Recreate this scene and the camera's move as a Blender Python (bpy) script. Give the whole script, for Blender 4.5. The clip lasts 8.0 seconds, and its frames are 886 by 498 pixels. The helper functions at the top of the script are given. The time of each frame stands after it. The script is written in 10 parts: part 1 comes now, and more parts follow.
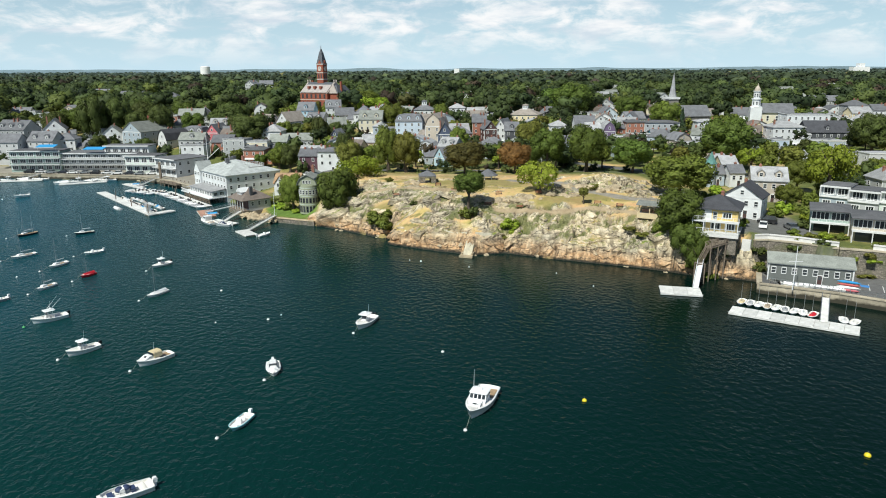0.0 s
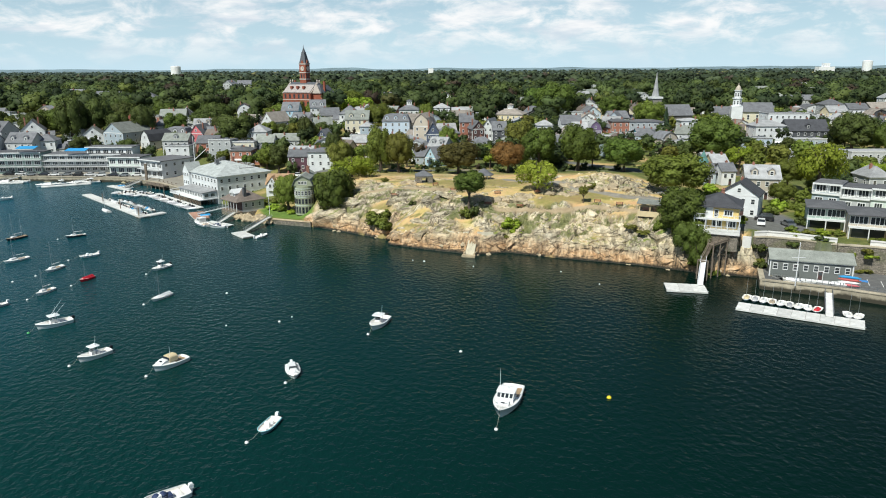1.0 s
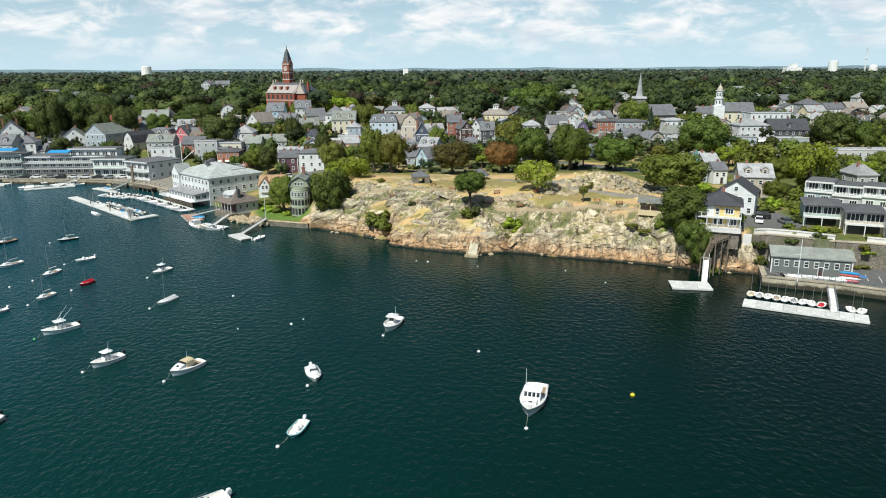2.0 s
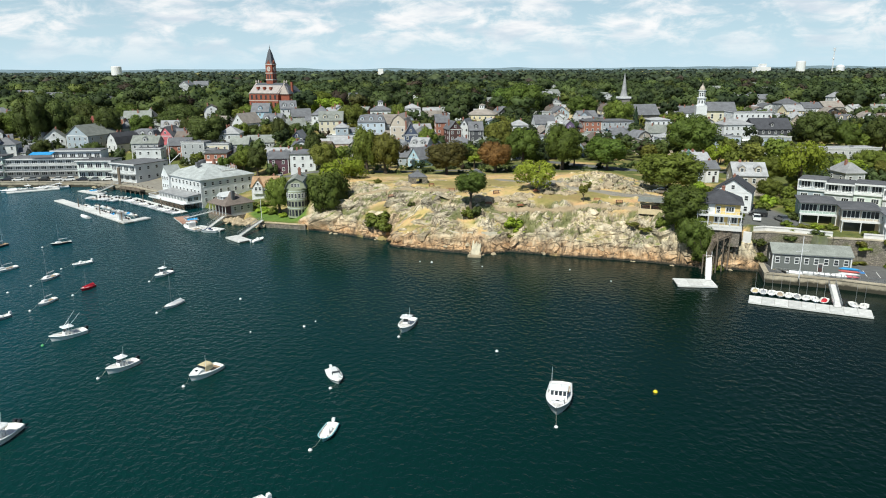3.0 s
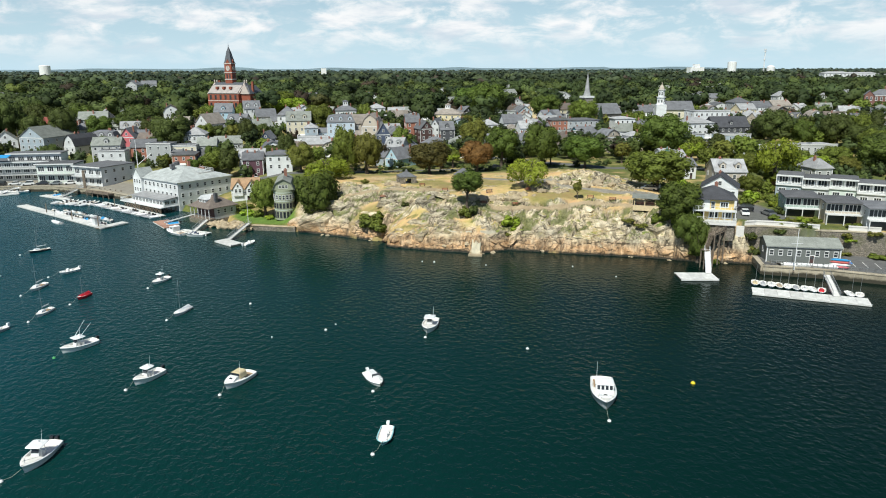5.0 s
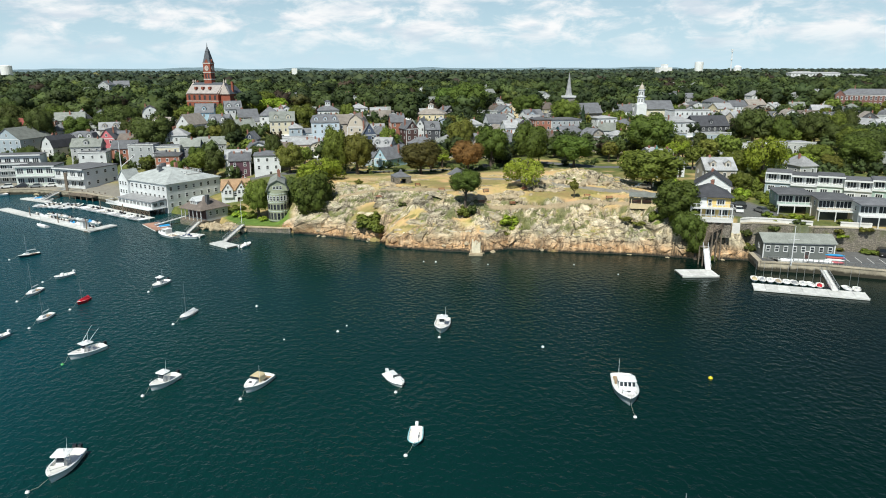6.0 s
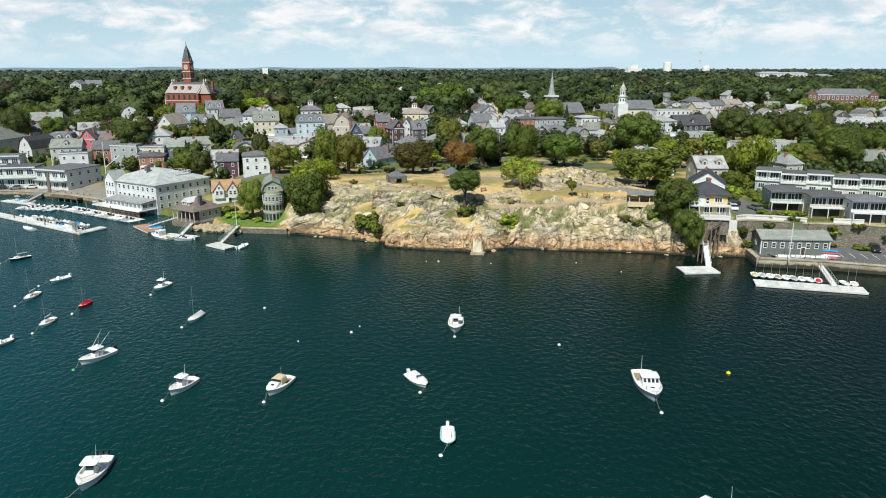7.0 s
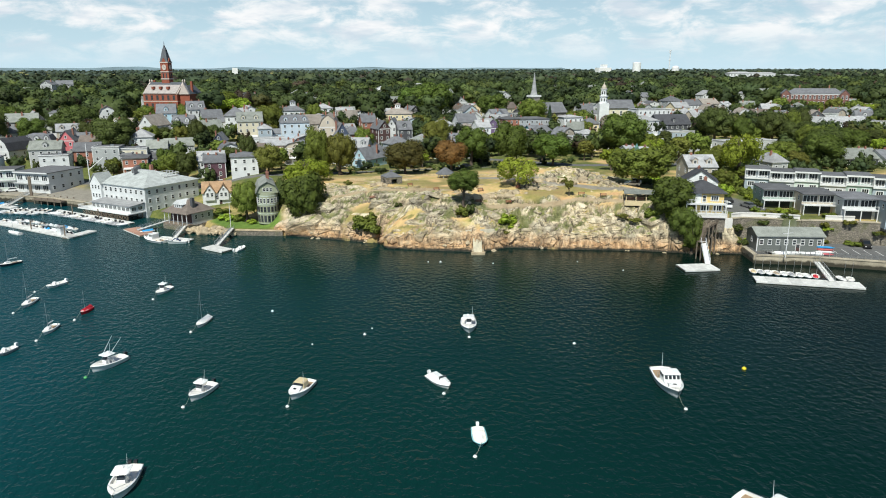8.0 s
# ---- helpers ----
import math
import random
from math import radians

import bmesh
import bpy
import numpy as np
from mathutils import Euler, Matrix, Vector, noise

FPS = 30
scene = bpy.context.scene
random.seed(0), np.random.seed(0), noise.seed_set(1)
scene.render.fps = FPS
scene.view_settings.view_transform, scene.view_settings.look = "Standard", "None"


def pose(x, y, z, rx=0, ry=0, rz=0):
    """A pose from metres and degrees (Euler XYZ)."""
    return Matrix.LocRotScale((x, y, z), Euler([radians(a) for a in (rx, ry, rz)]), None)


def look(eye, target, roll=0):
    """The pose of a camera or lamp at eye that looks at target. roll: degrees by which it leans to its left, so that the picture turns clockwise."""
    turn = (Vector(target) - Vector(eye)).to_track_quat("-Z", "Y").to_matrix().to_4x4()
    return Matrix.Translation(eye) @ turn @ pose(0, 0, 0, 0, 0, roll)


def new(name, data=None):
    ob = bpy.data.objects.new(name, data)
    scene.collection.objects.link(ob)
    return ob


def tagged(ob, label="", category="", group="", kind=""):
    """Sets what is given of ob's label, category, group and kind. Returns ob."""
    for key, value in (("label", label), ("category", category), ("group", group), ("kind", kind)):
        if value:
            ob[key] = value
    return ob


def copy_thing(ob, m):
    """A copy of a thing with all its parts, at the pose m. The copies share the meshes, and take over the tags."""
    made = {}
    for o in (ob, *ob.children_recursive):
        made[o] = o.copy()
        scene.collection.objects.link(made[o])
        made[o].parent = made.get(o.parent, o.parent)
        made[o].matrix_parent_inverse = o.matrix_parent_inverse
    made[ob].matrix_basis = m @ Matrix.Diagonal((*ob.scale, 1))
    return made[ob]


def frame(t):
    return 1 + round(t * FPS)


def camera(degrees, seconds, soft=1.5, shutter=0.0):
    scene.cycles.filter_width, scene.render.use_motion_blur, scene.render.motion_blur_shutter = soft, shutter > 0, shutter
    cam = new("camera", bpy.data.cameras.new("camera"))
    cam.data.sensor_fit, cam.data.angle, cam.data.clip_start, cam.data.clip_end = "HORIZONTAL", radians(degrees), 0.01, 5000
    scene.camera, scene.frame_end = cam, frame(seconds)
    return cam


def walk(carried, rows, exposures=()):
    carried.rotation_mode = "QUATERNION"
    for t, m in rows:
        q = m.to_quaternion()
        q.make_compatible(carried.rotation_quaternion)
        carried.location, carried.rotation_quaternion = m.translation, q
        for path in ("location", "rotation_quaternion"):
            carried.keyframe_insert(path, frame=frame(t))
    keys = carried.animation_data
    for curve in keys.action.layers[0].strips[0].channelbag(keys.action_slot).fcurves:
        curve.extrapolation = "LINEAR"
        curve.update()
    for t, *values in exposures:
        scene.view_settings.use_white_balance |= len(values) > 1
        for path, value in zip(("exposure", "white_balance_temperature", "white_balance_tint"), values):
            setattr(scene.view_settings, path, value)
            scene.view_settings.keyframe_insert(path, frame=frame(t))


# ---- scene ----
cam = camera(65.6, 8.0, 1.0)
# seconds, eye, the point looked at, roll
PATH = [
    (0, (6.339, -0.191, 45.181), (6.271, 1.743, 44.675), -0.3),
    (0.5, (2.704, -0.291, 45.243), (2.674, 1.644, 44.736), -0.3),
    (1, (-0.787, -0.27, 45.231), (-0.779, 1.665, 44.724), -0.3),
    (1.5, (-4.295, -0.221, 45.255), (-4.249, 1.713, 44.748), -0.3),
    (3, (-14.815, 0.292, 45.405), (-14.66, 2.221, 44.898), -0.3),
    (3.5, (-18.343, 0.591, 45.461), (-18.147, 2.515, 44.953), -0.3),
    (4, (-21.887, 1.036, 45.429), (-21.65, 2.956, 44.921), -0.2),
    (4.5, (-25.391, 1.605, 45.383), (-25.114, 3.519, 44.875), -0.2),
    (6, (-35.977, 3.713, 45.278), (-35.578, 5.605, 44.77), -0.2),
    (6.5, (-39.511, 4.549, 45.285), (-39.073, 6.432, 44.776), -0.2),
    (7, (-43.161, 5.588, 45.164), (-42.682, 7.462, 44.655), -0.1),
    (7.5, (-46.689, 6.621, 45.104), (-46.169, 8.484, 44.595), -0.1),
    (8, (-50.089, 7.733, 45.212), (-49.531, 9.585, 44.703), -0.1),
]
walk(cam, [(t, look(eye, target, roll)) for t, eye, target, roll in PATH])

import collections

# ---- light ----
SUN_AZIMUTH, SUN_HEIGHT = 212.0, 51.0   # degrees clockwise from +y, and above the horizon
world = bpy.data.worlds.new("world")
scene.world = world
world.use_nodes = True


def sky_nodes():
    t = world.node_tree
    n, l = t.nodes, t.links
    n.clear()
    out = n.new("ShaderNodeOutputWorld")
    bg = n.new("ShaderNodeBackground")
    sky = n.new("ShaderNodeTexSky")
    sky.sky_type, sky.sun_disc = "NISHITA", False
    sky.sun_elevation, sky.sun_rotation = radians(SUN_HEIGHT), radians(SUN_AZIMUTH)
    sky.altitude, sky.air_density, sky.dust_density, sky.ozone_density = 20, 1.0, 0.1, 2.0
    co = n.new("ShaderNodeTexCoord")
    mp = n.new("ShaderNodeMapping")
    mp.inputs["Scale"].default_value = (13.0, 13.0, 34.0)
    l.new(co.outputs["Generated"], mp.inputs["Vector"])
    big = n.new("ShaderNodeTexNoise")
    big.inputs["Scale"].default_value, big.inputs["Detail"].default_value, big.inputs["Roughness"].default_value = 1.0, 8.0, 0.62
    big.inputs["Distortion"].default_value = 0.35
    l.new(mp.outputs["Vector"], big.inputs["Vector"])
    cover = n.new("ShaderNodeMapRange")
    cover.interpolation_type = "SMOOTHSTEP"
    cover.inputs["From Min"].default_value, cover.inputs["From Max"].default_value = 0.40, 0.64
    l.new(big.outputs["Fac"], cover.inputs["Value"])
    # thin at the horizon, fullest a little above it, open blue overhead
    sep = n.new("ShaderNodeSeparateXYZ")
    l.new(co.outputs["Generated"], sep.inputs[0])
    rise = n.new("ShaderNodeValToRGB")
    for e in range(2):
        rise.color_ramp.elements.new(0.5)
    for e, (p, v) in zip(rise.color_ramp.elements, ((0.004, 0.10), (0.055, 0.95), (0.13, 0.7), (0.24, 0.06))):
        e.position, e.color = p, (v, v, v, 1)
    l.new(sep.outputs["Z"], rise.inputs["Fac"])
    amount = n.new("ShaderNodeMath")
    amount.operation = "MULTIPLY"
    l.new(cover.outputs[0], amount.inputs[0])
    l.new(rise.outputs[0], amount.inputs[1])
    # gray undersides
    mp2 = n.new("ShaderNodeMapping")
    mp2.inputs["Scale"].default_value = (11.0, 11.0, 44.0)
    mp2.inputs["Location"].default_value = (3.0, 1.0, 2.0)
    l.new(co.outputs["Generated"], mp2.inputs["Vector"])
    shade = n.new("ShaderNodeTexNoise")
    shade.inputs["Scale"].default_value, shade.inputs["Detail"].default_value = 1.0, 5.0
    l.new(mp2.outputs["Vector"], shade.inputs["Vector"])
    tone = n.new("ShaderNodeValToRGB")
    tone.color_ramp.elements[0].position, tone.color_ramp.elements[0].color = 0.36, (0.68, 0.76, 0.84, 1)
    tone.color_ramp.elements[1].position, tone.color_ramp.elements[1].color = 0.52, (1.0, 1.0, 1.0, 1)
    l.new(shade.outputs["Fac"], tone.inputs["Fac"])
    dim = n.new("ShaderNodeVectorMath")
    dim.operation = "SCALE"
    dim.inputs["Scale"].default_value = SKY_STRENGTH
    cool = n.new("ShaderNodeVectorMath")
    cool.operation = "MULTIPLY"
    cool.inputs[1].default_value = (0.84, 1.0, 1.10)
    l.new(sky.outputs["Color"], cool.inputs[0])
    l.new(cool.outputs[0], dim.inputs[0])
    # pale haze low down
    low = n.new("ShaderNodeMapRange")
    low.inputs["From Min"].default_value, low.inputs["From Max"].default_value = 0.0, 0.26
    low.inputs["To Min"].default_value, low.inputs["To Max"].default_value = 0.9, 0.0
    l.new(sep.outputs["Z"], low.inputs["Value"])
    haze = n.new("ShaderNodeMix")
    haze.data_type = "RGBA"
    haze.inputs[7].default_value = (0.60, 0.82, 0.95, 1)
    l.new(low.outputs[0], haze.inputs[0])
    l.new(dim.outputs[0], haze.inputs[6])
    mix = n.new("ShaderNodeMix")
    mix.data_type = "RGBA"
    l.new(amount.outputs[0], mix.inputs[0])
    l.new(haze.outputs[2], mix.inputs[6])
    l.new(tone.outputs[0], mix.inputs[7])
    l.new(mix.outputs[2], bg.inputs["Color"])
    bg.inputs["Strength"].default_value = 1.0
    l.new(bg.outputs[0], out.inputs[0])


SKY_STRENGTH = 0.052
sky_nodes()
lamp = bpy.data.lights.new("sun", "SUN")
lamp.energy, lamp.angle, lamp.color = 5.0, radians(0.6), (0.95, 0.955, 0.875)
sun = new("sun", lamp)
az, el = radians(SUN_AZIMUTH), radians(SUN_HEIGHT)
to_sun = Vector((math.sin(az) * math.cos(el), math.cos(az) * math.cos(el), math.sin(el)))
sun.matrix_world = look(tuple(to_sun * 300), (0, 0, 0))
scene.view_settings.exposure = 0.0


# ---- materials ----
def nodes_of(m):
    m.use_nodes = True
    t = m.node_tree
    return t, t.nodes, t.links, t.nodes["Principled BSDF"]


def node(n, kind, **values):
    made = n.new("ShaderNode" + kind)
    for key, value in values.items():
        made.inputs[key.replace("_", " ")].default_value = value
    return made


def paint(name, colour, rough=0.6, metal=0.0, spread=0.12, scale=0.6, fine=6.0, bump=0.02, lap=0.0, piece=0.0, coat=0.0):
    """A surface with stains at one scale and grain at another; lap: courses of boards or shingles of that height; piece: how far pieces differ."""
    m = bpy.data.materials.new(name)
    t, n, l, bs = nodes_of(m)
    co = node(n, "TexCoord")
    a = node(n, "TexNoise", Scale=scale, Detail=4.0, Roughness=0.6)
    b = node(n, "TexNoise", Scale=fine, Detail=3.0)
    l.new(co.outputs["Object"], a.inputs["Vector"])
    l.new(co.outputs["Object"], b.inputs["Vector"])
    add = n.new("ShaderNodeMath")
    add.operation = "MULTIPLY_ADD"
    l.new(b.outputs["Fac"], add.inputs[0])
    add.inputs[1].default_value = 0.5
    l.new(a.outputs["Fac"], add.inputs[2])
    rng = node(n, "MapRange", From_Min=0.5, From_Max=1.0, To_Min=1 - spread, To_Max=1 + spread)
    l.new(add.outputs[0], rng.inputs["Value"])
    last = rng.outputs[0]
    if piece:
        info = n.new("ShaderNodeObjectInfo")
        pr = node(n, "MapRange", To_Min=1 - piece, To_Max=1 + piece)
        l.new(info.outputs["Random"], pr.inputs["Value"])
        mul = n.new("ShaderNodeMath")
        mul.operation = "MULTIPLY"
        l.new(last, mul.inputs[0])
        l.new(pr.outputs[0], mul.inputs[1])
        last = mul.outputs[0]
    sc = n.new("ShaderNodeVectorMath")
    sc.operation = "SCALE"
    sc.inputs[0].default_value = colour[:3]
    l.new(last, sc.inputs["Scale"])
    l.new(sc.outputs[0], bs.inputs["Base Color"])
    bs.inputs["Roughness"].default_value, bs.inputs["Metallic"].default_value = rough, metal
    bs.inputs["Coat Weight"].default_value = coat
    bp = node(n, "Bump", Strength=0.5, Distance=bump)
    l.new(b.outputs["Fac"], bp.inputs["Height"])
    if lap:
        w = node(n, "TexWave", Scale=math.tau / (20 * lap) * 1.0, Distortion=0.3, Detail=1.0)
        w.wave_type, w.bands_direction, w.wave_profile = "BANDS", "Z", "SAW"
        l.new(co.outputs["Object"], w.inputs["Vector"])
        bp2 = node(n, "Bump", Strength=0.6, Distance=0.03)
        l.new(w.outputs["Fac"], bp2.inputs["Height"])
        l.new(bp.outputs[0], bp2.inputs["Normal"])
        bp = bp2
    l.new(bp.outputs[0], bs.inputs["Normal"])
    return m


WALLS = {
    "white": (0.71, 0.73, 0.73), "pale": (0.70, 0.72, 0.72), "mint": (0.60, 0.67, 0.61), "gray": (0.42, 0.44, 0.44), "boathouse": (0.17, 0.185, 0.175), "cream": (0.72, 0.66, 0.50), "tan": (0.50, 0.44, 0.36),
    "bluegray": (0.38, 0.45, 0.50), "pink": (0.60, 0.16, 0.18), "brick": (0.36, 0.15, 0.10), "lightblue": (0.42, 0.60, 0.70), "peach": (0.62, 0.46, 0.34),
    "navy": (0.075, 0.10, 0.16), "maroon": (0.085, 0.045, 0.042), "paleblue": (0.55, 0.64, 0.72), "charcoal": (0.085, 0.09, 0.10), "yellowpale": (0.72, 0.62, 0.40),
    "purple": (0.17, 0.12, 0.22), "plum": (0.105, 0.048, 0.066), "grayblock": (0.40, 0.43, 0.45), "teal": (0.07, 0.30, 0.38), "red": (0.48, 0.10, 0.09), "palegray": (0.52, 0.53, 0.53),
    "seagreen": (0.34, 0.45, 0.40), "sage": (0.34, 0.37, 0.26), "yellow": (0.78, 0.58, 0.22), "stone": (0.24, 0.22, 0.20),
}
ROOFS = {"verdigris": (0.13, 0.30, 0.27), "slate": (0.165, 0.170, 0.182), "graygreen": (0.235, 0.25, 0.225), "black": (0.058, 0.06, 0.068), "tanroof": (0.30, 0.265, 0.23), "palegray": (0.36, 0.365, 0.37), "brownroof": (0.17, 0.14, 0.12),
         "redroof": (0.28, 0.075, 0.06), "tar": (0.13, 0.133, 0.14), "cedar": (0.40, 0.26, 0.15), "copper": (0.20, 0.36, 0.31), "innroof": (0.37, 0.395, 0.385)}
MAT = {}
for key, colour in WALLS.items():
    MAT["wall_" + key] = paint("wall_" + key, colour, 0.7, spread=0.14, scale=0.25, fine=3.0, lap=0.0 if key in ("brick", "stone") else 0.2, piece=0.08)
for key, colour in ROOFS.items():
    MAT["roof_" + key] = paint("roof_" + key, colour, 0.85, spread=0.28, scale=0.5, fine=4.0, bump=0.05, lap=0.25, piece=0.2)
MAT["trim"] = paint("trim", (0.72, 0.73, 0.72), 0.55, spread=0.06)
MAT["darktrim"] = paint("darktrim", (0.06, 0.06, 0.065), 0.6, spread=0.1)
MAT["chimney"] = paint("chimney", (0.30, 0.14, 0.10), 0.85, spread=0.25, scale=2.0, fine=12, bump=0.03, piece=0.2)
MAT["gel"] = paint("gel_coat", (0.86, 0.87, 0.86), 0.25, spread=0.04, coat=0.3, piece=0.05)
MAT["gel_blue"] = paint("gel_coat_pale_blue", (0.30, 0.62, 0.66), 0.25, spread=0.05, coat=0.3)
MAT["gel_red"] = paint("red_boat_cover", (0.62, 0.02, 0.035), 0.6, spread=0.08)
MAT["gel_dark"] = paint("dark_hull", (0.03, 0.035, 0.05), 0.25, coat=0.3)
MAT["deck"] = paint("boat_deck", (0.80, 0.78, 0.73), 0.6, spread=0.1)
MAT["teak"] = paint("teak", (0.36, 0.25, 0.15), 0.6, spread=0.25, scale=3, fine=14)
MAT["canvas"] = paint("tan_canvas", (0.66, 0.54, 0.33), 0.85, spread=0.1)
MAT["cover_tan"] = paint("dull_tan_cover", (0.42, 0.34, 0.25), 0.85, spread=0.1)
MAT["canvas_blue"] = paint("blue_canvas", (0.03, 0.30, 0.62), 0.8, spread=0.15)
MAT["navy_seat"] = paint("navy_cushion", (0.03, 0.05, 0.12), 0.7)
MAT["engine"] = paint("black_engine", (0.02, 0.02, 0.022), 0.3, coat=0.3)
MAT["alloy"] = paint("alloy", (0.55, 0.56, 0.57), 0.35, 0.9, spread=0.06)
MAT["rubber"] = paint("rubber", (0.03, 0.03, 0.03), 0.8)
MAT["inflatable"] = paint("gray_inflatable", (0.42, 0.43, 0.45), 0.6, piece=0.3)
MAT["rope"] = paint("rope", (0.36, 0.35, 0.29), 0.9)
MAT["buoy"] = paint("white_buoy", (0.80, 0.80, 0.78), 0.4)
MAT["buoy_yellow"] = paint("yellow_buoy", (0.80, 0.62, 0.03), 0.4)
MAT["buoy_green"] = paint("green_buoy", (0.10, 0.42, 0.14), 0.5)
MAT["float"] = paint("pale_float_deck", (0.66, 0.66, 0.63), 0.85, spread=0.18, scale=0.8, fine=8, piece=0.12)
MAT["float_red"] = paint("red_brown_float_deck", (0.42, 0.24, 0.17), 0.85, spread=0.2, piece=0.12)
MAT["timber"] = paint("weathered_timber", (0.20, 0.16, 0.12), 0.9, spread=0.3, scale=2, fine=10, piece=0.2)


def masonry_mat():
    m = bpy.data.materials.new("rubble_masonry")
    t, n, l, bs = nodes_of(m)
    co = n.new("ShaderNodeNewGeometry")
    mp = n.new("ShaderNodeMapping")
    mp.inputs["Scale"].default_value = (1.0, 1.0, 1.7)
    l.new(co.outputs["Position"], mp.inputs["Vector"])
    v = node(n, "TexVoronoi", Scale=2.6)
    e = node(n, "TexVoronoi", Scale=2.6)
    e.feature = "DISTANCE_TO_EDGE"
    for q in (v, e):
        l.new(mp.outputs[0], q.inputs["Vector"])
    sep = n.new("ShaderNodeSeparateColor")
    l.new(v.outputs["Color"], sep.inputs[0])
    cr = n.new("ShaderNodeValToRGB")
    cr.color_ramp.elements[0].color, cr.color_ramp.elements[1].color = (0.17, 0.155, 0.125, 1), (0.40, 0.345, 0.285, 1)
    l.new(sep.outputs[0], cr.inputs["Fac"])
    gap = node(n, "MapRange", From_Min=0.02, From_Max=0.10)
    l.new(e.outputs["Distance"], gap.inputs["Value"])
    mx = n.new("ShaderNodeMix")
    mx.data_type = "RGBA"
    mx.inputs[6].default_value = (0.19, 0.17, 0.135, 1)
    l.new(gap.outputs[0], mx.inputs[0])
    l.new(cr.outputs[0], mx.inputs[7])
    # lichen and creeping green
    damp = node(n, "TexNoise", Scale=0.35, Detail=6.0, Roughness=0.65)
    l.new(co.outputs["Position"], damp.inputs["Vector"])
    spread = node(n, "MapRange", From_Min=0.50, From_Max=0.68, To_Max=0.75)
    l.new(damp.outputs["Fac"], spread.inputs["Value"])
    moss = n.new("ShaderNodeMix")
    moss.data_type = "RGBA"
    l.new(spread.outputs[0], moss.inputs[0])
    l.new(mx.outputs[2], moss.inputs[6])
    moss.inputs[7].default_value = (0.15, 0.165, 0.070, 1)
    l.new(moss.outputs[2], bs.inputs["Base Color"])
    bp = node(n, "Bump", Strength=0.9, Distance=0.12)
    l.new(gap.outputs[0], bp.inputs["Height"])
    l.new(bp.outputs[0], bs.inputs["Normal"])
    bs.inputs["Roughness"].default_value = 0.9
    return m


MAT["masonry"] = masonry_mat()


def tide_wall_mat():
    """Quay concrete with weed and wet staining up to the tide line."""
    m = paint("quay_concrete", (0.40, 0.35, 0.26), 0.9, spread=0.3, scale=0.4, fine=3, bump=0.05, piece=0.15)
    t, n, l, bs = nodes_of(m)
    dry = bs.inputs["Base Color"].links[0].from_socket
    geo = n.new("ShaderNodeNewGeometry")
    sep = n.new("ShaderNodeSeparateXYZ")
    l.new(geo.outputs["Position"], sep.inputs[0])
    nz = node(n, "TexNoise", Scale=0.7, Detail=5.0)
    l.new(geo.outputs["Position"], nz.inputs["Vector"])
    wob = n.new("ShaderNodeMath")
    wob.operation = "MULTIPLY_ADD"
    l.new(nz.outputs["Fac"], wob.inputs[0])
    wob.inputs[1].default_value = -1.2
    l.new(sep.outputs["Z"], wob.inputs[2])
    band = node(n, "MapRange", From_Min=0.1, From_Max=0.55, To_Min=1.0, To_Max=0.0)
    l.new(wob.outputs[0], band.inputs["Value"])
    mx = n.new("ShaderNodeMix")
    mx.data_type = "RGBA"
    mx.inputs[7].default_value = (0.050, 0.045, 0.030, 1)
    l.new(band.outputs[0], mx.inputs[0])
    l.new(dry, mx.inputs[6])
    l.new(mx.outputs[2], bs.inputs["Base Color"])
    return m


MAT["quay"] = tide_wall_mat()
MAT["capping"] = paint("white_capping", (0.70, 0.69, 0.66), 0.8, spread=0.12)
MAT["pathstone"] = paint("pale_path_stone", (0.62, 0.57, 0.44), 0.9, spread=0.2, scale=0.8, fine=5)
MAT["asphalt"] = paint("asphalt", (0.10, 0.10, 0.10), 0.9, spread=0.2, scale=0.3, fine=8)
MAT["marking"] = paint("road_paint", (0.72, 0.72, 0.70), 0.7, spread=0.2, fine=9)
MAT["marking_blue"] = paint("blue_road_paint", (0.06, 0.25, 0.60), 0.7, spread=0.2)
MAT["oldbrick"] = paint("school_brick", (0.215, 0.105, 0.085), 0.85, spread=0.2, scale=0.3, fine=3)
MAT["townbrick"] = paint("town_hall_brick", (0.29, 0.085, 0.05), 0.85, spread=0.2, scale=0.3, fine=3)
MAT["townstone"] = paint("town_hall_pale_stone", (0.55, 0.48, 0.43), 0.8, spread=0.12)
MAT["townslope"] = paint("town_hall_pale_slate", (0.40, 0.36, 0.34), 0.75, spread=0.2, scale=0.6, fine=5, lap=0.3)
MAT["townroof"] = paint("town_hall_slate", (0.10, 0.11, 0.125), 0.7, spread=0.2, lap=0.3)
MAT["steel"] = paint("white_steel", (0.78, 0.79, 0.80), 0.5, spread=0.06, scale=0.1)
MAT["bark"] = paint("bark", (0.11, 0.085, 0.065), 0.95, spread=0.3, scale=2, fine=9, bump=0.06)
MAT["boulder"] = paint("boulder", (0.44, 0.355, 0.235), 0.95, spread=0.35, scale=0.5, fine=3, bump=0.15, piece=0.2)
MAT["bench"] = paint("red_brown_bench", (0.36, 0.13, 0.07), 0.7, spread=0.15)


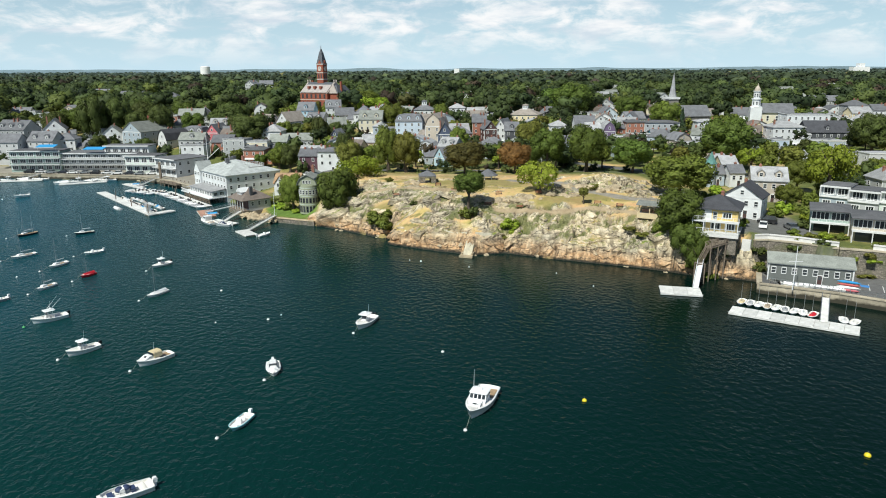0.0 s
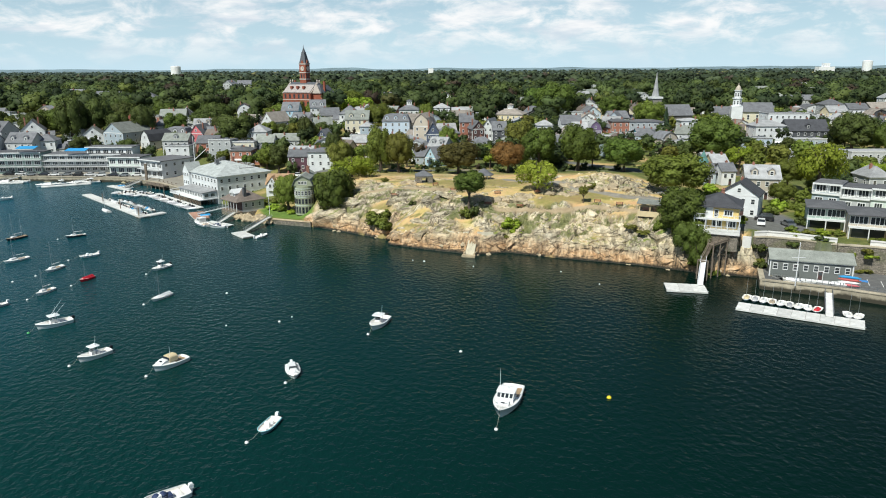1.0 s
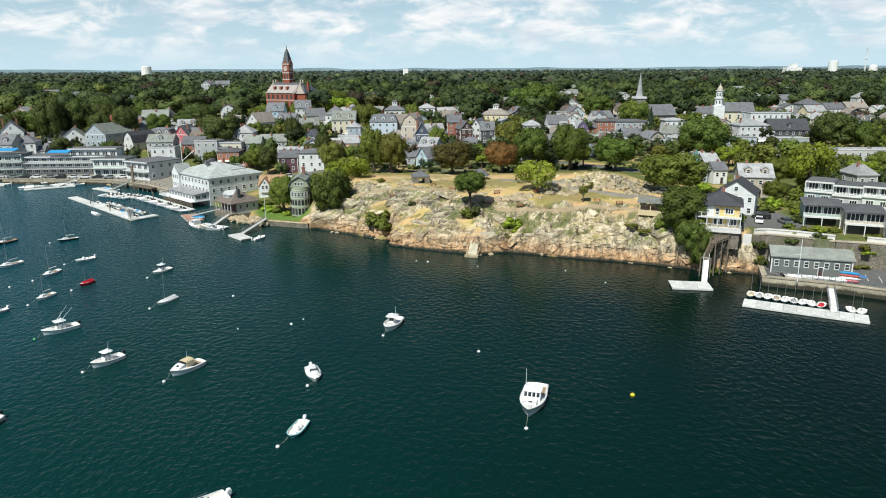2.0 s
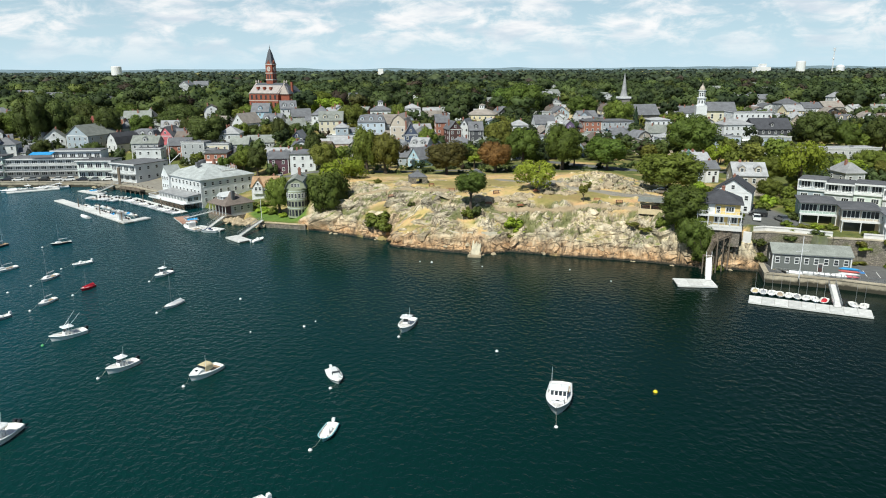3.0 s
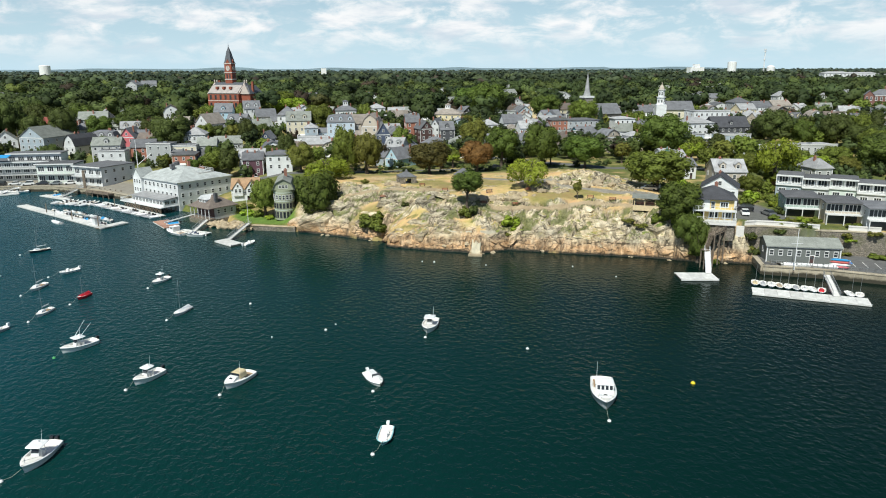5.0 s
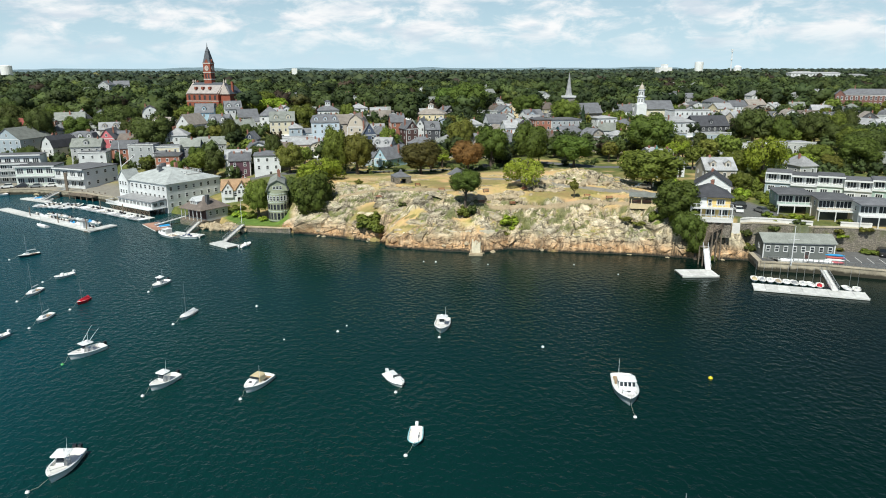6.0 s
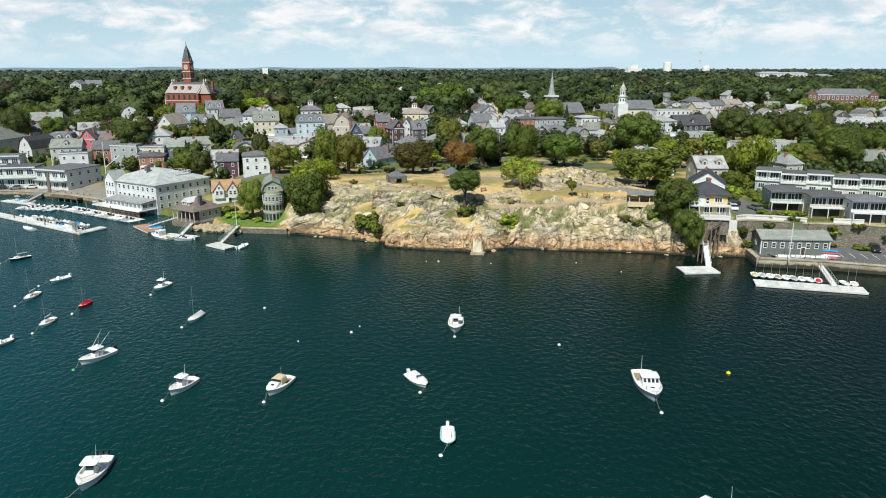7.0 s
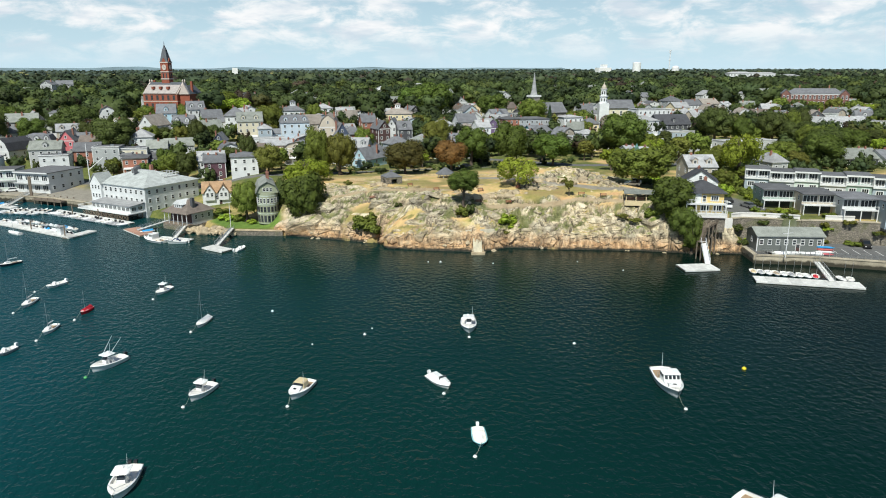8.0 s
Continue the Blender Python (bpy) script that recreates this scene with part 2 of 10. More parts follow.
def glass_mat():
    m = bpy.data.materials.new("window_glass")
    t, n, l, bs = nodes_of(m)
    info = n.new("ShaderNodeObjectInfo")
    cr = n.new("ShaderNodeValToRGB")
    cr.color_ramp.elements[0].color, cr.color_ramp.elements[1].color = (0.012, 0.016, 0.02, 1), (0.07, 0.08, 0.085, 1)
    l.new(info.outputs["Random"], cr.inputs["Fac"])
    l.new(cr.outputs[0], bs.inputs["Base Color"])
    bs.inputs["Roughness"].default_value, bs.inputs["Specular IOR Level"].default_value = 0.08, 0.6
    return m


MAT["glass"] = glass_mat()


def leaf_mat(name, colour, spread=0.16):
    """Leaves of one kind: clumps differ a little, trees differ more."""
    m = bpy.data.materials.new(name)
    t, n, l, bs = nodes_of(m)
    geo = n.new("ShaderNodeNewGeometry")
    info = n.new("ShaderNodeObjectInfo")
    co = n.new("ShaderNodeTexCoord")
    nz = node(n, "TexNoise", Scale=3.2, Detail=3.0)
    l.new(co.outputs["Object"], nz.inputs["Vector"])
    a = node(n, "MapRange", To_Min=1 - spread, To_Max=1 + spread)
    l.new(geo.outputs["Random Per Island"], a.inputs["Value"])
    b = node(n, "MapRange", From_Min=0.3, From_Max=0.7, To_Min=0.66, To_Max=1.34)
    l.new(nz.outputs["Fac"], b.inputs["Value"])
    c = node(n, "MapRange", To_Min=0.78, To_Max=1.22)
    l.new(info.outputs["Random"], c.inputs["Value"])
    m1 = n.new("ShaderNodeMath")
    m1.operation = "MULTIPLY"
    l.new(a.outputs[0], m1.inputs[0])
    l.new(b.outputs[0], m1.inputs[1])
    m2 = n.new("ShaderNodeMath")
    m2.operation = "MULTIPLY"
    l.new(m1.outputs[0], m2.inputs[0])
    l.new(c.outputs[0], m2.inputs[1])
    sc = n.new("ShaderNodeVectorMath")
    sc.operation = "SCALE"
    sc.inputs[0].default_value = colour
    l.new(m2.outputs[0], sc.inputs["Scale"])
    # a turn of hue from tree to tree
    hs = n.new("ShaderNodeHueSaturation")
    hr = node(n, "MapRange", To_Min=0.488, To_Max=0.512)
    l.new(info.outputs["Random"], hr.inputs["Value"])
    l.new(hr.outputs[0], hs.inputs["Hue"])
    l.new(sc.outputs[0], hs.inputs["Color"])
    leaf_shader(t, n, l, bs, hs.outputs[0])
    return m


def leaf_shader(t, n, l, bs, colour):
    l.new(colour, bs.inputs["Base Color"])
    bs.inputs["Roughness"].default_value = 0.65
    bs.inputs["Specular IOR Level"].default_value = 0.25
    tr = n.new("ShaderNodeBsdfTranslucent")
    l.new(colour, tr.inputs["Color"])
    mx = n.new("ShaderNodeMixShader")
    mx.inputs[0].default_value = 0.25
    l.new(bs.outputs[0], mx.inputs[1])
    l.new(tr.outputs[0], mx.inputs[2])
    l.new(mx.outputs[0], n["Material Output"].inputs["Surface"])


def woods_mat(name, stops, spread=0.12):
    """Mixed woods: each tree carries its own kind and tone."""
    m = bpy.data.materials.new(name)
    t, n, l, bs = nodes_of(m)
    kind, tone = n.new("ShaderNodeAttribute"), n.new("ShaderNodeAttribute")
    kind.attribute_name, tone.attribute_name = "kind", "tone"
    cr = n.new("ShaderNodeValToRGB")
    while len(cr.color_ramp.elements) < len(stops):
        cr.color_ramp.elements.new(0.5)
    for e, (p, c) in zip(cr.color_ramp.elements, stops):
        e.position, e.color = p, (*c, 1)
    l.new(kind.outputs["Fac"], cr.inputs["Fac"])
    geo = n.new("ShaderNodeNewGeometry")
    a = node(n, "MapRange", To_Min=1 - spread, To_Max=1 + spread)
    l.new(geo.outputs["Random Per Island"], a.inputs["Value"])
    m1 = n.new("ShaderNodeMath")
    m1.operation = "MULTIPLY"
    l.new(a.outputs[0], m1.inputs[0])
    l.new(tone.outputs["Fac"], m1.inputs[1])
    sc = n.new("ShaderNodeVectorMath")
    sc.operation = "SCALE"
    l.new(cr.outputs[0], sc.inputs[0])
    l.new(m1.outputs[0], sc.inputs["Scale"])
    leaf_shader(t, n, l, bs, sc.outputs[0])
    return m


LEAVES = {"maple": (0.118, 0.168, 0.032), "green": (0.165, 0.205, 0.036), "lime": (0.28, 0.36, 0.040), "locust": (0.38, 0.48, 0.060), "dark": (0.092, 0.118, 0.030), "olive": (0.182, 0.186, 0.038),
          "umber": (0.128, 0.118, 0.034), "brown": (0.235, 0.125, 0.044), "conifer": (0.050, 0.085, 0.044)}
for key, colour in LEAVES.items():
    MAT["leaf_" + key] = leaf_mat("leaf_" + key, colour)
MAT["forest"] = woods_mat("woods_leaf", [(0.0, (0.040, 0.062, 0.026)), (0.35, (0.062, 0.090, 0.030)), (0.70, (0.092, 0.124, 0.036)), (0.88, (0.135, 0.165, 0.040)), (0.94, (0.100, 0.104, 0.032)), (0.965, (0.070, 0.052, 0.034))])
# distance haze mixed into these leaf colours, paler and bluer further out
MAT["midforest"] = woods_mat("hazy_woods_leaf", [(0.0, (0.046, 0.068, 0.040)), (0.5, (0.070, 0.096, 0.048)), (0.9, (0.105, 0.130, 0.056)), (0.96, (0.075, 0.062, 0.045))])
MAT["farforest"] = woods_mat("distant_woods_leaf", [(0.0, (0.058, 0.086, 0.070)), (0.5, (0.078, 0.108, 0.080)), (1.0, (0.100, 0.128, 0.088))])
# blue of the air painted onto the hills themselves
MAT["ridge"] = paint("haze_blue_ridge", (0.150, 0.215, 0.245), 0.95, spread=0.25, scale=0.004, fine=0.03, bump=0.0)


def water_mat():
    m = bpy.data.materials.new("sea_water")
    t, n, l, bs = nodes_of(m)
    co = n.new("ShaderNodeNewGeometry")
    mp = n.new("ShaderNodeMapping")
    mp.inputs["Rotation"].default_value = (0, 0, radians(9))
    mp.inputs["Scale"].default_value = (1.0, 0.85, 1.0)
    l.new(co.outputs["Position"], mp.inputs["Vector"])
    a = node(n, "TexNoise", Scale=0.95, Detail=3.0, Roughness=0.5, Distortion=0.2)
    b = node(n, "TexNoise", Scale=0.030, Detail=3.0)
    c = node(n, "TexNoise", Scale=0.012, Detail=2.0)
    l.new(mp.outputs[0], a.inputs["Vector"])
    l.new(co.outputs["Position"], b.inputs["Vector"])
    l.new(co.outputs["Position"], c.inputs["Vector"])
    gust = node(n, "MapRange", From_Min=0.35, From_Max=0.65, To_Min=0.55, To_Max=1.0)
    l.new(b.outputs["Fac"], gust.inputs["Value"])
    sep = n.new("ShaderNodeSeparateXYZ")
    l.new(co.outputs["Position"], sep.inputs[0])
    lee = node(n, "MapRange", From_Min=-20.0, From_Max=70.0, To_Min=1.0, To_Max=0.55)
    l.new(sep.outputs["X"], lee.inputs["Value"])
    wind = n.new("ShaderNodeMath")
    wind.operation = "MULTIPLY"
    l.new(gust.outputs[0], wind.inputs[0])
    l.new(lee.outputs[0], wind.inputs[1])
    # calmer under the shelter of the shore
    calm = node(n, "MapRange", From_Min=70.0, From_Max=165.0, To_Min=1.0, To_Max=0.45)
    l.new(sep.outputs["Y"], calm.inputs["Value"])
    east = node(n, "MapRange", From_Min=-75.0, From_Max=-25.0, To_Min=1.0, To_Max=0.0)
    l.new(sep.outputs["X"], east.inputs["Value"])
    shelter = n.new("ShaderNodeMath")
    shelter.operation = "MAXIMUM"
    l.new(calm.outputs[0], shelter.inputs[0])
    l.new(east.outputs[0], shelter.inputs[1])
    swell = n.new("ShaderNodeMath")
    swell.operation = "MULTIPLY"
    l.new(wind.outputs[0], swell.inputs[0])
    l.new(shelter.outputs[0], swell.inputs[1])
    bp = node(n, "Bump", Distance=0.42)
    l.new(a.outputs["Fac"], bp.inputs["Height"])
    l.new(swell.outputs[0], bp.inputs["Strength"])
    l.new(bp.outputs[0], bs.inputs["Normal"])
    # sky sheen put into the base colour: brighter blue west, dark green east
    wide = n.new("ShaderNodeMath")
    wide.operation = "MULTIPLY_ADD"
    l.new(c.outputs["Fac"], wide.inputs[0])
    wide.inputs[1].default_value = 40.0
    l.new(sep.outputs["X"], wide.inputs[2])
    # deep: eastward share, over which the painted sheen fades out
    deep = node(n, "MapRange", From_Min=-125.0, From_Max=75.0)
    l.new(wide.outputs[0], deep.inputs["Value"])
    cr = n.new("ShaderNodeValToRGB")
    mid_sheen = cr.color_ramp.elements.new(0.42)
    mid_sheen.color = (0.0026, 0.0325, 0.0300, 1)
    cr.color_ramp.elements[0].position, cr.color_ramp.elements[0].color = 0.0, (0.0030, 0.0670, 0.0940, 1)
    cr.color_ramp.elements[2].position, cr.color_ramp.elements[2].color = 1.0, (0.0010, 0.0098, 0.0068, 1)
    l.new(deep.outputs[0], cr.inputs["Fac"])
    l.new(cr.outputs[0], bs.inputs["Base Color"])
    bs.inputs["Roughness"].default_value, bs.inputs["IOR"].default_value, bs.inputs["Specular IOR Level"].default_value = 0.14, 1.33, 0.19
    bs.inputs["Specular Tint"].default_value = (0.08, 0.80, 0.82, 1)
    return m


MAT["water"] = water_mat()


def ground_mat():
    """Rock, dry turf, green turf, soil and paving, by the masks that the land's own plan gives."""
    m = bpy.data.materials.new("land")
    t, n, l, bs = nodes_of(m)
    geo = n.new("ShaderNodeNewGeometry")

    def attr(name):
        a = n.new("ShaderNodeAttribute")
        a.attribute_name = name
        return a.outputs["Fac"]

    def noise_of(scale, detail=5.0, rough=0.6):
        a = node(n, "TexNoise", Scale=scale, Detail=detail, Roughness=rough)
        l.new(geo.outputs["Position"], a.inputs["Vector"])
        return a.outputs["Fac"]

    def ramp_of(fac, stops):
        cr = n.new("ShaderNodeValToRGB")
        while len(cr.color_ramp.elements) < len(stops):
            cr.color_ramp.elements.new(0.5)
        for e, (p, c) in zip(cr.color_ramp.elements, stops):
            e.position, e.color = p, (*c, 1)
        l.new(fac, cr.inputs["Fac"])
        return cr.outputs[0]

    def mixed(fac, a, b):
        mx = n.new("ShaderNodeMix")
        mx.data_type = "RGBA"
        l.new(fac, mx.inputs[0])
        l.new(a, mx.inputs[6])
        l.new(b, mx.inputs[7])
        return mx.outputs[2]

    rock = ramp_of(noise_of(0.35, 8, 0.7), [(0.30, (0.12, 0.096, 0.060)), (0.40, (0.38, 0.305, 0.195)), (0.52, (0.60, 0.50, 0.335)), (0.68, (0.76, 0.66, 0.48))])
    weathered = ramp_of(noise_of(0.6, 7, 0.7), [(0.3, (0.15, 0.135, 0.10)), (0.48, (0.44, 0.395, 0.30)), (0.66, (0.66, 0.60, 0.48))])
    pocket = node(n, "MapRange", From_Min=0.46, From_Max=0.58, To_Max=0.6)
    l.new(noise_of(0.11, 4), pocket.inputs["Value"])
    rock = mixed(pocket.outputs[0], rock, weathered)
    warm = ramp_of(noise_of(0.5, 7, 0.7), [(0.3, (0.20, 0.105, 0.050)), (0.46, (0.55, 0.335, 0.170)), (0.68, (0.74, 0.53, 0.33))])
    sep = n.new("ShaderNodeSeparateXYZ")
    l.new(geo.outputs["Position"], sep.inputs[0])
    wob = n.new("ShaderNodeMath")
    wob.operation = "MULTIPLY_ADD"
    l.new(noise_of(0.3, 4), wob.inputs[0])
    wob.inputs[1].default_value = -5.0
    l.new(sep.outputs["Z"], wob.inputs[2])
    tide = node(n, "MapRange", From_Min=-1.2, From_Max=1.7, To_Min=1.0, To_Max=0.0)
    l.new(wob.outputs[0], tide.inputs["Value"])
    rock = mixed(tide.outputs[0], rock, warm)
    rock = mixed(attr("blush"), rock, warm)
    weed = node(n, "MapRange", From_Min=0.25, From_Max=0.8, To_Min=1.0, To_Max=0.0)
    wob2 = n.new("ShaderNodeMath")
    wob2.operation = "MULTIPLY_ADD"
    l.new(noise_of(0.9, 3), wob2.inputs[0])
    wob2.inputs[1].default_value = -0.9
    l.new(sep.outputs["Z"], wob2.inputs[2])
    add = n.new("ShaderNodeMath")
    add.operation = "ADD"
    add.inputs[1].default_value = 0.4
    l.new(wob2.outputs[0], add.inputs[0])
    l.new(add.outputs[0], weed.inputs["Value"])
    dark = n.new("ShaderNodeRGB")
    dark.outputs[0].default_value = (0.035, 0.032, 0.022, 1)
    rock = mixed(weed.outputs[0], rock, dark.outputs[0])
    turf = ramp_of(noise_of(0.16, 6, 0.65), [(0.30, (0.30, 0.27, 0.075)), (0.40, (0.54, 0.42, 0.145)), (0.52, (0.70, 0.49, 0.22)), (0.66, (0.72, 0.43, 0.21))])
    green = ramp_of(noise_of(0.5, 6, 0.7), [(0.3, (0.07, 0.095, 0.020)), (0.55, (0.14, 0.165, 0.036)), (0.72, (0.22, 0.21, 0.062))])
    soil = ramp_of(noise_of(0.4, 5), [(0.3, (0.36, 0.27, 0.16)), (0.7, (0.50, 0.39, 0.25))])
    pave = ramp_of(noise_of(0.6, 5), [(0.3, (0.26, 0.24, 0.20)), (0.7, (0.36, 0.33, 0.27))])
    tar = ramp_of(noise_of(0.6, 5), [(0.3, (0.13, 0.13, 0.13)), (0.7, (0.19, 0.19, 0.185))])
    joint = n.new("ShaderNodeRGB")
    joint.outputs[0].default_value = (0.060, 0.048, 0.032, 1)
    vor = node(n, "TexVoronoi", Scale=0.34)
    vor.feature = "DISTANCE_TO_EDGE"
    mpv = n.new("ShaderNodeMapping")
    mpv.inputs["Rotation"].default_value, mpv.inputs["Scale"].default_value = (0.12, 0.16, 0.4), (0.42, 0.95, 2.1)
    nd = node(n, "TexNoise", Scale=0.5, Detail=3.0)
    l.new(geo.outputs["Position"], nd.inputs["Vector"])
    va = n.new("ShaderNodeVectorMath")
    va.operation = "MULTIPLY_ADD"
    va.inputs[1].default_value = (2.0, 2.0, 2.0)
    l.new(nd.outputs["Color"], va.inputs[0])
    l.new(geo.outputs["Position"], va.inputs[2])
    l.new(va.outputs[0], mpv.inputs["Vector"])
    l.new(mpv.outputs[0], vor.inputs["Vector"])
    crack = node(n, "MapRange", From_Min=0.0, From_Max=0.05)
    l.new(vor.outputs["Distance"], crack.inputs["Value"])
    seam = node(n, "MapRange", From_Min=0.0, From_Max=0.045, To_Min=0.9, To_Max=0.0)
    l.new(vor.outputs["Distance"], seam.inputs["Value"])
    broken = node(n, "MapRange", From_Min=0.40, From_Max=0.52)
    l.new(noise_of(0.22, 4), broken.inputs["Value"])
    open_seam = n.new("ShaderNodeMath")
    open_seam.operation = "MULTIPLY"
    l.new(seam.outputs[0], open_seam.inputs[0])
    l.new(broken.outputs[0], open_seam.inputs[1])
    # weather streaks: down the slope on the eastern cliff, along the ledges on the western one
    def streak(scale, lo, hi):
        q = n.new("ShaderNodeMapping")
        q.inputs["Scale"].default_value = scale
        l.new(va.outputs[0], q.inputs["Vector"])
        w = node(n, "TexNoise", Scale=1.0, Detail=6.0, Roughness=0.62)
        l.new(q.outputs[0], w.inputs["Vector"])
        r = node(n, "MapRange", From_Min=lo, From_Max=hi, To_Min=0.62, To_Max=1.18)
        l.new(w.outputs["Fac"], r.inputs["Value"])
        return r.outputs[0]
    side = node(n, "MapRange", From_Min=14.0, From_Max=26.0)
    l.new(sep.outputs["X"], side.inputs["Value"])
    both = n.new("ShaderNodeMix")
    l.new(side.outputs[0], both.inputs[0])
    l.new(streak((0.16, 0.16, 1.0), 0.36, 0.54), both.inputs[2])
    l.new(streak((0.95, 0.10, 0.10), 0.36, 0.54), both.inputs[3])
    toned = n.new("ShaderNodeVectorMath")
    toned.operation = "SCALE"
    l.new(rock, toned.inputs[0])
    l.new(both.outputs[0], toned.inputs["Scale"])
    each = node(n, "MapRange", From_Min=0.2, From_Max=0.8, To_Min=0.74, To_Max=1.24)
    l.new(attr("block"), each.inputs["Value"])
    piece = n.new("ShaderNodeVectorMath")
    piece.operation = "SCALE"
    l.new(toned.outputs[0], piece.inputs[0])
    l.new(each.outputs[0], piece.inputs["Scale"])
    rock = piece.outputs[0]
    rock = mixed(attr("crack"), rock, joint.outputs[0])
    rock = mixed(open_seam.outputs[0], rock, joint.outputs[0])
    # grass and lichen that keep to the level ledges
    nrm = n.new("ShaderNodeSeparateXYZ")
    l.new(geo.outputs["Normal"], nrm.inputs[0])
    flat = node(n, "MapRange", From_Min=0.55, From_Max=0.82)
    l.new(nrm.outputs["Z"], flat.inputs["Value"])
    tuft = node(n, "MapRange", From_Min=0.50, From_Max=0.60)
    l.new(noise_of(0.33, 7, 0.72), tuft.inputs["Value"])
    high = node(n, "MapRange", From_Min=2.6, From_Max=4.5)
    l.new(sep.outputs["Z"], high.inputs["Value"])
    grow = n.new("ShaderNodeMath")
    grow.operation = "MULTIPLY"
    l.new(flat.outputs[0], grow.inputs[0])
    l.new(tuft.outputs[0], grow.inputs[1])
    grow2 = n.new("ShaderNodeMath")
    grow2.operation = "MULTIPLY"
    l.new(grow.outputs[0], grow2.inputs[0])
    l.new(high.outputs[0], grow2.inputs[1])
    dry = ramp_of(noise_of(0.8, 5), [(0.32, (0.13, 0.15, 0.03)), (0.46, (0.30, 0.28, 0.07)), (0.56, (0.48, 0.34, 0.13)), (0.7, (0.54, 0.33, 0.15))])
    fresh = ramp_of(noise_of(0.8, 5), [(0.35, (0.07, 0.11, 0.02)), (0.5, (0.17, 0.23, 0.04)), (0.66, (0.34, 0.34, 0.08))])
    damp = node(n, "MapRange", From_Min=0.42, From_Max=0.54)
    l.new(noise_of(0.05, 2), damp.inputs["Value"])
    rock = mixed(grow2.outputs[0], rock, mixed(damp.outputs[0], dry, fresh))
    col = mixed(attr("turf"), rock, turf)
    col = mixed(attr("green"), col, green)
    col = mixed(attr("lawn"), col, ramp_of(noise_of(0.7, 5), [(0.3, (0.10, 0.185, 0.024)), (0.7, (0.17, 0.27, 0.045))]))
    col = mixed(attr("soil"), col, soil)
    col = mixed(attr("pave"), col, pave)
    col = mixed(attr("tar"), col, tar)
    l.new(col, bs.inputs["Base Color"])
    bs.inputs["Roughness"].default_value = 0.92
    bp = node(n, "Bump", Strength=1.0, Distance=0.55)
    l.new(noise_of(0.9, 8, 0.72), bp.inputs["Height"])
    cm = n.new("ShaderNodeMath")
    cm.operation = "MAXIMUM"
    l.new(crack.outputs[0], cm.inputs[0])
    l.new(attr("turf"), cm.inputs[1])
    bp2 = node(n, "Bump", Strength=0.45, Distance=0.25)
    l.new(cm.outputs[0], bp2.inputs["Height"])
    l.new(bp.outputs[0], bp2.inputs["Normal"])
    l.new(bp2.outputs[0], bs.inputs["Normal"])
    return m


MAT["land"] = ground_mat()


# ---- making things ----
def thing(name, label, category, x, y, z, yaw=0.0, group="", kind=""):
    """An empty at a thing's base, to which its parts belong."""
    ob = new(name)
    ob.empty_display_size = 0.5
    ob.matrix_world = pose(x, y, z, 0, 0, yaw)
    return tagged(ob, label, category, group, kind)


def as_mesh(name, bm, *mats):
    me = bpy.data.meshes.new(name)
    bm.normal_update()
    bm.to_mesh(me)
    bm.free()
    for m in mats:
        me.materials.append(MAT[m])
    return me


def part(name, bm, material, parent, label="", smooth=False):
    """One mesh under a thing or a part."""
    mats = material if isinstance(material, tuple) else (material,)
    me = bm if isinstance(bm, bpy.types.Mesh) else as_mesh(name, bm, *mats)
    if smooth:
        me.polygons.foreach_set("use_smooth", [True] * len(me.polygons))
    ob = new(name, me)
    ob.parent = parent
    return tagged(ob, label)


def solo(name, bm, material, label, category, x=0, y=0, z=0, yaw=0.0, group="", kind="", smooth=False):
    ob = part(name, bm, material, None, label, smooth)
    ob.matrix_world = pose(x, y, z, 0, 0, yaw)
    return tagged(ob, label, category, group, kind)


def poly(bm, points, mat=0):
    f = bm.faces.new([bm.verts.new(p) for p in points])
    f.material_index = mat
    return f


def box(bm, x0, x1, y0, y1, z0, z1, mat=0, m=None):
    v = [bm.verts.new(p if m is None else m @ Vector(p)) for p in ((x0, y0, z0), (x1, y0, z0), (x1, y1, z0), (x0, y1, z0), (x0, y0, z1), (x1, y0, z1), (x1, y1, z1), (x0, y1, z1))]
    for q in ((3, 2, 1, 0), (4, 5, 6, 7), (0, 1, 5, 4), (1, 2, 6, 5), (2, 3, 7, 6), (3, 0, 4, 7)):
        bm.faces.new([v[i] for i in q]).material_index = mat
    return bm


def boxed(*a):
    return box(bmesh.new(), *a)


def beam(bm, a, b, w, h=None, mat=0):
    """A straight bar from a to b."""
    a, b = Vector(a), Vector(b)
    h = h or w
    d = (b - a)
    q = d.to_track_quat("Y", "Z").to_matrix().to_4x4()
    return box(bm, -w / 2, w / 2, 0, d.length, -h / 2, h / 2, mat, Matrix.Translation(a) @ q)


def rod(bm, a, b, r0, r1=None, sides=8, mat=0):
    """A round bar, tapered where r1 is given."""
    a, b = Vector(a), Vector(b)
    r1 = r0 if r1 is None else r1
    q = (b - a).to_track_quat("Z", "Y").to_matrix()
    rings = []
    for c, r in ((a, r0), (b, r1)):
        rings.append([bm.verts.new(c + q @ Vector((r * math.cos(math.tau * i / sides), r * math.sin(math.tau * i / sides), 0))) for i in range(sides)])
    for i in range(sides):
        j = (i + 1) % sides
        bm.faces.new((rings[0][i], rings[0][j], rings[1][j], rings[1][i])).material_index = mat
    bm.faces.new(rings[1]).material_index = mat
    bm.faces.new(rings[0][::-1]).material_index = mat
    return bm


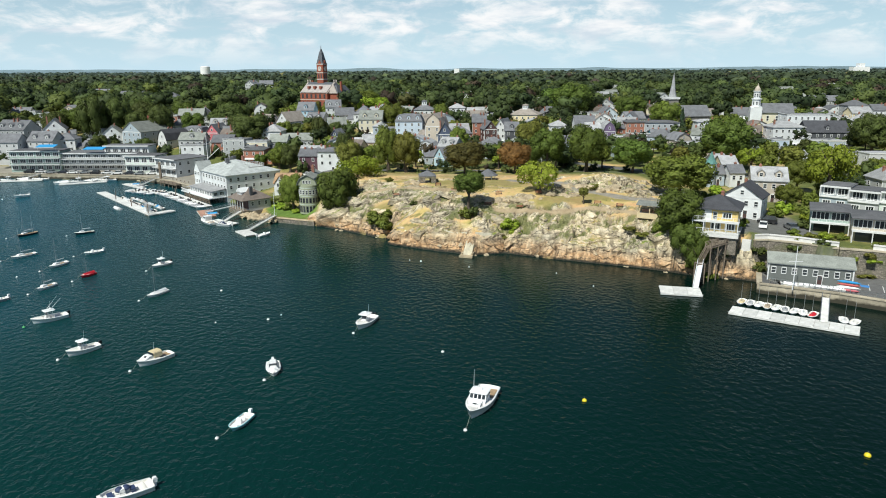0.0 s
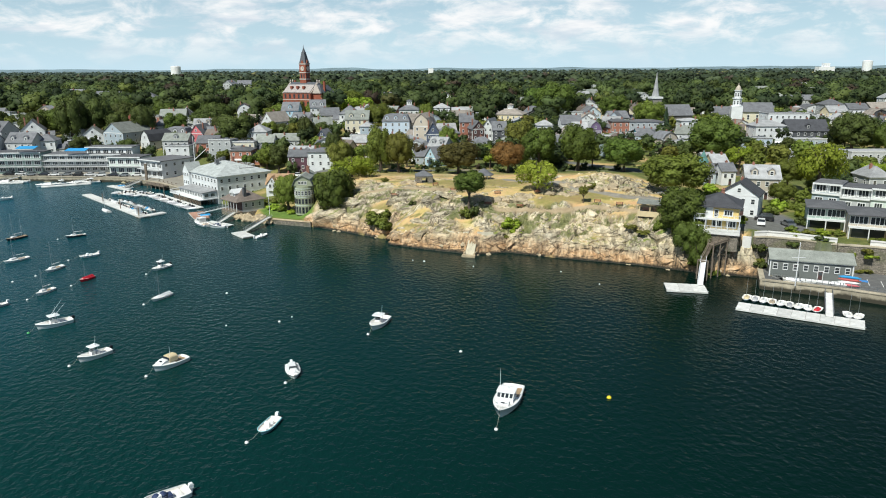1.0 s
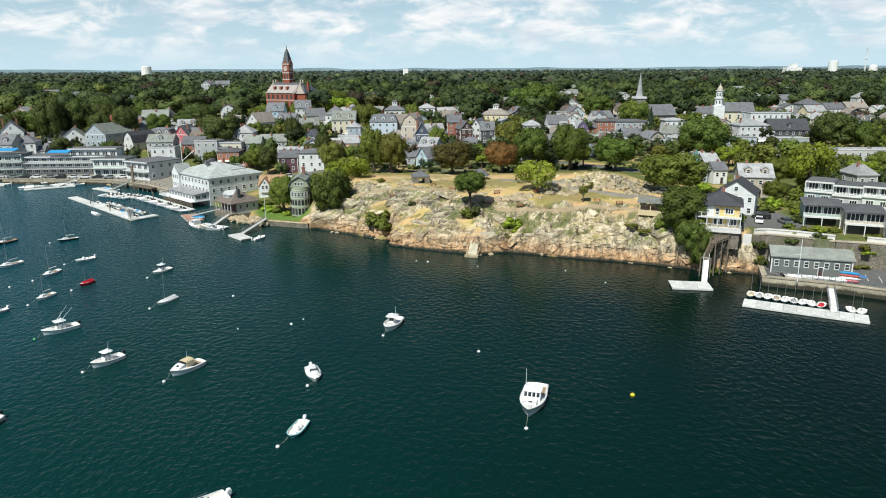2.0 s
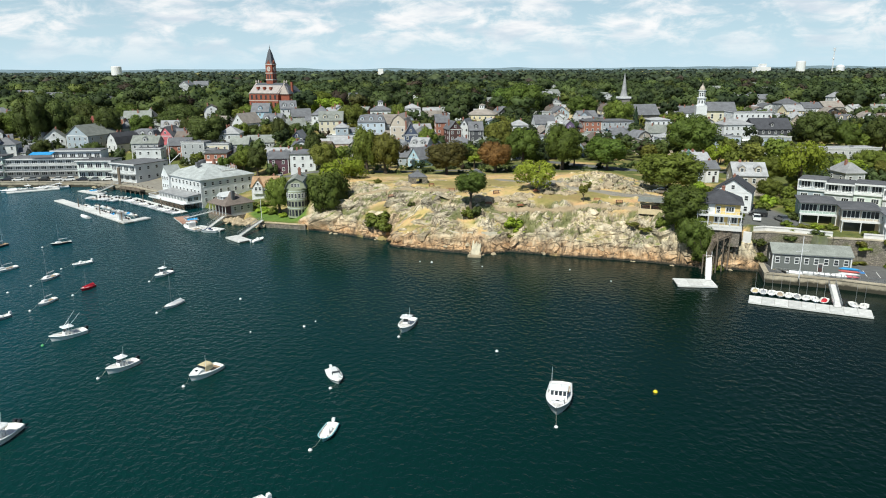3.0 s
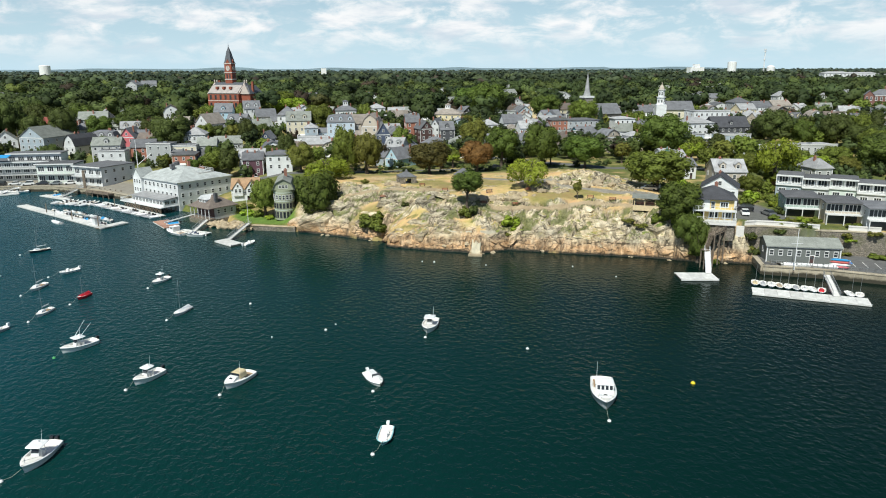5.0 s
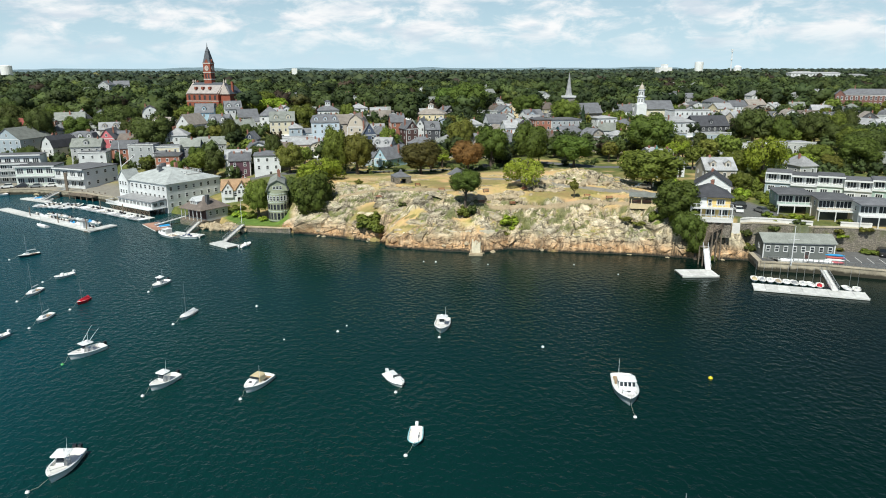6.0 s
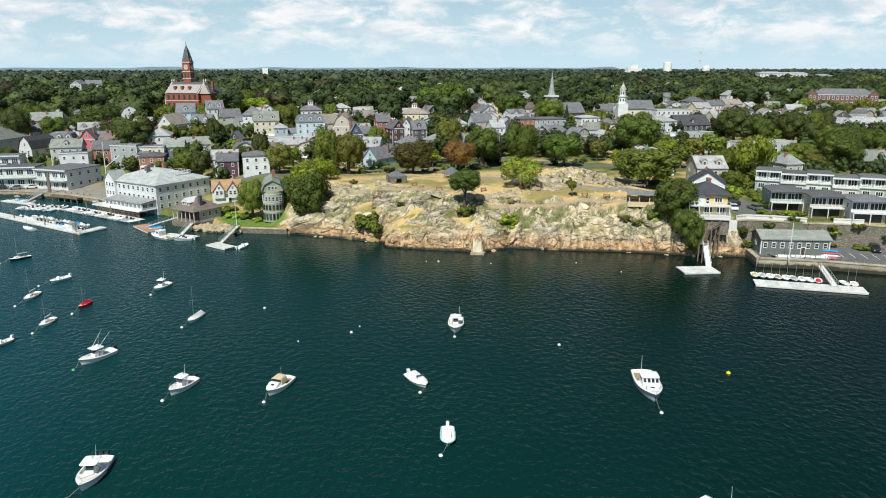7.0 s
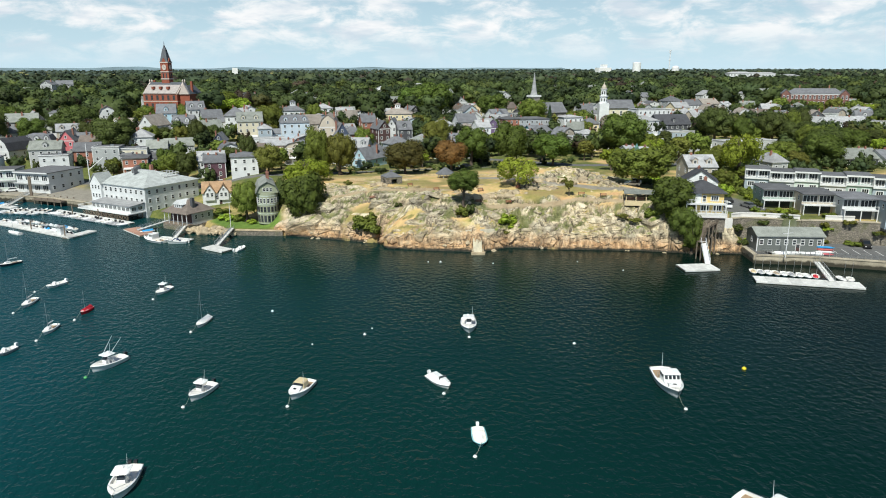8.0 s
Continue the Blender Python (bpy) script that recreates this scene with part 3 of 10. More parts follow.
def lathe(bm, profile, sides=12, mat=0, x=0, y=0, turn=0.0):
    """A body of revolution about the upright through (x, y), from (radius, height) pairs."""
    rings = []
    for r, z in profile:
        r = max(r, 0.001)
        rings.append([bm.verts.new((x + r * math.cos(turn + math.tau * i / sides), y + r * math.sin(turn + math.tau * i / sides), z)) for i in range(sides)])
    for k in range(len(rings) - 1):
        for i in range(sides):
            j = (i + 1) % sides
            bm.faces.new((rings[k][i], rings[k][j], rings[k + 1][j], rings[k + 1][i])).material_index = mat
    bm.faces.new(rings[-1]).material_index = mat
    bm.faces.new(rings[0][::-1]).material_index = mat
    return bm


def prism(bm, outline, y0, y1, mat=0, axis="y"):
    """A flat outline of (u, z) drawn out along y (or, with axis x, along x)."""
    def at(u, v, z):
        return (u, v, z) if axis == "y" else (v, u, z)
    a = [bm.verts.new(at(u, y0, z)) for u, z in outline]
    b = [bm.verts.new(at(u, y1, z)) for u, z in outline]
    bm.faces.new(a).material_index = mat
    bm.faces.new(b[::-1]).material_index = mat
    for i in range(len(a)):
        j = (i + 1) % len(a)
        bm.faces.new((a[j], a[i], b[i], b[j])).material_index = mat
    bmesh.ops.recalc_face_normals(bm, faces=bm.faces)
    return bm


# ---- land and water ----
SHORE_X = np.array([-900, -420, -300, -194, -134, -112, -99, -83, -64, -54, -37, -15.5, -14.5, -5, 3.4, 7.5, 16, 30, 46.5, 58, 69.3, 69.4, 80, 91, 140, 300, 900])
SHORE_Y = np.array([380, 330, 302, 293, 286, 272, 259, 243, 223, 205, 198.5, 183, 177.5, 172, 168.5, 166, 168.5, 162, 155.8, 149.5, 145.4, 136.5, 131.3, 124, 92, -10, -400])


def ramp(a, b, v):
    t = np.clip((v - a) / (b - a), 0, 1)
    return t * t * (3 - 2 * t)


def shore_distance(x, y):
    """Metres inland from the water's edge; negative out on the water."""
    best = np.full(np.shape(x), 1e9)
    for i in range(len(SHORE_X) - 1):
        ax, ay, bx, by = SHORE_X[i], SHORE_Y[i], SHORE_X[i + 1], SHORE_Y[i + 1]
        ux, uy = bx - ax, by - ay
        k = np.clip(((x - ax) * ux + (y - ay) * uy) / (ux * ux + uy * uy), 0, 1)
        best = np.minimum(best, np.hypot(x - ax - k * ux, y - ay - k * uy))
    return np.where(y > np.interp(x, SHORE_X, SHORE_Y), best, -best)


def wall_distance(x):
    """How far the retaining wall stands behind the yacht club's quay."""
    return np.interp(x, [60, 66, 71, 86, 94, 140], [4, 4.5, 7, 15, 17, 19])


def ground(x, y):
    """The lie of the land, without the relief of the rock."""
    x, y = np.asarray(x, float), np.asarray(y, float)
    d = shore_distance(x, y)
    left = 1 - ramp(-75, -38, x)
    right = ramp(52, 80, x)
    inland = (left * np.interp(y, [200, 285, 300, 330, 350, 400, 450, 700, 1500, 3000, 4800], [2.2, 2.2, 4, 8, 10, 14, 16, 18, 19, 24, 30])
              + (1 - left - right) * np.interp(y, [185, 200, 225, 260, 300, 340, 365, 400, 450, 700, 1500, 3000, 4800], [12.2, 12.2, 10.8, 8.2, 7.5, 9.5, 11, 12.5, 14, 18, 19, 24, 30])
              + right * np.interp(y, [140, 150, 190, 240, 290, 330, 380, 450, 700, 1500, 3000, 4800], [8, 8, 9.5, 9, 8.5, 10, 13, 15, 18, 19, 24, 30]))
    inland = inland + 6.5 * np.exp(-((x + 72) / 55) ** 2 - ((y - 395) / 42) ** 2) * ramp(336, 352, y)
    inland = inland + 3.6 * np.exp(-((x - 45) / 15) ** 2 - ((y - 199) / 9) ** 2)
    bank = ramp(49, 57, x)
    rise = np.interp(d, [0, 1.2, 4, 9, 14, 20], [0, 0.26, 0.43, 0.70, 0.93, 1])
    steep = np.interp(d, [0, 0.6, 1.5, 3, 6], [0, 0.5, 0.84, 0.97, 1])
    gentle = ramp(60, 65, x)
    steep = steep * (1 - gentle) + np.interp(d, [0, 1, 3, 6, 10], [0, 0.26, 0.5, 0.82, 1]) * gentle
    park = (rise * (1 - bank) + steep * bank) * inland
    lawn = np.minimum(inland, np.interp(d, [0, 1.0, 9, 18, 45, 70], [0, 1.7, 2.2, 3.6, 9, 40]))
    quay = np.minimum(inland, np.interp(d, [0, 0.3, 12, 40, 60], [0.2, 1.9, 2.2, 6.5, 40]))
    club = np.where(d < wall_distance(x), 1.9 * ramp(0, 0.4, d), inland)
    wp = ramp(-45, -36, x) * (1 - ramp(69.6, 70.8, x))
    wq = 1 - ramp(-92, -84, x)
    wc = ramp(69.6, 70.8, x)
    z = wp * park + wq * quay + wc * club + (1 - wp - wq - wc) * lawn
    return np.where(d > 0, z, np.maximum(-4, d * 0.9 - 0.15))


def chance(ix, iy, seed):
    v = np.sin(ix * 127.1 + iy * 311.7 + seed * 74.7) * 43758.5453
    return v - np.floor(v)


def smooth_noise(x, y, seed):
    ix, iy = np.floor(x), np.floor(y)
    fx, fy = x - ix, y - iy
    fx, fy = fx * fx * (3 - 2 * fx), fy * fy * (3 - 2 * fy)
    a, b = chance(ix, iy, seed), chance(ix + 1, iy, seed)
    c, d = chance(ix, iy + 1, seed), chance(ix + 1, iy + 1, seed)
    return (a * (1 - fx) + b * fx) * (1 - fy) + (c * (1 - fx) + d * fx) * fy


def rough_noise(x, y, seed, octaves=4):
    total, size = 0.0, 1.0
    for k in range(octaves):
        total = total + (smooth_noise(x, y, seed + k) - 0.5) * size
        x, y, size = x * 2.03, y * 2.03, size * 0.5
    return total


def blocks(x, y, seed):
    """Broken rock: for each block a height and a tilted top, and how near the joint is."""
    ix, iy = np.floor(x), np.floor(y)
    f1, f2, tone, tilt = np.full(x.shape, 9.0), np.full(x.shape, 9.0), np.zeros(x.shape), np.zeros(x.shape)
    for dx in (-1, 0, 1):
        for dy in (-1, 0, 1):
            cx, cy = ix + dx, iy + dy
            ox, oy = cx + chance(cx, cy, seed) - x, cy + chance(cx, cy, seed + 5) - y
            d = np.hypot(ox, oy)
            nearer = d < f1
            f2 = np.where(nearer, f1, np.minimum(f2, d))
            tone = np.where(nearer, chance(cx, cy, seed + 9), tone)
            tilt = np.where(nearer, ox * (chance(cx, cy, seed + 13) - 0.5) + oy * (chance(cx, cy, seed + 17) - 0.5), tilt)
            f1 = np.where(nearer, d, f1)
    return tone, f2 - f1, tilt


def joints(u, v, seed, wide, high):
    """Jointed rock: beds of that height cut into blocks of about that width; a tone, the way to the nearest joint and a tilt for each block."""
    v = v / high
    row = np.floor(v)
    fv = v - row
    u = u / (wide * (0.7 + 0.6 * chance(row, row * 0 + 3, seed))) + chance(row, row * 0, seed) * 7
    col = np.floor(u)
    fu = u - col
    cut = 0.35 * (chance(col, row, seed + 2) - 0.5)
    fu = np.clip(fu + cut * fu * (1 - fu) * 2, 0, 1)
    edge = np.minimum(np.minimum(fu, 1 - fu) * wide, np.minimum(fv, 1 - fv) * high)
    tilt = (fu - 0.5) * (chance(col, row, seed + 5) - 0.5) + (fv - 0.5) * (chance(col, row, seed + 7) - 0.3)
    return chance(col, row, seed + 9), edge, tilt


def near_line(x, y, points):
    best = np.full(np.shape(x), 1e9)
    for (ax, ay), (bx, by) in zip(points, points[1:]):
        ux, uy = bx - ax, by - ay
        k = np.clip(((x - ax) * ux + (y - ay) * uy) / (ux * ux + uy * uy), 0, 1)
        best = np.minimum(best, np.hypot(x - ax - k * ux, y - ay - k * uy))
    return best


FOOTPATH = [(-24, 203), (-6, 198), (8, 190), (14, 178.5), (20, 178), (30, 174), (39, 173), (50, 167.5), (58, 166)]
DRIVE = [(20, 212), (28, 197), (34, 193), (42, 185), (50, 178), (62, 173), (72, 172)]
STREETS = [[(-150, 312), (-100, 292), (-72, 272), (-30, 258), (20, 256), (75, 246), (110, 236), (170, 250)], [(74, 200), (82, 178), (84, 160)], [(-100, 345), (-40, 338), (40, 300), (75, 246)]]


def grown(a, b, step, factor):
    out, v = [], a
    while (v < b) if step > 0 else (v > b):
        out.append(v)
        step *= factor
        v += step
    return out


def make_land():
    xs = np.array(sorted(grown(-64.5, -1500, -0.6, 1.045) + list(np.arange(-64, -42, 0.5)) + list(np.arange(-42, 68, 0.4)) + list(np.arange(68, 100, 0.5)) + grown(100.5, 5600, 0.6, 1.045)) + [6500.0])
    ys = np.array(sorted(grown(124.5, -460, -0.7, 1.10) + list(np.arange(125, 145, 0.5)) + list(np.arange(145, 206, 0.38)) + list(np.arange(206, 216, 0.5)) + grown(216, 5000, 0.55, 1.03)))
    x, y = np.meshgrid(xs, ys)
    d = shore_distance(x, y)
    z = ground(x, y)
    park = ramp(-42, -36, x) * np.where(d < 8, 1 - ramp(69.5, 70.5, x), 1 - ramp(64, 67, x)) * (1 - ramp(226, 244, y))
    slope = np.hypot(*np.gradient(z, ys, xs))
    # masks
    patch = rough_noise(x * 0.11, y * 0.11, 3, 5)
    mound = np.exp(-((x - 45) / 17) ** 2 - ((y - 192) / 6) ** 2)
    bare = park * (1 - ramp(9, 16, d + patch * 26))
    bare = np.maximum(bare, park * ramp(0.35, 0.6, mound + patch * 0.7))
    bare = np.maximum(bare, park * ramp(-0.01, 0.06, rough_noise(x * 0.10, y * 0.15, 21, 5)) * (1 - ramp(205, 222, y) * 0.6))
    ledge = park * ramp(0.08, 0.16, rough_noise(x * 0.42 + y * 0.2, y * 0.9, 12, 5) + np.where(x > 12, 0.08, -0.04)) * ramp(2.0, 4.0, d) * (1 - ramp(12, 18, d))
    rock = np.where(d > -3, bare, 0)
    # relief of the rock: strata that dip along the shore, blocks and joints
    along = y + 1.15 * z
    wx, wy = x + rough_noise(x * 0.25, along * 0.25, 41, 3) * 2.2, along + rough_noise(x * 0.25, along * 0.25, 47, 3) * 2.2
    u, v = wx * 0.95 - wy * 0.30, (wy + 0.32 * wx) * 0.55 + 1.1 * z
    east = ramp(12, 21, x + rough_noise(x * 0.2, y * 0.2, 61, 2) * 8)
    beds = [joints(u, v, 3, 5.2, 2.7), joints(u, v, 7, 1.9, 1.05), joints(u + 0.25 * v, v, 11, 1.9, 7.0), joints(u + 0.2 * v, v, 17, 0.75, 3.0)]
    t1, e1, p1 = (m * (1 - east) + n * east for m, n in zip(beds[0], beds[2]))
    t2, e2, p2 = (m * (1 - east) + n * east for m, n in zip(beds[1], beds[3]))
    t3, e3, p3 = blocks((wx - wy * 0.3) * 0.16, (wy + wx * 0.2) * 0.2, 6)
    relief = (t1 - 0.5) * 1.3 + p1 * 1.5 + (t2 - 0.5) * 0.42 + p2 * 0.6 + (t3 - 0.5) * 1.3 + p3 * 1.0
    relief = relief - 0.75 * (1 - ramp(0.0, 0.38, e1)) - 0.28 * (1 - ramp(0, 0.2, e2)) - 0.6 * (1 - ramp(0, 0.06, e3)) + rough_noise(x * 0.4, along * 0.4, 4, 4) * 0.3
    amount = rock * np.clip(0.42 + slope * 0.45, 0, 0.85) * ramp(-1.0, 1.5, d)
    path = 1 - ramp(0.35, 0.9, near_line(x, y, FOOTPATH) + patch * 0.8)
    drive = 1 - ramp(1.4, 1.9, near_line(x, y, DRIVE))
    z = z + relief * amount * (1 - 0.9 * np.maximum(path, drive)) + rough_noise(x * 0.07, y * 0.07, 8, 3) * 0.8 * ramp(8, 16, d) * park
    # a cleft beside the western face
    z = z - 2.6 * np.exp(-((x + 15.0) / 0.9) ** 2) * (1 - ramp(3, 9, d)) * ramp(-1, 0.5, d)
    town = 1 - park
    quay = (1 - ramp(-92, -86, x)) * (1 - ramp(14, 20, d)) * ramp(0, 0.2, d)
    club = ramp(69.8, 70.4, x) * (1 - ramp(-0.5, 0.5, d - wall_distance(x)))
    road = np.zeros(x.shape)
    for line in STREETS:
        road = np.maximum(road, 1 - ramp(2.6, 3.2, near_line(x, y, line)))
    road = road * (1 - 0.7 * ramp(-34, -30, x) * (1 - ramp(66, 72, x)) * (1 - ramp(250, 256, y)))   # worn park paths
    court = ramp(67, 70, x) * (1 - ramp(86, 88, x)) * ramp(153, 155, y) * (1 - ramp(170, 174, y)) * 0.9
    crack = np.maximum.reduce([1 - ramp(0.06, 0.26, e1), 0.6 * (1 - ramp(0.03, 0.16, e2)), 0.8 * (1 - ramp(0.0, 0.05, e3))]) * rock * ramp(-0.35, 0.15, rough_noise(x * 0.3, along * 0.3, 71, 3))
    blush = np.clip(np.exp(-((x + 10) / 7.0) ** 2) * (1 - ramp(4, 9, d)) * 0.75 + np.exp(-((x - 7) / 4.0) ** 2) * (1 - ramp(2, 5, d)) * 0.7, 0, 1) * ramp(-0.4, 0.2, rough_noise(x * 0.25, along * 0.25, 77, 4) + 0.1)
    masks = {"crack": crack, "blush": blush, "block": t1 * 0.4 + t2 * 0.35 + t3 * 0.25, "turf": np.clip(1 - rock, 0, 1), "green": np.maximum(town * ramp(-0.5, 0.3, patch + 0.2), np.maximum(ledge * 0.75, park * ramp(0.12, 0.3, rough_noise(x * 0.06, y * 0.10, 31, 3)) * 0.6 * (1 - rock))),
             "lawn": np.clip((ramp(-60, -57, x) - ramp(-40, -38, x)) * (ramp(1.0, 1.6, d) - ramp(6.5, 9, d + patch * 5)), 0, 1), "soil": np.clip(path, 0, 1), "pave": np.clip(np.maximum(drive, quay), 0, 1), "tar": np.clip(np.maximum.reduce([club, road, court]), 0, 1)}
    nx, ny = len(xs), len(ys)
    me = bpy.data.meshes.new("ground")
    idx = np.arange(nx * ny).reshape(ny, nx)
    quads = np.stack([idx[:-1, :-1], idx[:-1, 1:], idx[1:, 1:], idx[1:, :-1]], -1).reshape(-1, 4)
    keep = (y > 5000) | (d > -12)
    keep = keep[:-1, :-1] | keep[1:, 1:]
    quads = quads[keep.reshape(-1)]
    me.vertices.add(nx * ny)
    me.vertices.foreach_set("co", np.stack([x, y, z], -1).reshape(-1))
    me.loops.add(len(quads) * 4)
    me.loops.foreach_set("vertex_index", quads.reshape(-1))
    me.polygons.add(len(quads))
    me.polygons.foreach_set("loop_start", np.arange(0, len(quads) * 4, 4))
    me.update(calc_edges=True)
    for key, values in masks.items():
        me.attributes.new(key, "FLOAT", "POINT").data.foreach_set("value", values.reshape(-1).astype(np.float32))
    me.materials.append(MAT["land"])
    me.polygons.foreach_set("use_smooth", (rock[:-1, :-1].reshape(-1) < 0.3)[keep.reshape(-1)])
    tagged(new("ground", me), "rocky headland, dry turf and town ground", "ground", kind="structure")
    return xs, ys, z


LAND_X, LAND_Y, LAND_Z = make_land()


def lie(x, y):
    """The height of the finished ground."""
    i = int(np.clip(np.searchsorted(LAND_X, x) - 1, 0, len(LAND_X) - 2))
    j = int(np.clip(np.searchsorted(LAND_Y, y) - 1, 0, len(LAND_Y) - 2))
    u = (x - LAND_X[i]) / (LAND_X[i + 1] - LAND_X[i])
    v = (y - LAND_Y[j]) / (LAND_Y[j + 1] - LAND_Y[j])
    q = LAND_Z
    return float((q[j, i] * (1 - u) + q[j, i + 1] * u) * (1 - v) + (q[j + 1, i] * (1 - u) + q[j + 1, i + 1] * u) * v)


sea = bmesh.new()
poly(sea, [(-4800, -1500, 0), (1500, -1500, 0), (1500, 420, 0), (-4800, 420, 0)])
solo("water", sea, "water", "dark green-blue harbour water with small ripples", "water", kind="structure")

# ---- broken rock on the headland ----
def rock_ledges(count, seed, name, label, big=1.0, west=-40.0, far=17.0, mat="land"):
    """Angular slabs half bedded in the slope, one mesh."""
    rng = random.Random(seed)
    verts, faces, grassy = [], [], []
    made = 0
    while made < count:
        x, y = rng.uniform(west, 66.5), rng.uniform(139, 205)
        d = float(shore_distance(np.array(x), np.array(y)))
        if d < 0.1 or d > far or rng.random() < ramp(7, 17, d) * 0.8:
            continue
        if float(near_line(np.array(x), np.array(y), FOOTPATH)) < 1.9 or (abs(x - 7) < 3.2 and y < 172.5) or (x > 55 and d > 7) or x > 69:
            continue
        e = 0.7
        gx, gy = (lie(x + e, y) - lie(x - e, y)) / (2 * e), (lie(x, y + e) - lie(x, y - e)) / (2 * e)
        steep = math.hypot(gx, gy)
        if steep < 0.22 and rng.random() < 0.7:
            continue
        up = Vector((-gx, -gy, 1)).normalized()
        up = (up + Vector((rng.gauss(0, 0.10), rng.gauss(0, 0.10), 0.45 + rng.gauss(0, 0.12)))).normalized()
        a = radians(rng.choice((-26, -26, -26, 30)) + rng.gauss(0, 9))
        lay = Vector((math.cos(a), math.sin(a), 0))
        lay = (lay - up * lay.dot(up)).normalized()
        across = up.cross(lay)
        s = rng.uniform(0.5, 1.1) * (2.2 if rng.random() < 0.2 else 1.0) * (0.7 if d < 2 else 1.0)
        s *= big
        l, w, h = s * rng.uniform(1.0, 2.6), s * rng.uniform(0.5, 1.1), s * rng.uniform(0.35, 0.6)
        c = Vector((x, y, lie(x, y))) + up * h * rng.uniform(-0.8, -0.05)
        k = len(verts)
        for v, (rl, rw) in ((-1, (1.1, 1.1)), (0.55, (1.0, 1.0)), (1, (0.8, 0.75))):
            for q in range(6):
                b = math.tau * (q + rng.uniform(-0.22, 0.22)) / 6
                verts.append(tuple(c + lay * math.cos(b) * l * rl * rng.uniform(0.85, 1.1) + across * math.sin(b) * w * rw * rng.uniform(0.85, 1.1) + up * (v * h + rng.uniform(-0.12, 0.12) * h)))
        grassy += [0.0] * 18
        for r in (0, 6):
            for q in range(6):
                j = (q + 1) % 6
                faces.append((k + r + q, k + r + j, k + r + 6 + j, k + r + 6 + q))
        faces.append(tuple(k + 12 + q for q in range(6)))
        made += 1
    me = bpy.data.meshes.new(name)
    me.from_pydata(verts, [], faces)
    me.attributes.new("green", "FLOAT", "POINT").data.foreach_set("value", grassy)
    me.attributes.new("block", "FLOAT", "POINT").data.foreach_set("value", [0.3 + 0.4 * chance(k // 18, 0.0, 3) for k in range(len(verts))])
    me.materials.append(MAT[mat])
    return tagged(new(name, me), label, "rock", kind="stuff")


rock_ledges(40, 31, "rock_ledges", "long cracked gray granite ledges of the headland", 1.75)
rock_ledges(90, 32, "rock_ledges", "broken granite blocks between the ledges", 0.75)
rock_ledges(24, 33, "rock_ledges", "slanting granite slabs of the eastern cliff", 1.1, 33.0, 6.0)
rock_ledges(150, 34, "rock_ledges", "jumbled granite along the waterline", 0.85, -40.0, 2.6)

# ---- trees ----
dice = random.Random(11)


def crown_points(rng, lobes, leaves, wide=1.0, flat=1.0, gap=0.0, small=1.0):
    """Lobes of a crown about the origin with radius 1, and leaf clumps on them as centre and outward direction."""
    balls = []
    for k in range(lobes):
        a, h = math.tau * (k * 0.382 + rng.uniform(-0.12, 0.12)), -0.62 + 1.35 * ((k + rng.random()) / lobes)
        r = math.sqrt(max(0.0, 1 - h * h)) * rng.uniform(0.48, 0.74)
        balls.append((Vector((r * math.cos(a) * wide, r * math.sin(a) * wide, h * 0.78 * flat)), rng.uniform(0.24, 0.40) * small))
    balls.append((Vector((0, 0, 0.0)), 0.52 * flat))
    out = []
    while len(out) < leaves:
        c, r = rng.choice(balls)
        v = Vector((rng.gauss(0, 1), rng.gauss(0, 1), rng.gauss(0.35, 1))).normalized()
        p = c + v * r * rng.uniform(0.82, 1.16)
        if any((p - q).length < s * 0.8 for q, s in balls):
            continue
        if gap and rng.random() < gap:
            continue
        out.append((p, v))
    return balls, out


def leaf_clump(verts, faces, p, v, size, rng, loose=0.5):
    """A leaf clump set at any angle, mostly facing outwards."""
    face = (v + Vector((rng.gauss(0, loose), rng.gauss(0, loose), rng.gauss(0.25, loose)))).normalized()
    side = face.cross(Vector((rng.gauss(0, 1), rng.gauss(0, 1), rng.gauss(0, 1)))).normalized()
    up = face.cross(side)
    s = size * rng.uniform(0.55, 1.45)
    k = len(verts)
    verts += [p - side * s, p - up * s * rng.uniform(0.5, 0.9), p + side * s * rng.uniform(0.7, 1.0), p + up * s * rng.uniform(0.5, 1.0) + face * s * 0.3]
    faces += [(k, k + 1, k + 2, k + 3)]
    return face


def crown_mesh(name, seed, lobes, leaves, size, wide=1.0, flat=1.0, core=0.82, gap=0.0, loose=0.5, small=1.0, whole=0.35, ragged=0.45):
    rng = random.Random(seed)
    balls, points = crown_points(rng, lobes, leaves, wide, flat, gap, small)
    verts, faces, normals = [], [], []
    for p, v in points:
        face = leaf_clump(verts, faces, p, v, size, rng, loose)
        normals += [(v * 0.6 + p.normalized() * whole + face * ragged).normalized()] * 4
    if core:
        for c, r in balls:
            bm = bmesh.new()
            bmesh.ops.create_icosphere(bm, subdivisions=1, radius=r * core)
            k = len(verts)
            verts += [c + q.co * rng.uniform(0.85, 1.1) for q in bm.verts]
            normals += [(q.co.normalized() + (c + q.co).normalized() * whole).normalized() for q in bm.verts]
            bm.verts.index_update()
            faces += [tuple(k + q.index for q in f.verts) for f in bm.faces]
            bm.free()
    me = bpy.data.meshes.new(name)
    me.from_pydata([tuple(v) for v in verts], [], faces)
    me.polygons.foreach_set("use_smooth", [True] * len(faces))
    me.normals_split_custom_set_from_vertices(normals)
    return me


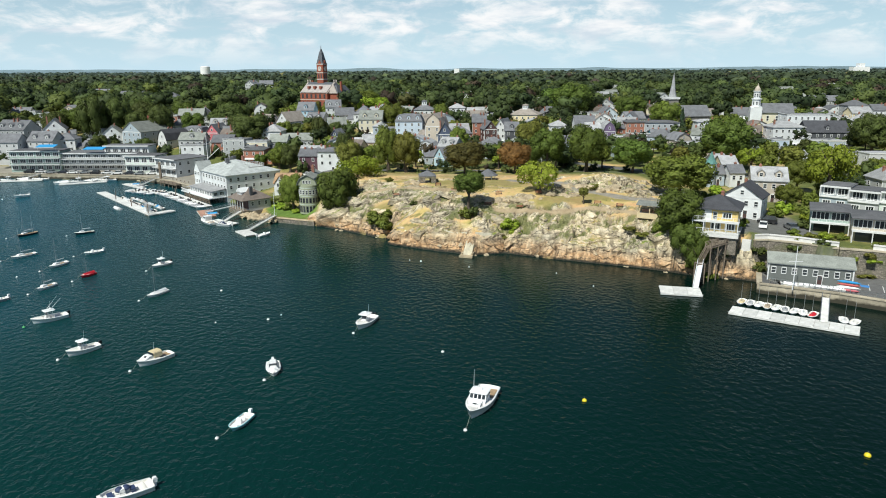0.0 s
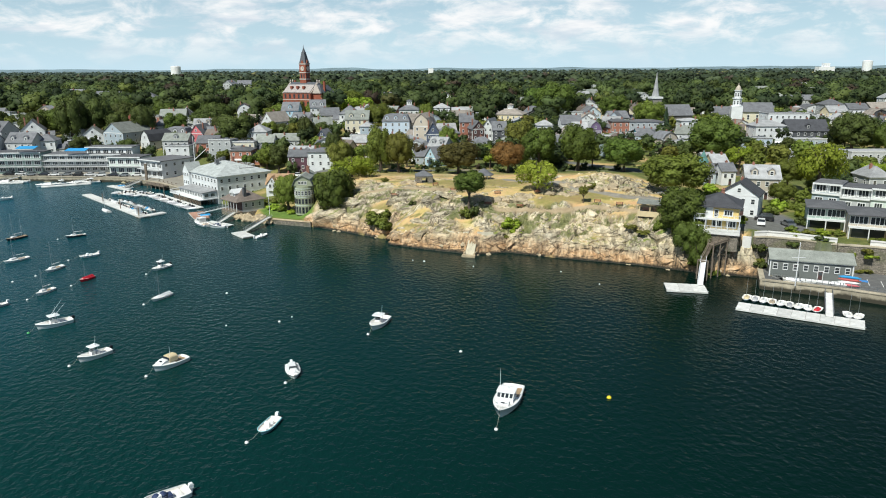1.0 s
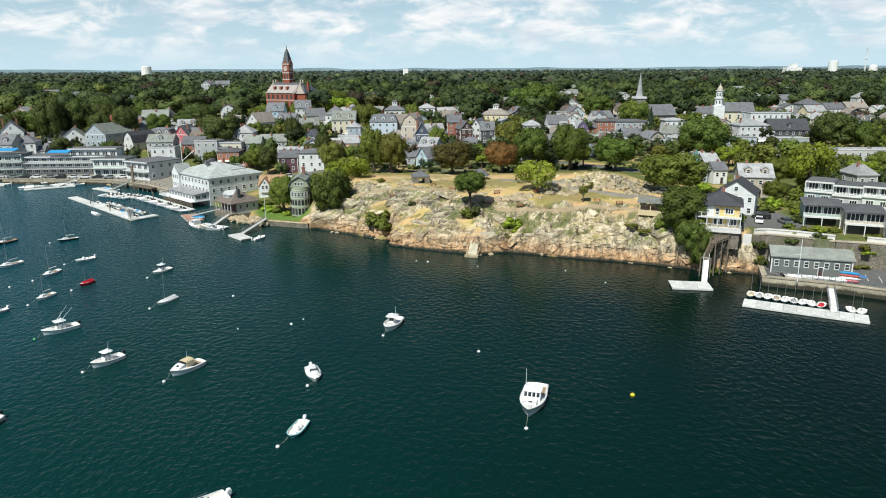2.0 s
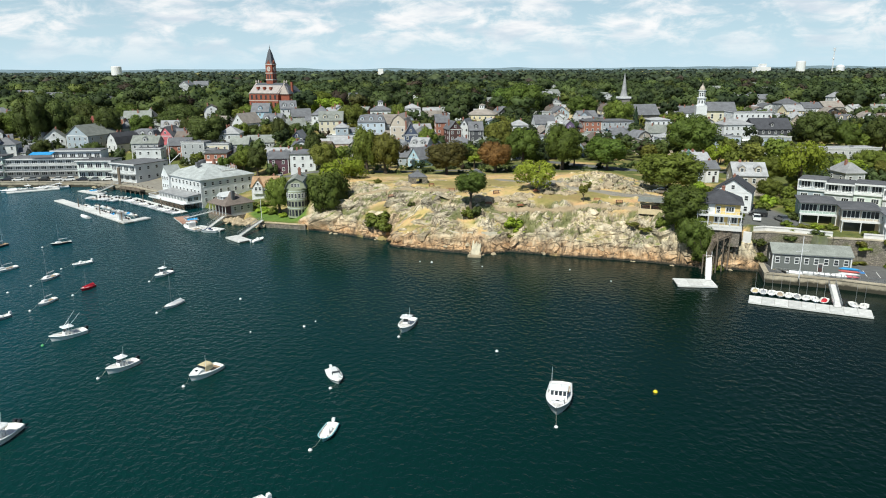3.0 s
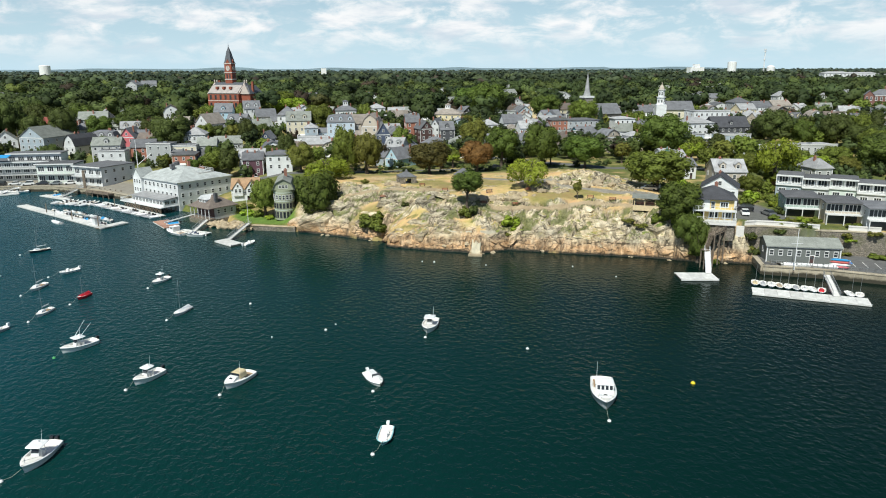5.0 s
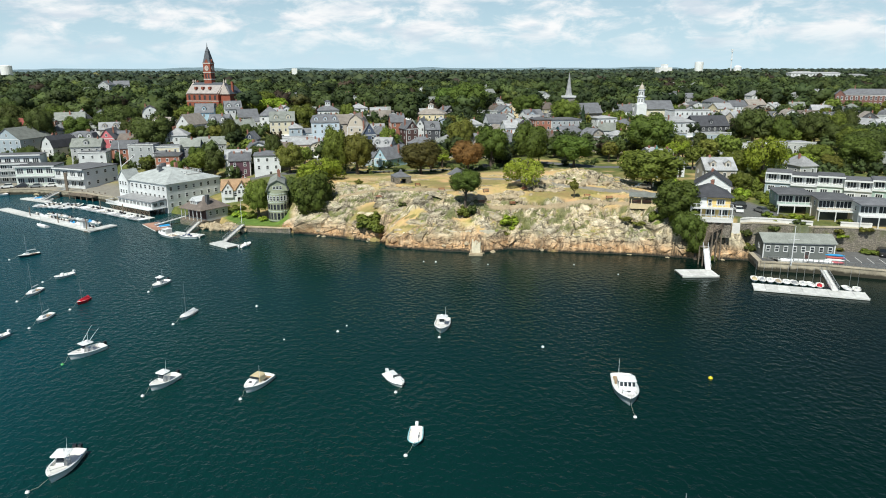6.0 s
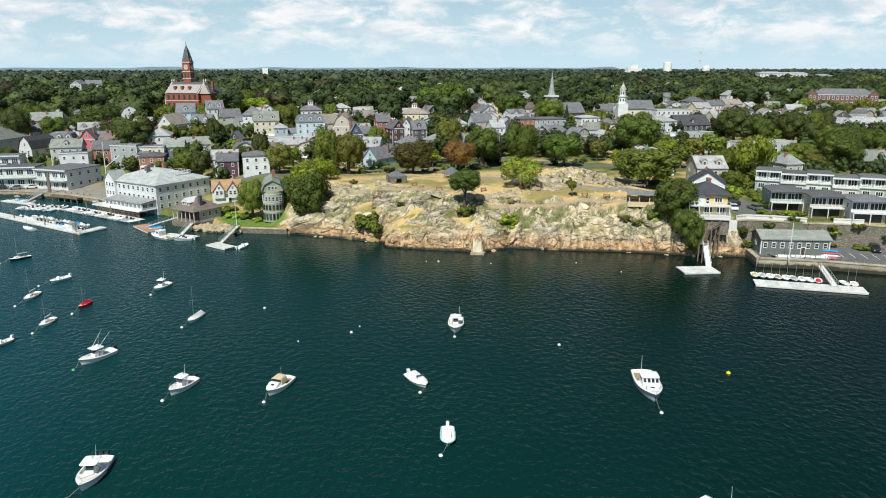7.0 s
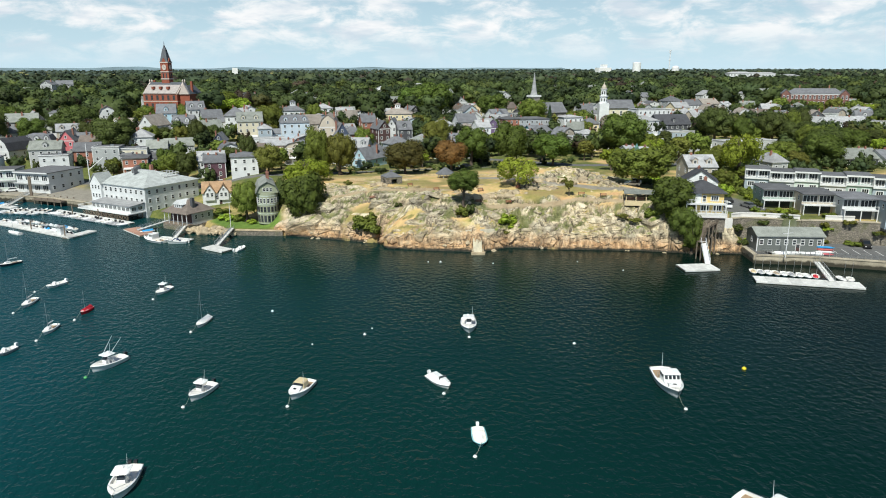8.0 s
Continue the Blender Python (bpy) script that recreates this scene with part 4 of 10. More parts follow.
def conifer_mesh(name, seed, leaves=900):
    rng = random.Random(seed)
    verts, faces = [], []
    for k in range(leaves):
        h = rng.random() ** 0.8
        a, r = rng.uniform(0, math.tau), (1 - h) * rng.uniform(0.6, 1.0)
        v = Vector((math.cos(a), math.sin(a), -0.3)).normalized()
        leaf_clump(verts, faces, Vector((r * math.cos(a), r * math.sin(a), h * 2 - 1)), v, 0.13, rng)
    me = bpy.data.meshes.new(name)
    me.from_pydata([tuple(v) for v in verts], [], faces)
    return me


def trunk_mesh(name, seed):
    """A trunk one high that flares at the root and forks into limbs."""
    rng = random.Random(seed)
    bm = bmesh.new()
    rod(bm, (0, 0, 0), (0.02, 0, 0.12), 0.055, 0.036, 8)
    rod(bm, (0.02, 0, 0.12), (0.0, 0.02, 0.55), 0.036, 0.026, 8)
    for k in range(6):
        a = math.tau * (k + rng.uniform(-0.3, 0.3)) / 6
        z0 = rng.uniform(0.38, 0.55)
        knee = (0.10 * math.cos(a), 0.10 * math.sin(a), z0 + 0.16)
        rod(bm, (0, 0.02, z0), knee, 0.020, 0.014, 6)
        rod(bm, knee, (0.24 * math.cos(a), 0.24 * math.sin(a), z0 + 0.36), 0.014, 0.005, 5)
    return as_mesh(name, bm, "bark")


CROWNS = {}
for kind in LEAVES:
    for near in (True, False):
        for v in range(3 if near else 2):
            if kind == "conifer":
                me = conifer_mesh("crown", 90 + v)
            elif kind in ("lime", "locust"):
                me = crown_mesh("crown", 40 + v, 26, 4800 if near else 640, 0.039 if near else 0.11, 1.14, 0.72, 0.5 if kind == "lime" else 0.0, 0.0, 0.6, 0.74)
            else:
                me = crown_mesh("crown", 20 + v * 3 + len(kind), 24, 5400 if near else 640, 0.039 if near else 0.11, 1.0, 1.0, 0.84, 0.0, 0.5, 0.92)
            me.materials.append(MAT["leaf_" + kind])
            CROWNS[kind, near, v] = me
TRUNKS = [trunk_mesh("trunk", 5), trunk_mesh("trunk", 6)]
TREE_AT = []


def tree(label, x, y, top, bottom, radius, kind, near=True, group=""):
    z = lie(x, y) - 0.1
    t = thing("tree", label, "tree", x, y, z, dice.uniform(0, 360), group)
    h = top - z
    trunk = part("trunk", TRUNKS[dice.randrange(2)], "bark", t)
    trunk.scale = (h * 0.95, h * 0.95, h * 0.88)
    half = (top - bottom) / 2
    crown = part("crown", CROWNS[kind, near, dice.randrange(3 if near else 2)], "bark", t)
    crown.location = (0, 0, bottom - z + half)
    crown.scale = (radius, radius, half)
    TREE_AT.append((x, y, radius))
    return t


def shrub_mesh(seed, leaves=420):
    return crown_mesh("foliage", seed, 7, leaves, 0.13, 1.0, 0.7, 0.85)


SHRUBS = {}
for kind in ("green", "lime", "dark", "olive"):
    SHRUBS[kind] = shrub_mesh(70 + len(kind))
    SHRUBS[kind].materials.append(MAT["leaf_" + kind])


def shrub(label, x, y, radius, height, kind, z=None):
    ob = new("shrub", SHRUBS[kind])
    ob.matrix_world = pose(x, y, (lie(x, y) if z is None else z) + height * 0.28, 0, 0, dice.uniform(0, 360)) @ Matrix.Diagonal((radius, radius, height * 0.62, 1))
    return tagged(ob, label, "shrub")


# ---- houses ----
def window_mesh(name, bars_x, bars_z, frame_mat, f=0.11, bar=0.05):
    """A window one wide and one high, looking towards -y: one moulded frame with recessed panes between its bars."""
    bm = bmesh.new()

    def cuts(n):
        out = [-0.5, -0.5 + f]
        for k in range(n):
            u = -0.5 + f + (1 - 2 * f) * (k + 1) / (n + 1)
            out += [u - bar / 2, u + bar / 2]
        return out + [0.5 - f, 0.5]

    us, zs = cuts(bars_x), cuts(bars_z)
    grid = [[bm.verts.new((u, -0.07, z)) for z in zs] for u in us]
    for i in range(len(us) - 1):
        for j in range(len(zs) - 1):
            q = [grid[i][j], grid[i + 1][j], grid[i + 1][j + 1], grid[i][j + 1]]
            if i % 2 and j % 2:
                back = [bm.verts.new((v.co.x, -0.015, v.co.z)) for v in q]
                bm.faces.new(back).material_index = 1
                for k in range(4):
                    bm.faces.new((q[k], q[(k + 1) % 4], back[(k + 1) % 4], back[k]))
            else:
                bm.faces.new(q)
    rim = [grid[0][0], grid[-1][0], grid[-1][-1], grid[0][-1]]
    edge = [grid[i][0] for i in range(len(us))] + [grid[-1][j] for j in range(1, len(zs))] + [grid[i][-1] for i in range(len(us) - 2, -1, -1)] + [grid[0][j] for j in range(len(zs) - 2, 0, -1)]
    wall = [bm.verts.new((v.co.x, 0.03, v.co.z)) for v in edge]
    for k in range(len(edge)):
        j = (k + 1) % len(edge)
        bm.faces.new((edge[j], edge[k], wall[k], wall[j]))
    return as_mesh(name, bm, frame_mat, "glass")


SASH = window_mesh("window", 0, 1, "trim")
WIDE = window_mesh("window", 2, 0, "trim")
BAND = window_mesh("window", 3, 0, "trim", 0.04, 0.035)
DARKSASH = window_mesh("window", 0, 1, "darktrim")


def window(parent, x, y, z, w, h, turn=0.0, mesh=None):
    ob = part("window", mesh or SASH, "trim", parent)
    ob.matrix_basis = pose(x, y, z, 0, 0, turn) @ Matrix.Diagonal((w, 1, h, 1))
    return ob


def door_mesh():
    bm = bmesh.new()
    box(bm, -0.5, 0.5, -0.06, 0.03, 0, 1)
    box(bm, -0.38, 0.38, -0.09, -0.02, 0.02, 0.93, 1)
    box(bm, -0.28, 0.28, -0.10, -0.085, 0.55, 0.86, 2)
    return as_mesh("door", bm, "trim", "wall_maroon", "glass")


DOOR = door_mesh()


def chimney_mesh():
    bm = bmesh.new()
    box(bm, -0.5, 0.5, -0.5, 0.5, 0, 0.9)
    box(bm, -0.6, 0.6, -0.6, 0.6, 0.9, 1.0)
    box(bm, -0.25, 0.25, -0.25, 0.25, 1.0, 1.12)
    return as_mesh("chimney", bm, "chimney")


CHIMNEY = chimney_mesh()


def roof_slabs(bm, outline, y0, y1, thick, axis="y"):
    """A roof skin over an outline of (u, z) from eave to eave, drawn out along one axis."""
    upper = [(u, z + thick) for u, z in outline]
    prism(bm, outline + upper[::-1], y0, y1, 0, axis)


def hip_roof(bm, x0, x1, y0, y1, z, rise, over=0.45, mat=0):
    x0, x1, y0, y1 = x0 - over, x1 + over, y0 - over, y1 + over
    w, d = x1 - x0, y1 - y0
    k = min(w, d) * 0.5 * 0.92
    low = [bm.verts.new(p) for p in ((x0, y0, z), (x1, y0, z), (x1, y1, z), (x0, y1, z))]
    mid = [bm.verts.new(p) for p in ((x0, y0, z + 0.18), (x1, y0, z + 0.18), (x1, y1, z + 0.18), (x0, y1, z + 0.18))]
    top = [bm.verts.new(p) for p in ((x0 + k, y0 + k, z + rise), (x1 - k, y0 + k, z + rise), (x1 - k, y1 - k, z + rise), (x0 + k, y1 - k, z + rise))]
    bm.faces.new(low[::-1]).material_index = mat
    bm.faces.new(top).material_index = mat
    for a, b in ((low, mid), (mid, top)):
        for i in range(4):
            j = (i + 1) % 4
            bm.faces.new((a[i], a[j], b[j], b[i])).material_index = mat
    return bm


FOOTPRINTS = []


def house(label, x, y, w, d, eave, rtype, rise, wall, roofing, yaw=0.0, rows=2, dormers=0, cupola=False, stacks=True, pitch=2.7, plain=False):
    """A house whose front's middle stands at (x, y), w wide and d deep, with its eaves at that height above the sea."""
    m = pose(x, y, 0, 0, 0, yaw)
    corners = [m @ Vector((u, v, 0)) for u in (-w / 2, w / 2) for v in (0, d)]
    base = min(lie(c.x, c.y) for c in corners) - 0.2
    mid = m @ Vector((0, d / 2, 0))
    FOOTPRINTS.append((mid.x, mid.y, max(w, d) * 0.55))
    h = max(eave - base, 3.0)
    t = thing("house", label, "house", x, y, base, yaw)
    bm = box(bmesh.new(), -w / 2, w / 2, 0, d, 0, h)
    rf = bmesh.new()
    o = 0.4
    if rtype in ("gf", "gam"):
        line = [(-w / 2 - o, h - o * 2 * rise / w), (0, h + rise), (w / 2 + o, h - o * 2 * rise / w)]
        if rtype == "gam":
            line = [(-w / 2 - o, h - 0.2), (-w * 0.34, h + rise * 0.62), (0, h + rise), (w * 0.34, h + rise * 0.62), (w / 2 + o, h - 0.2)]
            prism(bm, [(-w / 2, h), (w / 2, h), (w * 0.34, h + rise * 0.6), (0, h + rise - 0.05), (-w * 0.34, h + rise * 0.6)], 0, d)
        else:
            prism(bm, [(-w / 2, h), (w / 2, h), (0, h + rise - 0.05)], 0, d)
        roof_slabs(rf, line, -o, d + o, 0.2)
    elif rtype == "gs":
        line = [(-o, h - o * 2 * rise / d), (d / 2, h + rise), (d + o, h - o * 2 * rise / d)]
        prism(bm, [(0, h), (d, h), (d / 2, h + rise - 0.05)], -w / 2, w / 2, 0, "x")
        roof_slabs(rf, line, -w / 2 - o, w / 2 + o, 0.2, "x")
    elif rtype == "hip":
        hip_roof(rf, -w / 2, w / 2, 0, d, h, rise)
    elif rtype == "mans":
        k = 0.9
        low = [rf.verts.new(p) for p in ((-w / 2 - o, -o, h), (w / 2 + o, -o, h), (w / 2 + o, d + o, h), (-w / 2 - o, d + o, h))]
        top = [rf.verts.new(p) for p in ((-w / 2 + k, k, h + rise * 0.8), (w / 2 - k, k, h + rise * 0.8), (w / 2 - k, d - k, h + rise * 0.8), (-w / 2 + k, d - k, h + rise * 0.8))]
        cap = [rf.verts.new(p) for p in ((-w / 5, d * 0.35, h + rise), (w / 5, d * 0.35, h + rise), (w / 5, d * 0.65, h + rise), (-w / 5, d * 0.65, h + rise))]
        rf.faces.new(low[::-1])
        rf.faces.new(cap)
        for a, b in ((low, top), (top, cap)):
            for i in range(4):
                rf.faces.new((a[i], a[(i + 1) % 4], b[(i + 1) % 4], b[i]))
    else:
        box(rf, -w / 2 - 0.15, w / 2 + 0.15, -0.15, d + 0.15, h, h + 0.22)
        part("parapet", box(box(bmesh.new(), -w / 2 - 0.2, w / 2 + 0.2, -0.2, -0.02, h + 0.22, h + 0.55), -w / 2 - 0.2, -w / 2, 0, d, h + 0.22, h + 0.5), "trim", t)
    part("wall", bm, "wall_" + wall, t)
    part("roof", rf, "roof_" + roofing, t)
    # eaves board and corner boards
    tb = bmesh.new()
    box(tb, -w / 2 - 0.06, w / 2 + 0.06, -0.07, -0.01, h - 0.35, h - 0.02)
    for s in (-1, 1):
        box(tb, s * w / 2 - 0.12, s * w / 2 + 0.12, -0.06, 0.1, 0, h - 0.35)
    if plain:
        tb.free()
    else:
        part("trim", tb, "trim" if wall not in ("brick", "stone") else "wall_tan", t)
    # windows
    storeys = max(1, min(rows, int(h / 2.5)))
    cols = max(2, int(w / pitch))
    far = y > 285
    for r in range(storeys):
        z = h - 1.55 - r * 2.75
        if z < 1.2:
            break
        for c in range(cols):
            u = -w / 2 + w * (c + 0.5) / cols
            window(t, u, -0.02, z, min(1.0, w / cols * 0.5), 1.45)
        n = 0 if plain else max(1, int(d / 4.2))
        for c in range(n):
            for s in ((-1, 1) if not far else ((-1,) if x > 0 else (1,))):
                window(t, s * (w / 2 + 0.02), d * (c + 0.5) / n, z, 0.95, 1.4, 90 * s)
    # a lower wing at one end and a porch along the front
    vary = random.Random(int(x * 37 + y * 11))
    if stacks and far and h > 4.2 and w < 16 and vary.random() < 0.6:
        s, ww, hw = vary.choice((-1, 1)), vary.uniform(3.0, 4.6), h * vary.uniform(0.5, 0.68)
        v0, v1 = d * vary.uniform(0.0, 0.3), d * 0.9
        u0, u1 = sorted((s * w / 2, s * (w / 2 + ww)))
        wb = prism(box(bmesh.new(), u0, u1, v0, v1, 0, hw), [(v0, hw), (v1, hw), ((v0 + v1) / 2, hw + 1.7)], u0, u1, 0, "x")
        part("wing", wb, "wall_" + wall, t)
        wr = bmesh.new()
        roof_slabs(wr, [(v0 - 0.3, hw - 0.2), ((v0 + v1) / 2, hw + 1.8), (v1 + 0.3, hw - 0.2)], u0 - 0.2, u1 + 0.2, 0.16, "x")
        part("wing_roof", wr, "roof_" + roofing, t)
        window(t, (u0 + u1) / 2, v0 - 0.02, hw - 1.4, 0.95, 1.4)
    if stacks and far and h > 5 and vary.random() < 0.45:
        pb = bmesh.new()
        a = w * vary.uniform(0.25, 0.48)
        prism(pb, [(-2.0, 2.6), (0.0, 3.1), (0.0, 3.25), (-2.1, 2.75)], -a, a, 0, "x")
        for q in range(4):
            u = -a + 0.15 + q * (2 * a - 0.3) / 3
            box(pb, u - 0.09, u + 0.09, -1.9, -1.72, 0.2, 2.62)
        box(pb, -a, a, -2.0, 0, 0, 0.4)
        part("porch", pb, "trim", t, "white front porch on posts")
    if rtype in ("gf", "gam"):
        window(t, 0, -0.02, h + rise * 0.35, 0.95, 1.25)
    if h > 4 and not far:
        dr = part("door", DOOR, "trim", t)
        dr.matrix_basis = pose(w * 0.12, -0.02, 0.35) @ Matrix.Diagonal((1.1, 1, 2.15, 1))
    for k in range(dormers):
        u = -w / 2 + w * (k + 0.5) / dormers
        zd = h + rise * 0.2
        vd = d * 0.10 if rtype == "gs" else 0.1
        db = box(bmesh.new(), u - 0.85, u + 0.85, vd, d * 0.42, zd, zd + 1.45)
        dm = part("dormer", prism(db, [(u - 0.85, zd + 1.45), (u + 0.85, zd + 1.45), (u, zd + 2.15)], vd, d * 0.42), "wall_" + (wall if wall != "brick" else "tan"), t)
        rb = bmesh.new()
        roof_slabs(rb, [(u - 1.1, zd + 1.27), (u, zd + 2.17), (u + 1.1, zd + 1.27)], vd - 0.2, d * 0.45, 0.12)
        part("dormer_roof", rb, "roof_" + roofing, t)
        window(t, u, vd - 0.02, zd + 0.75, 0.95, 1.2)
    if rtype != "flat" and stacks:
        for k in range(1 + dice.randrange(3) // 2):
            ch = part("chimney", CHIMNEY, "chimney", t)
            u, v = dice.uniform(-0.38, 0.38) * w, d * dice.uniform(0.35, 0.65)
            ch.matrix_basis = pose(u, v, h + rise * 0.3) @ Matrix.Diagonal((0.62, 0.62, rise * 0.7 + 0.6, 1))
    elif stacks:
        part("roof_vent", box(bmesh.new(), w * 0.1, w * 0.1 + 1.4, d * 0.4, d * 0.4 + 1.1, h + 0.22, h + 0.9), "alloy", t)
    if cupola:
        cb = box(bmesh.new(), -1.4, 1.4, d / 2 - 1.4, d / 2 + 1.4, h + rise * 0.7, h + rise + 1.7)
        cu = part("cupola", cb, "wall_white", t)
        part("cupola_roof", hip_roof(bmesh.new(), -1.4, 1.4, d / 2 - 1.4, d / 2 + 1.4, h + rise + 1.7, 0.9, 0.3), "roof_" + roofing, t)
        for u in (-0.6, 0.6):
            window(t, u, d / 2 - 1.43, h + rise + 0.8, 0.7, 1.1)
    return t


# ---- landmarks ----
def town_hall():
    z0 = lie(-82, 432) - 0.3
    t = thing("town_hall", "red brick town hall with pale stone gables and a clock tower", "town hall", -87.4, 429.1, z0, -23.5)
    b, e = 0, 31.8 - z0
    t.scale = (0.87, 0.87, 1.0)
    w = box(bmesh.new(), -12, 11, 0, 22, b, e)
    part("wall", w, "townbrick", t)
    band = bmesh.new()
    for z in (e - 0.5, e - 4.5):
        box(band, -12.15, 11.15, -0.15, 22.15, z, z + 0.45)
    part("stone_band", band, "townstone", t, "pale stone string courses")
    # steep pale roof with a slate crest
    rf = bmesh.new()
    prism(rf, [(-0.6, e), (22.6, e), (15, e + 4.6), (7, e + 4.6)], -11.6, 10.6, 0, "x")
    part("roof", rf, "townslope", t, "steep pale slate roof slope")
    cap = prism(bmesh.new(), [(6.8, e + 4.5), (15.2, e + 4.5), (11, e + 6.0)], -11.4, 10.4, 0, "x")
    part("roof_crest", cap, "townroof", t, "dark slate ridge")
    for u in (-12.3, 10.2):
        g = prism(bmesh.new(), [(0.5, e), (21.5, e), (12.2, e + 5.8), (9.8, e + 5.8)], u, u + 1.0, 0, "x")
        part("gable", g, "townstone", t, "stepped stone gable")
        for v in (9.6, 12.4):
            part("pinnacle", lathe(bmesh.new(), [(0.4, e + 5), (0.4, e + 6.4), (0.6, e + 6.5), (0.05, e + 7.7)], 6, 0, u + 0.5, v), "townstone", t)
    for k in range(6):
        u = -9.8 + k * 3.7
        window(t, u, -0.03, e - 2.3, 1.5, 2.6, 0, DARKSASH)
        window(t, u, -0.03, e - 6.8, 1.5, 2.8, 0, DARKSASH)
    for u in (-6, -1, 4):
        d = part("dormer", box(bmesh.new(), u - 0.7, u + 0.7, 1.6, 4, e + 2.2, e + 3.7), "townbrick", t)
    # wing with its own gable
    wing = box(bmesh.new(), 11, 18, 3, 20, 0, e - 0.5)
    part("wing", wing, "townbrick", t)
    part("wing_roof", hip_roof(bmesh.new(), 11, 18, 3, 20, e - 0.5, 4.8, 0.4), "townroof", t)
    g = prism(bmesh.new(), [(11.2, e - 0.5), (17.8, e - 0.5), (14.5, e + 5.6)], 2.2, 3.1)
    part("gable", g, "townstone", t, "stepped stone gable")
    part("chimney", box(bmesh.new(), 16.5, 17.8, 8, 9.4, e, e + 6.5), "townbrick", t)
    part("chimney", box(bmesh.new(), -11.8, -10.6, 14, 15.3, e, e + 7), "townbrick", t)
    # clock tower
    hw, tx, ty = 2.6, -0.8, 12.0
    zt = 48.8 - z0
    part("tower", box(bmesh.new(), tx - hw, tx + hw, ty - hw, ty + hw, e, zt), "townbrick", t, "square red brick clock tower")
    for z in (zt - 0.5, zt - 5.6, zt - 9.5):
        part("stone_band", box(bmesh.new(), tx - hw - 0.25, tx + hw + 0.25, ty - hw - 0.25, ty + hw + 0.25, z, z + 0.55), "townstone", t, "pale stone cornice")
    for side in range(4):
        m = Matrix.Translation((tx, ty, 0)) @ pose(0, 0, 0, 0, 0, 90 * side)
        bm = bmesh.new()
        rod(bm, (0, -hw - 0.15, zt - 2.9), (0, -hw - 0.3, zt - 2.9), 1.5, 1.5, 20)
        bm.transform(m)
        face = part("clock_face", bm, "townstone", t, "white clock face")
        bm = bmesh.new()
        beam(bm, (0, -hw - 0.34, zt - 2.9), (0, -hw - 0.34, zt - 1.6), 0.16, 0.06)
        beam(bm, (0, -hw - 0.34, zt - 2.9), (0.8, -hw - 0.34, zt - 3.3), 0.16, 0.06)
        bm.transform(m)
        part("clock_arm", bm, "darktrim", face)
        bm = prism(bmesh.new(), [(-1.5, zt), (1.5, zt), (0, zt + 2.2)], -hw - 0.2, -hw + 1.2)
        bm.transform(m)
        part("tower_gable", bm, "townbrick", t)
        for u in (-1.05, 1.05):
            wdw = window(t, 0, 0, 0, 1, 1, 0, DARKSASH)
            wdw.matrix_basis = m @ pose(u, -hw - 0.03, zt - 7.6) @ Matrix.Diagonal((0.9, 1, 2.8, 1))
    part("spire", lathe(bmesh.new(), [(hw * 1.52, zt + 0.05), (hw * 1.34, zt + 0.7), (hw * 0.62, zt + 6.4), (hw * 0.66, zt + 6.6), (hw * 0.5, zt + 7.0), (0.2, zt + 9.4)], 4, 0, tx, ty, math.pi / 4), "townroof", t, "steep slate spire")
    part("finial", lathe(bmesh.new(), [(0.3, zt + 9.0), (0.12, zt + 9.4), (0.3, zt + 9.8), (0.03, zt + 11.5)], 8, 0, tx, ty), "alloy", t)
    FOOTPRINTS.append((-81, 437, 20))


def belfry_church():
    z0 = lie(170, 374) - 0.3
    t = thing("church", "white wooden church with a three-stage belfry and a gray roof", "church", 157.2, 370, z0, -14)
    zt = 24 - z0
    part("wall", box(bmesh.new(), 3, 18, 2, 16, 0, 22.5 - z0), "wall_cream", t)
    part("roof", prism(bmesh.new(), [(1.2, 22.4 - z0), (16.8, 22.4 - z0), (9, 27.0 - z0)], 2.6, 18.5, 0, "x"), "roof_slate", t)
    part("tower", box(bmesh.new(), -2.8, 2.8, 0.6, 6.2, 0, zt + 1.0), "wall_white", t)
    part("belfry_stage", lathe(bmesh.new(), [(3.1, zt + 1), (3.1, zt + 1.5), (2.2, zt + 1.6), (2.2, zt + 5.0), (2.7, zt + 5.1), (2.7, zt + 5.5)], 8, 0, 0, 3.4, math.pi / 8), "wall_white", t)
    part("belfry_stage", lathe(bmesh.new(), [(1.7, zt + 5.5), (1.7, zt + 9.0), (2.1, zt + 9.1), (2.1, zt + 9.5)], 8, 0, 0, 3.4, math.pi / 8), "wall_white", t)
    part("dome", lathe(bmesh.new(), [(1.6, zt + 9.5), (1.4, zt + 10.4), (0.9, zt + 11.4), (0.25, zt + 12.2), (0.08, zt + 13.4)], 12, 0, 0, 3.4), "wall_tan", t, "small dull gold dome")
    for k in range(8):
        a = math.tau * k / 8
        for r, z, h in ((2.05, zt + 3.2, 2.0), (1.59, zt + 7.2, 2.0)):
            wd = window(t, 0, 0, 0, 1, 1)
            wd.matrix_basis = pose(r * math.sin(a), 3.4 - r * math.cos(a), z, 0, 0, math.degrees(a)) @ Matrix.Diagonal((0.9, 1, h, 1))
    for k in range(3):
        window(t, 6.0 + k * 4.4, 1.97, 22.5 - z0 - 3, 1.2, 3)
    FOOTPRINTS.append((170, 376, 17))


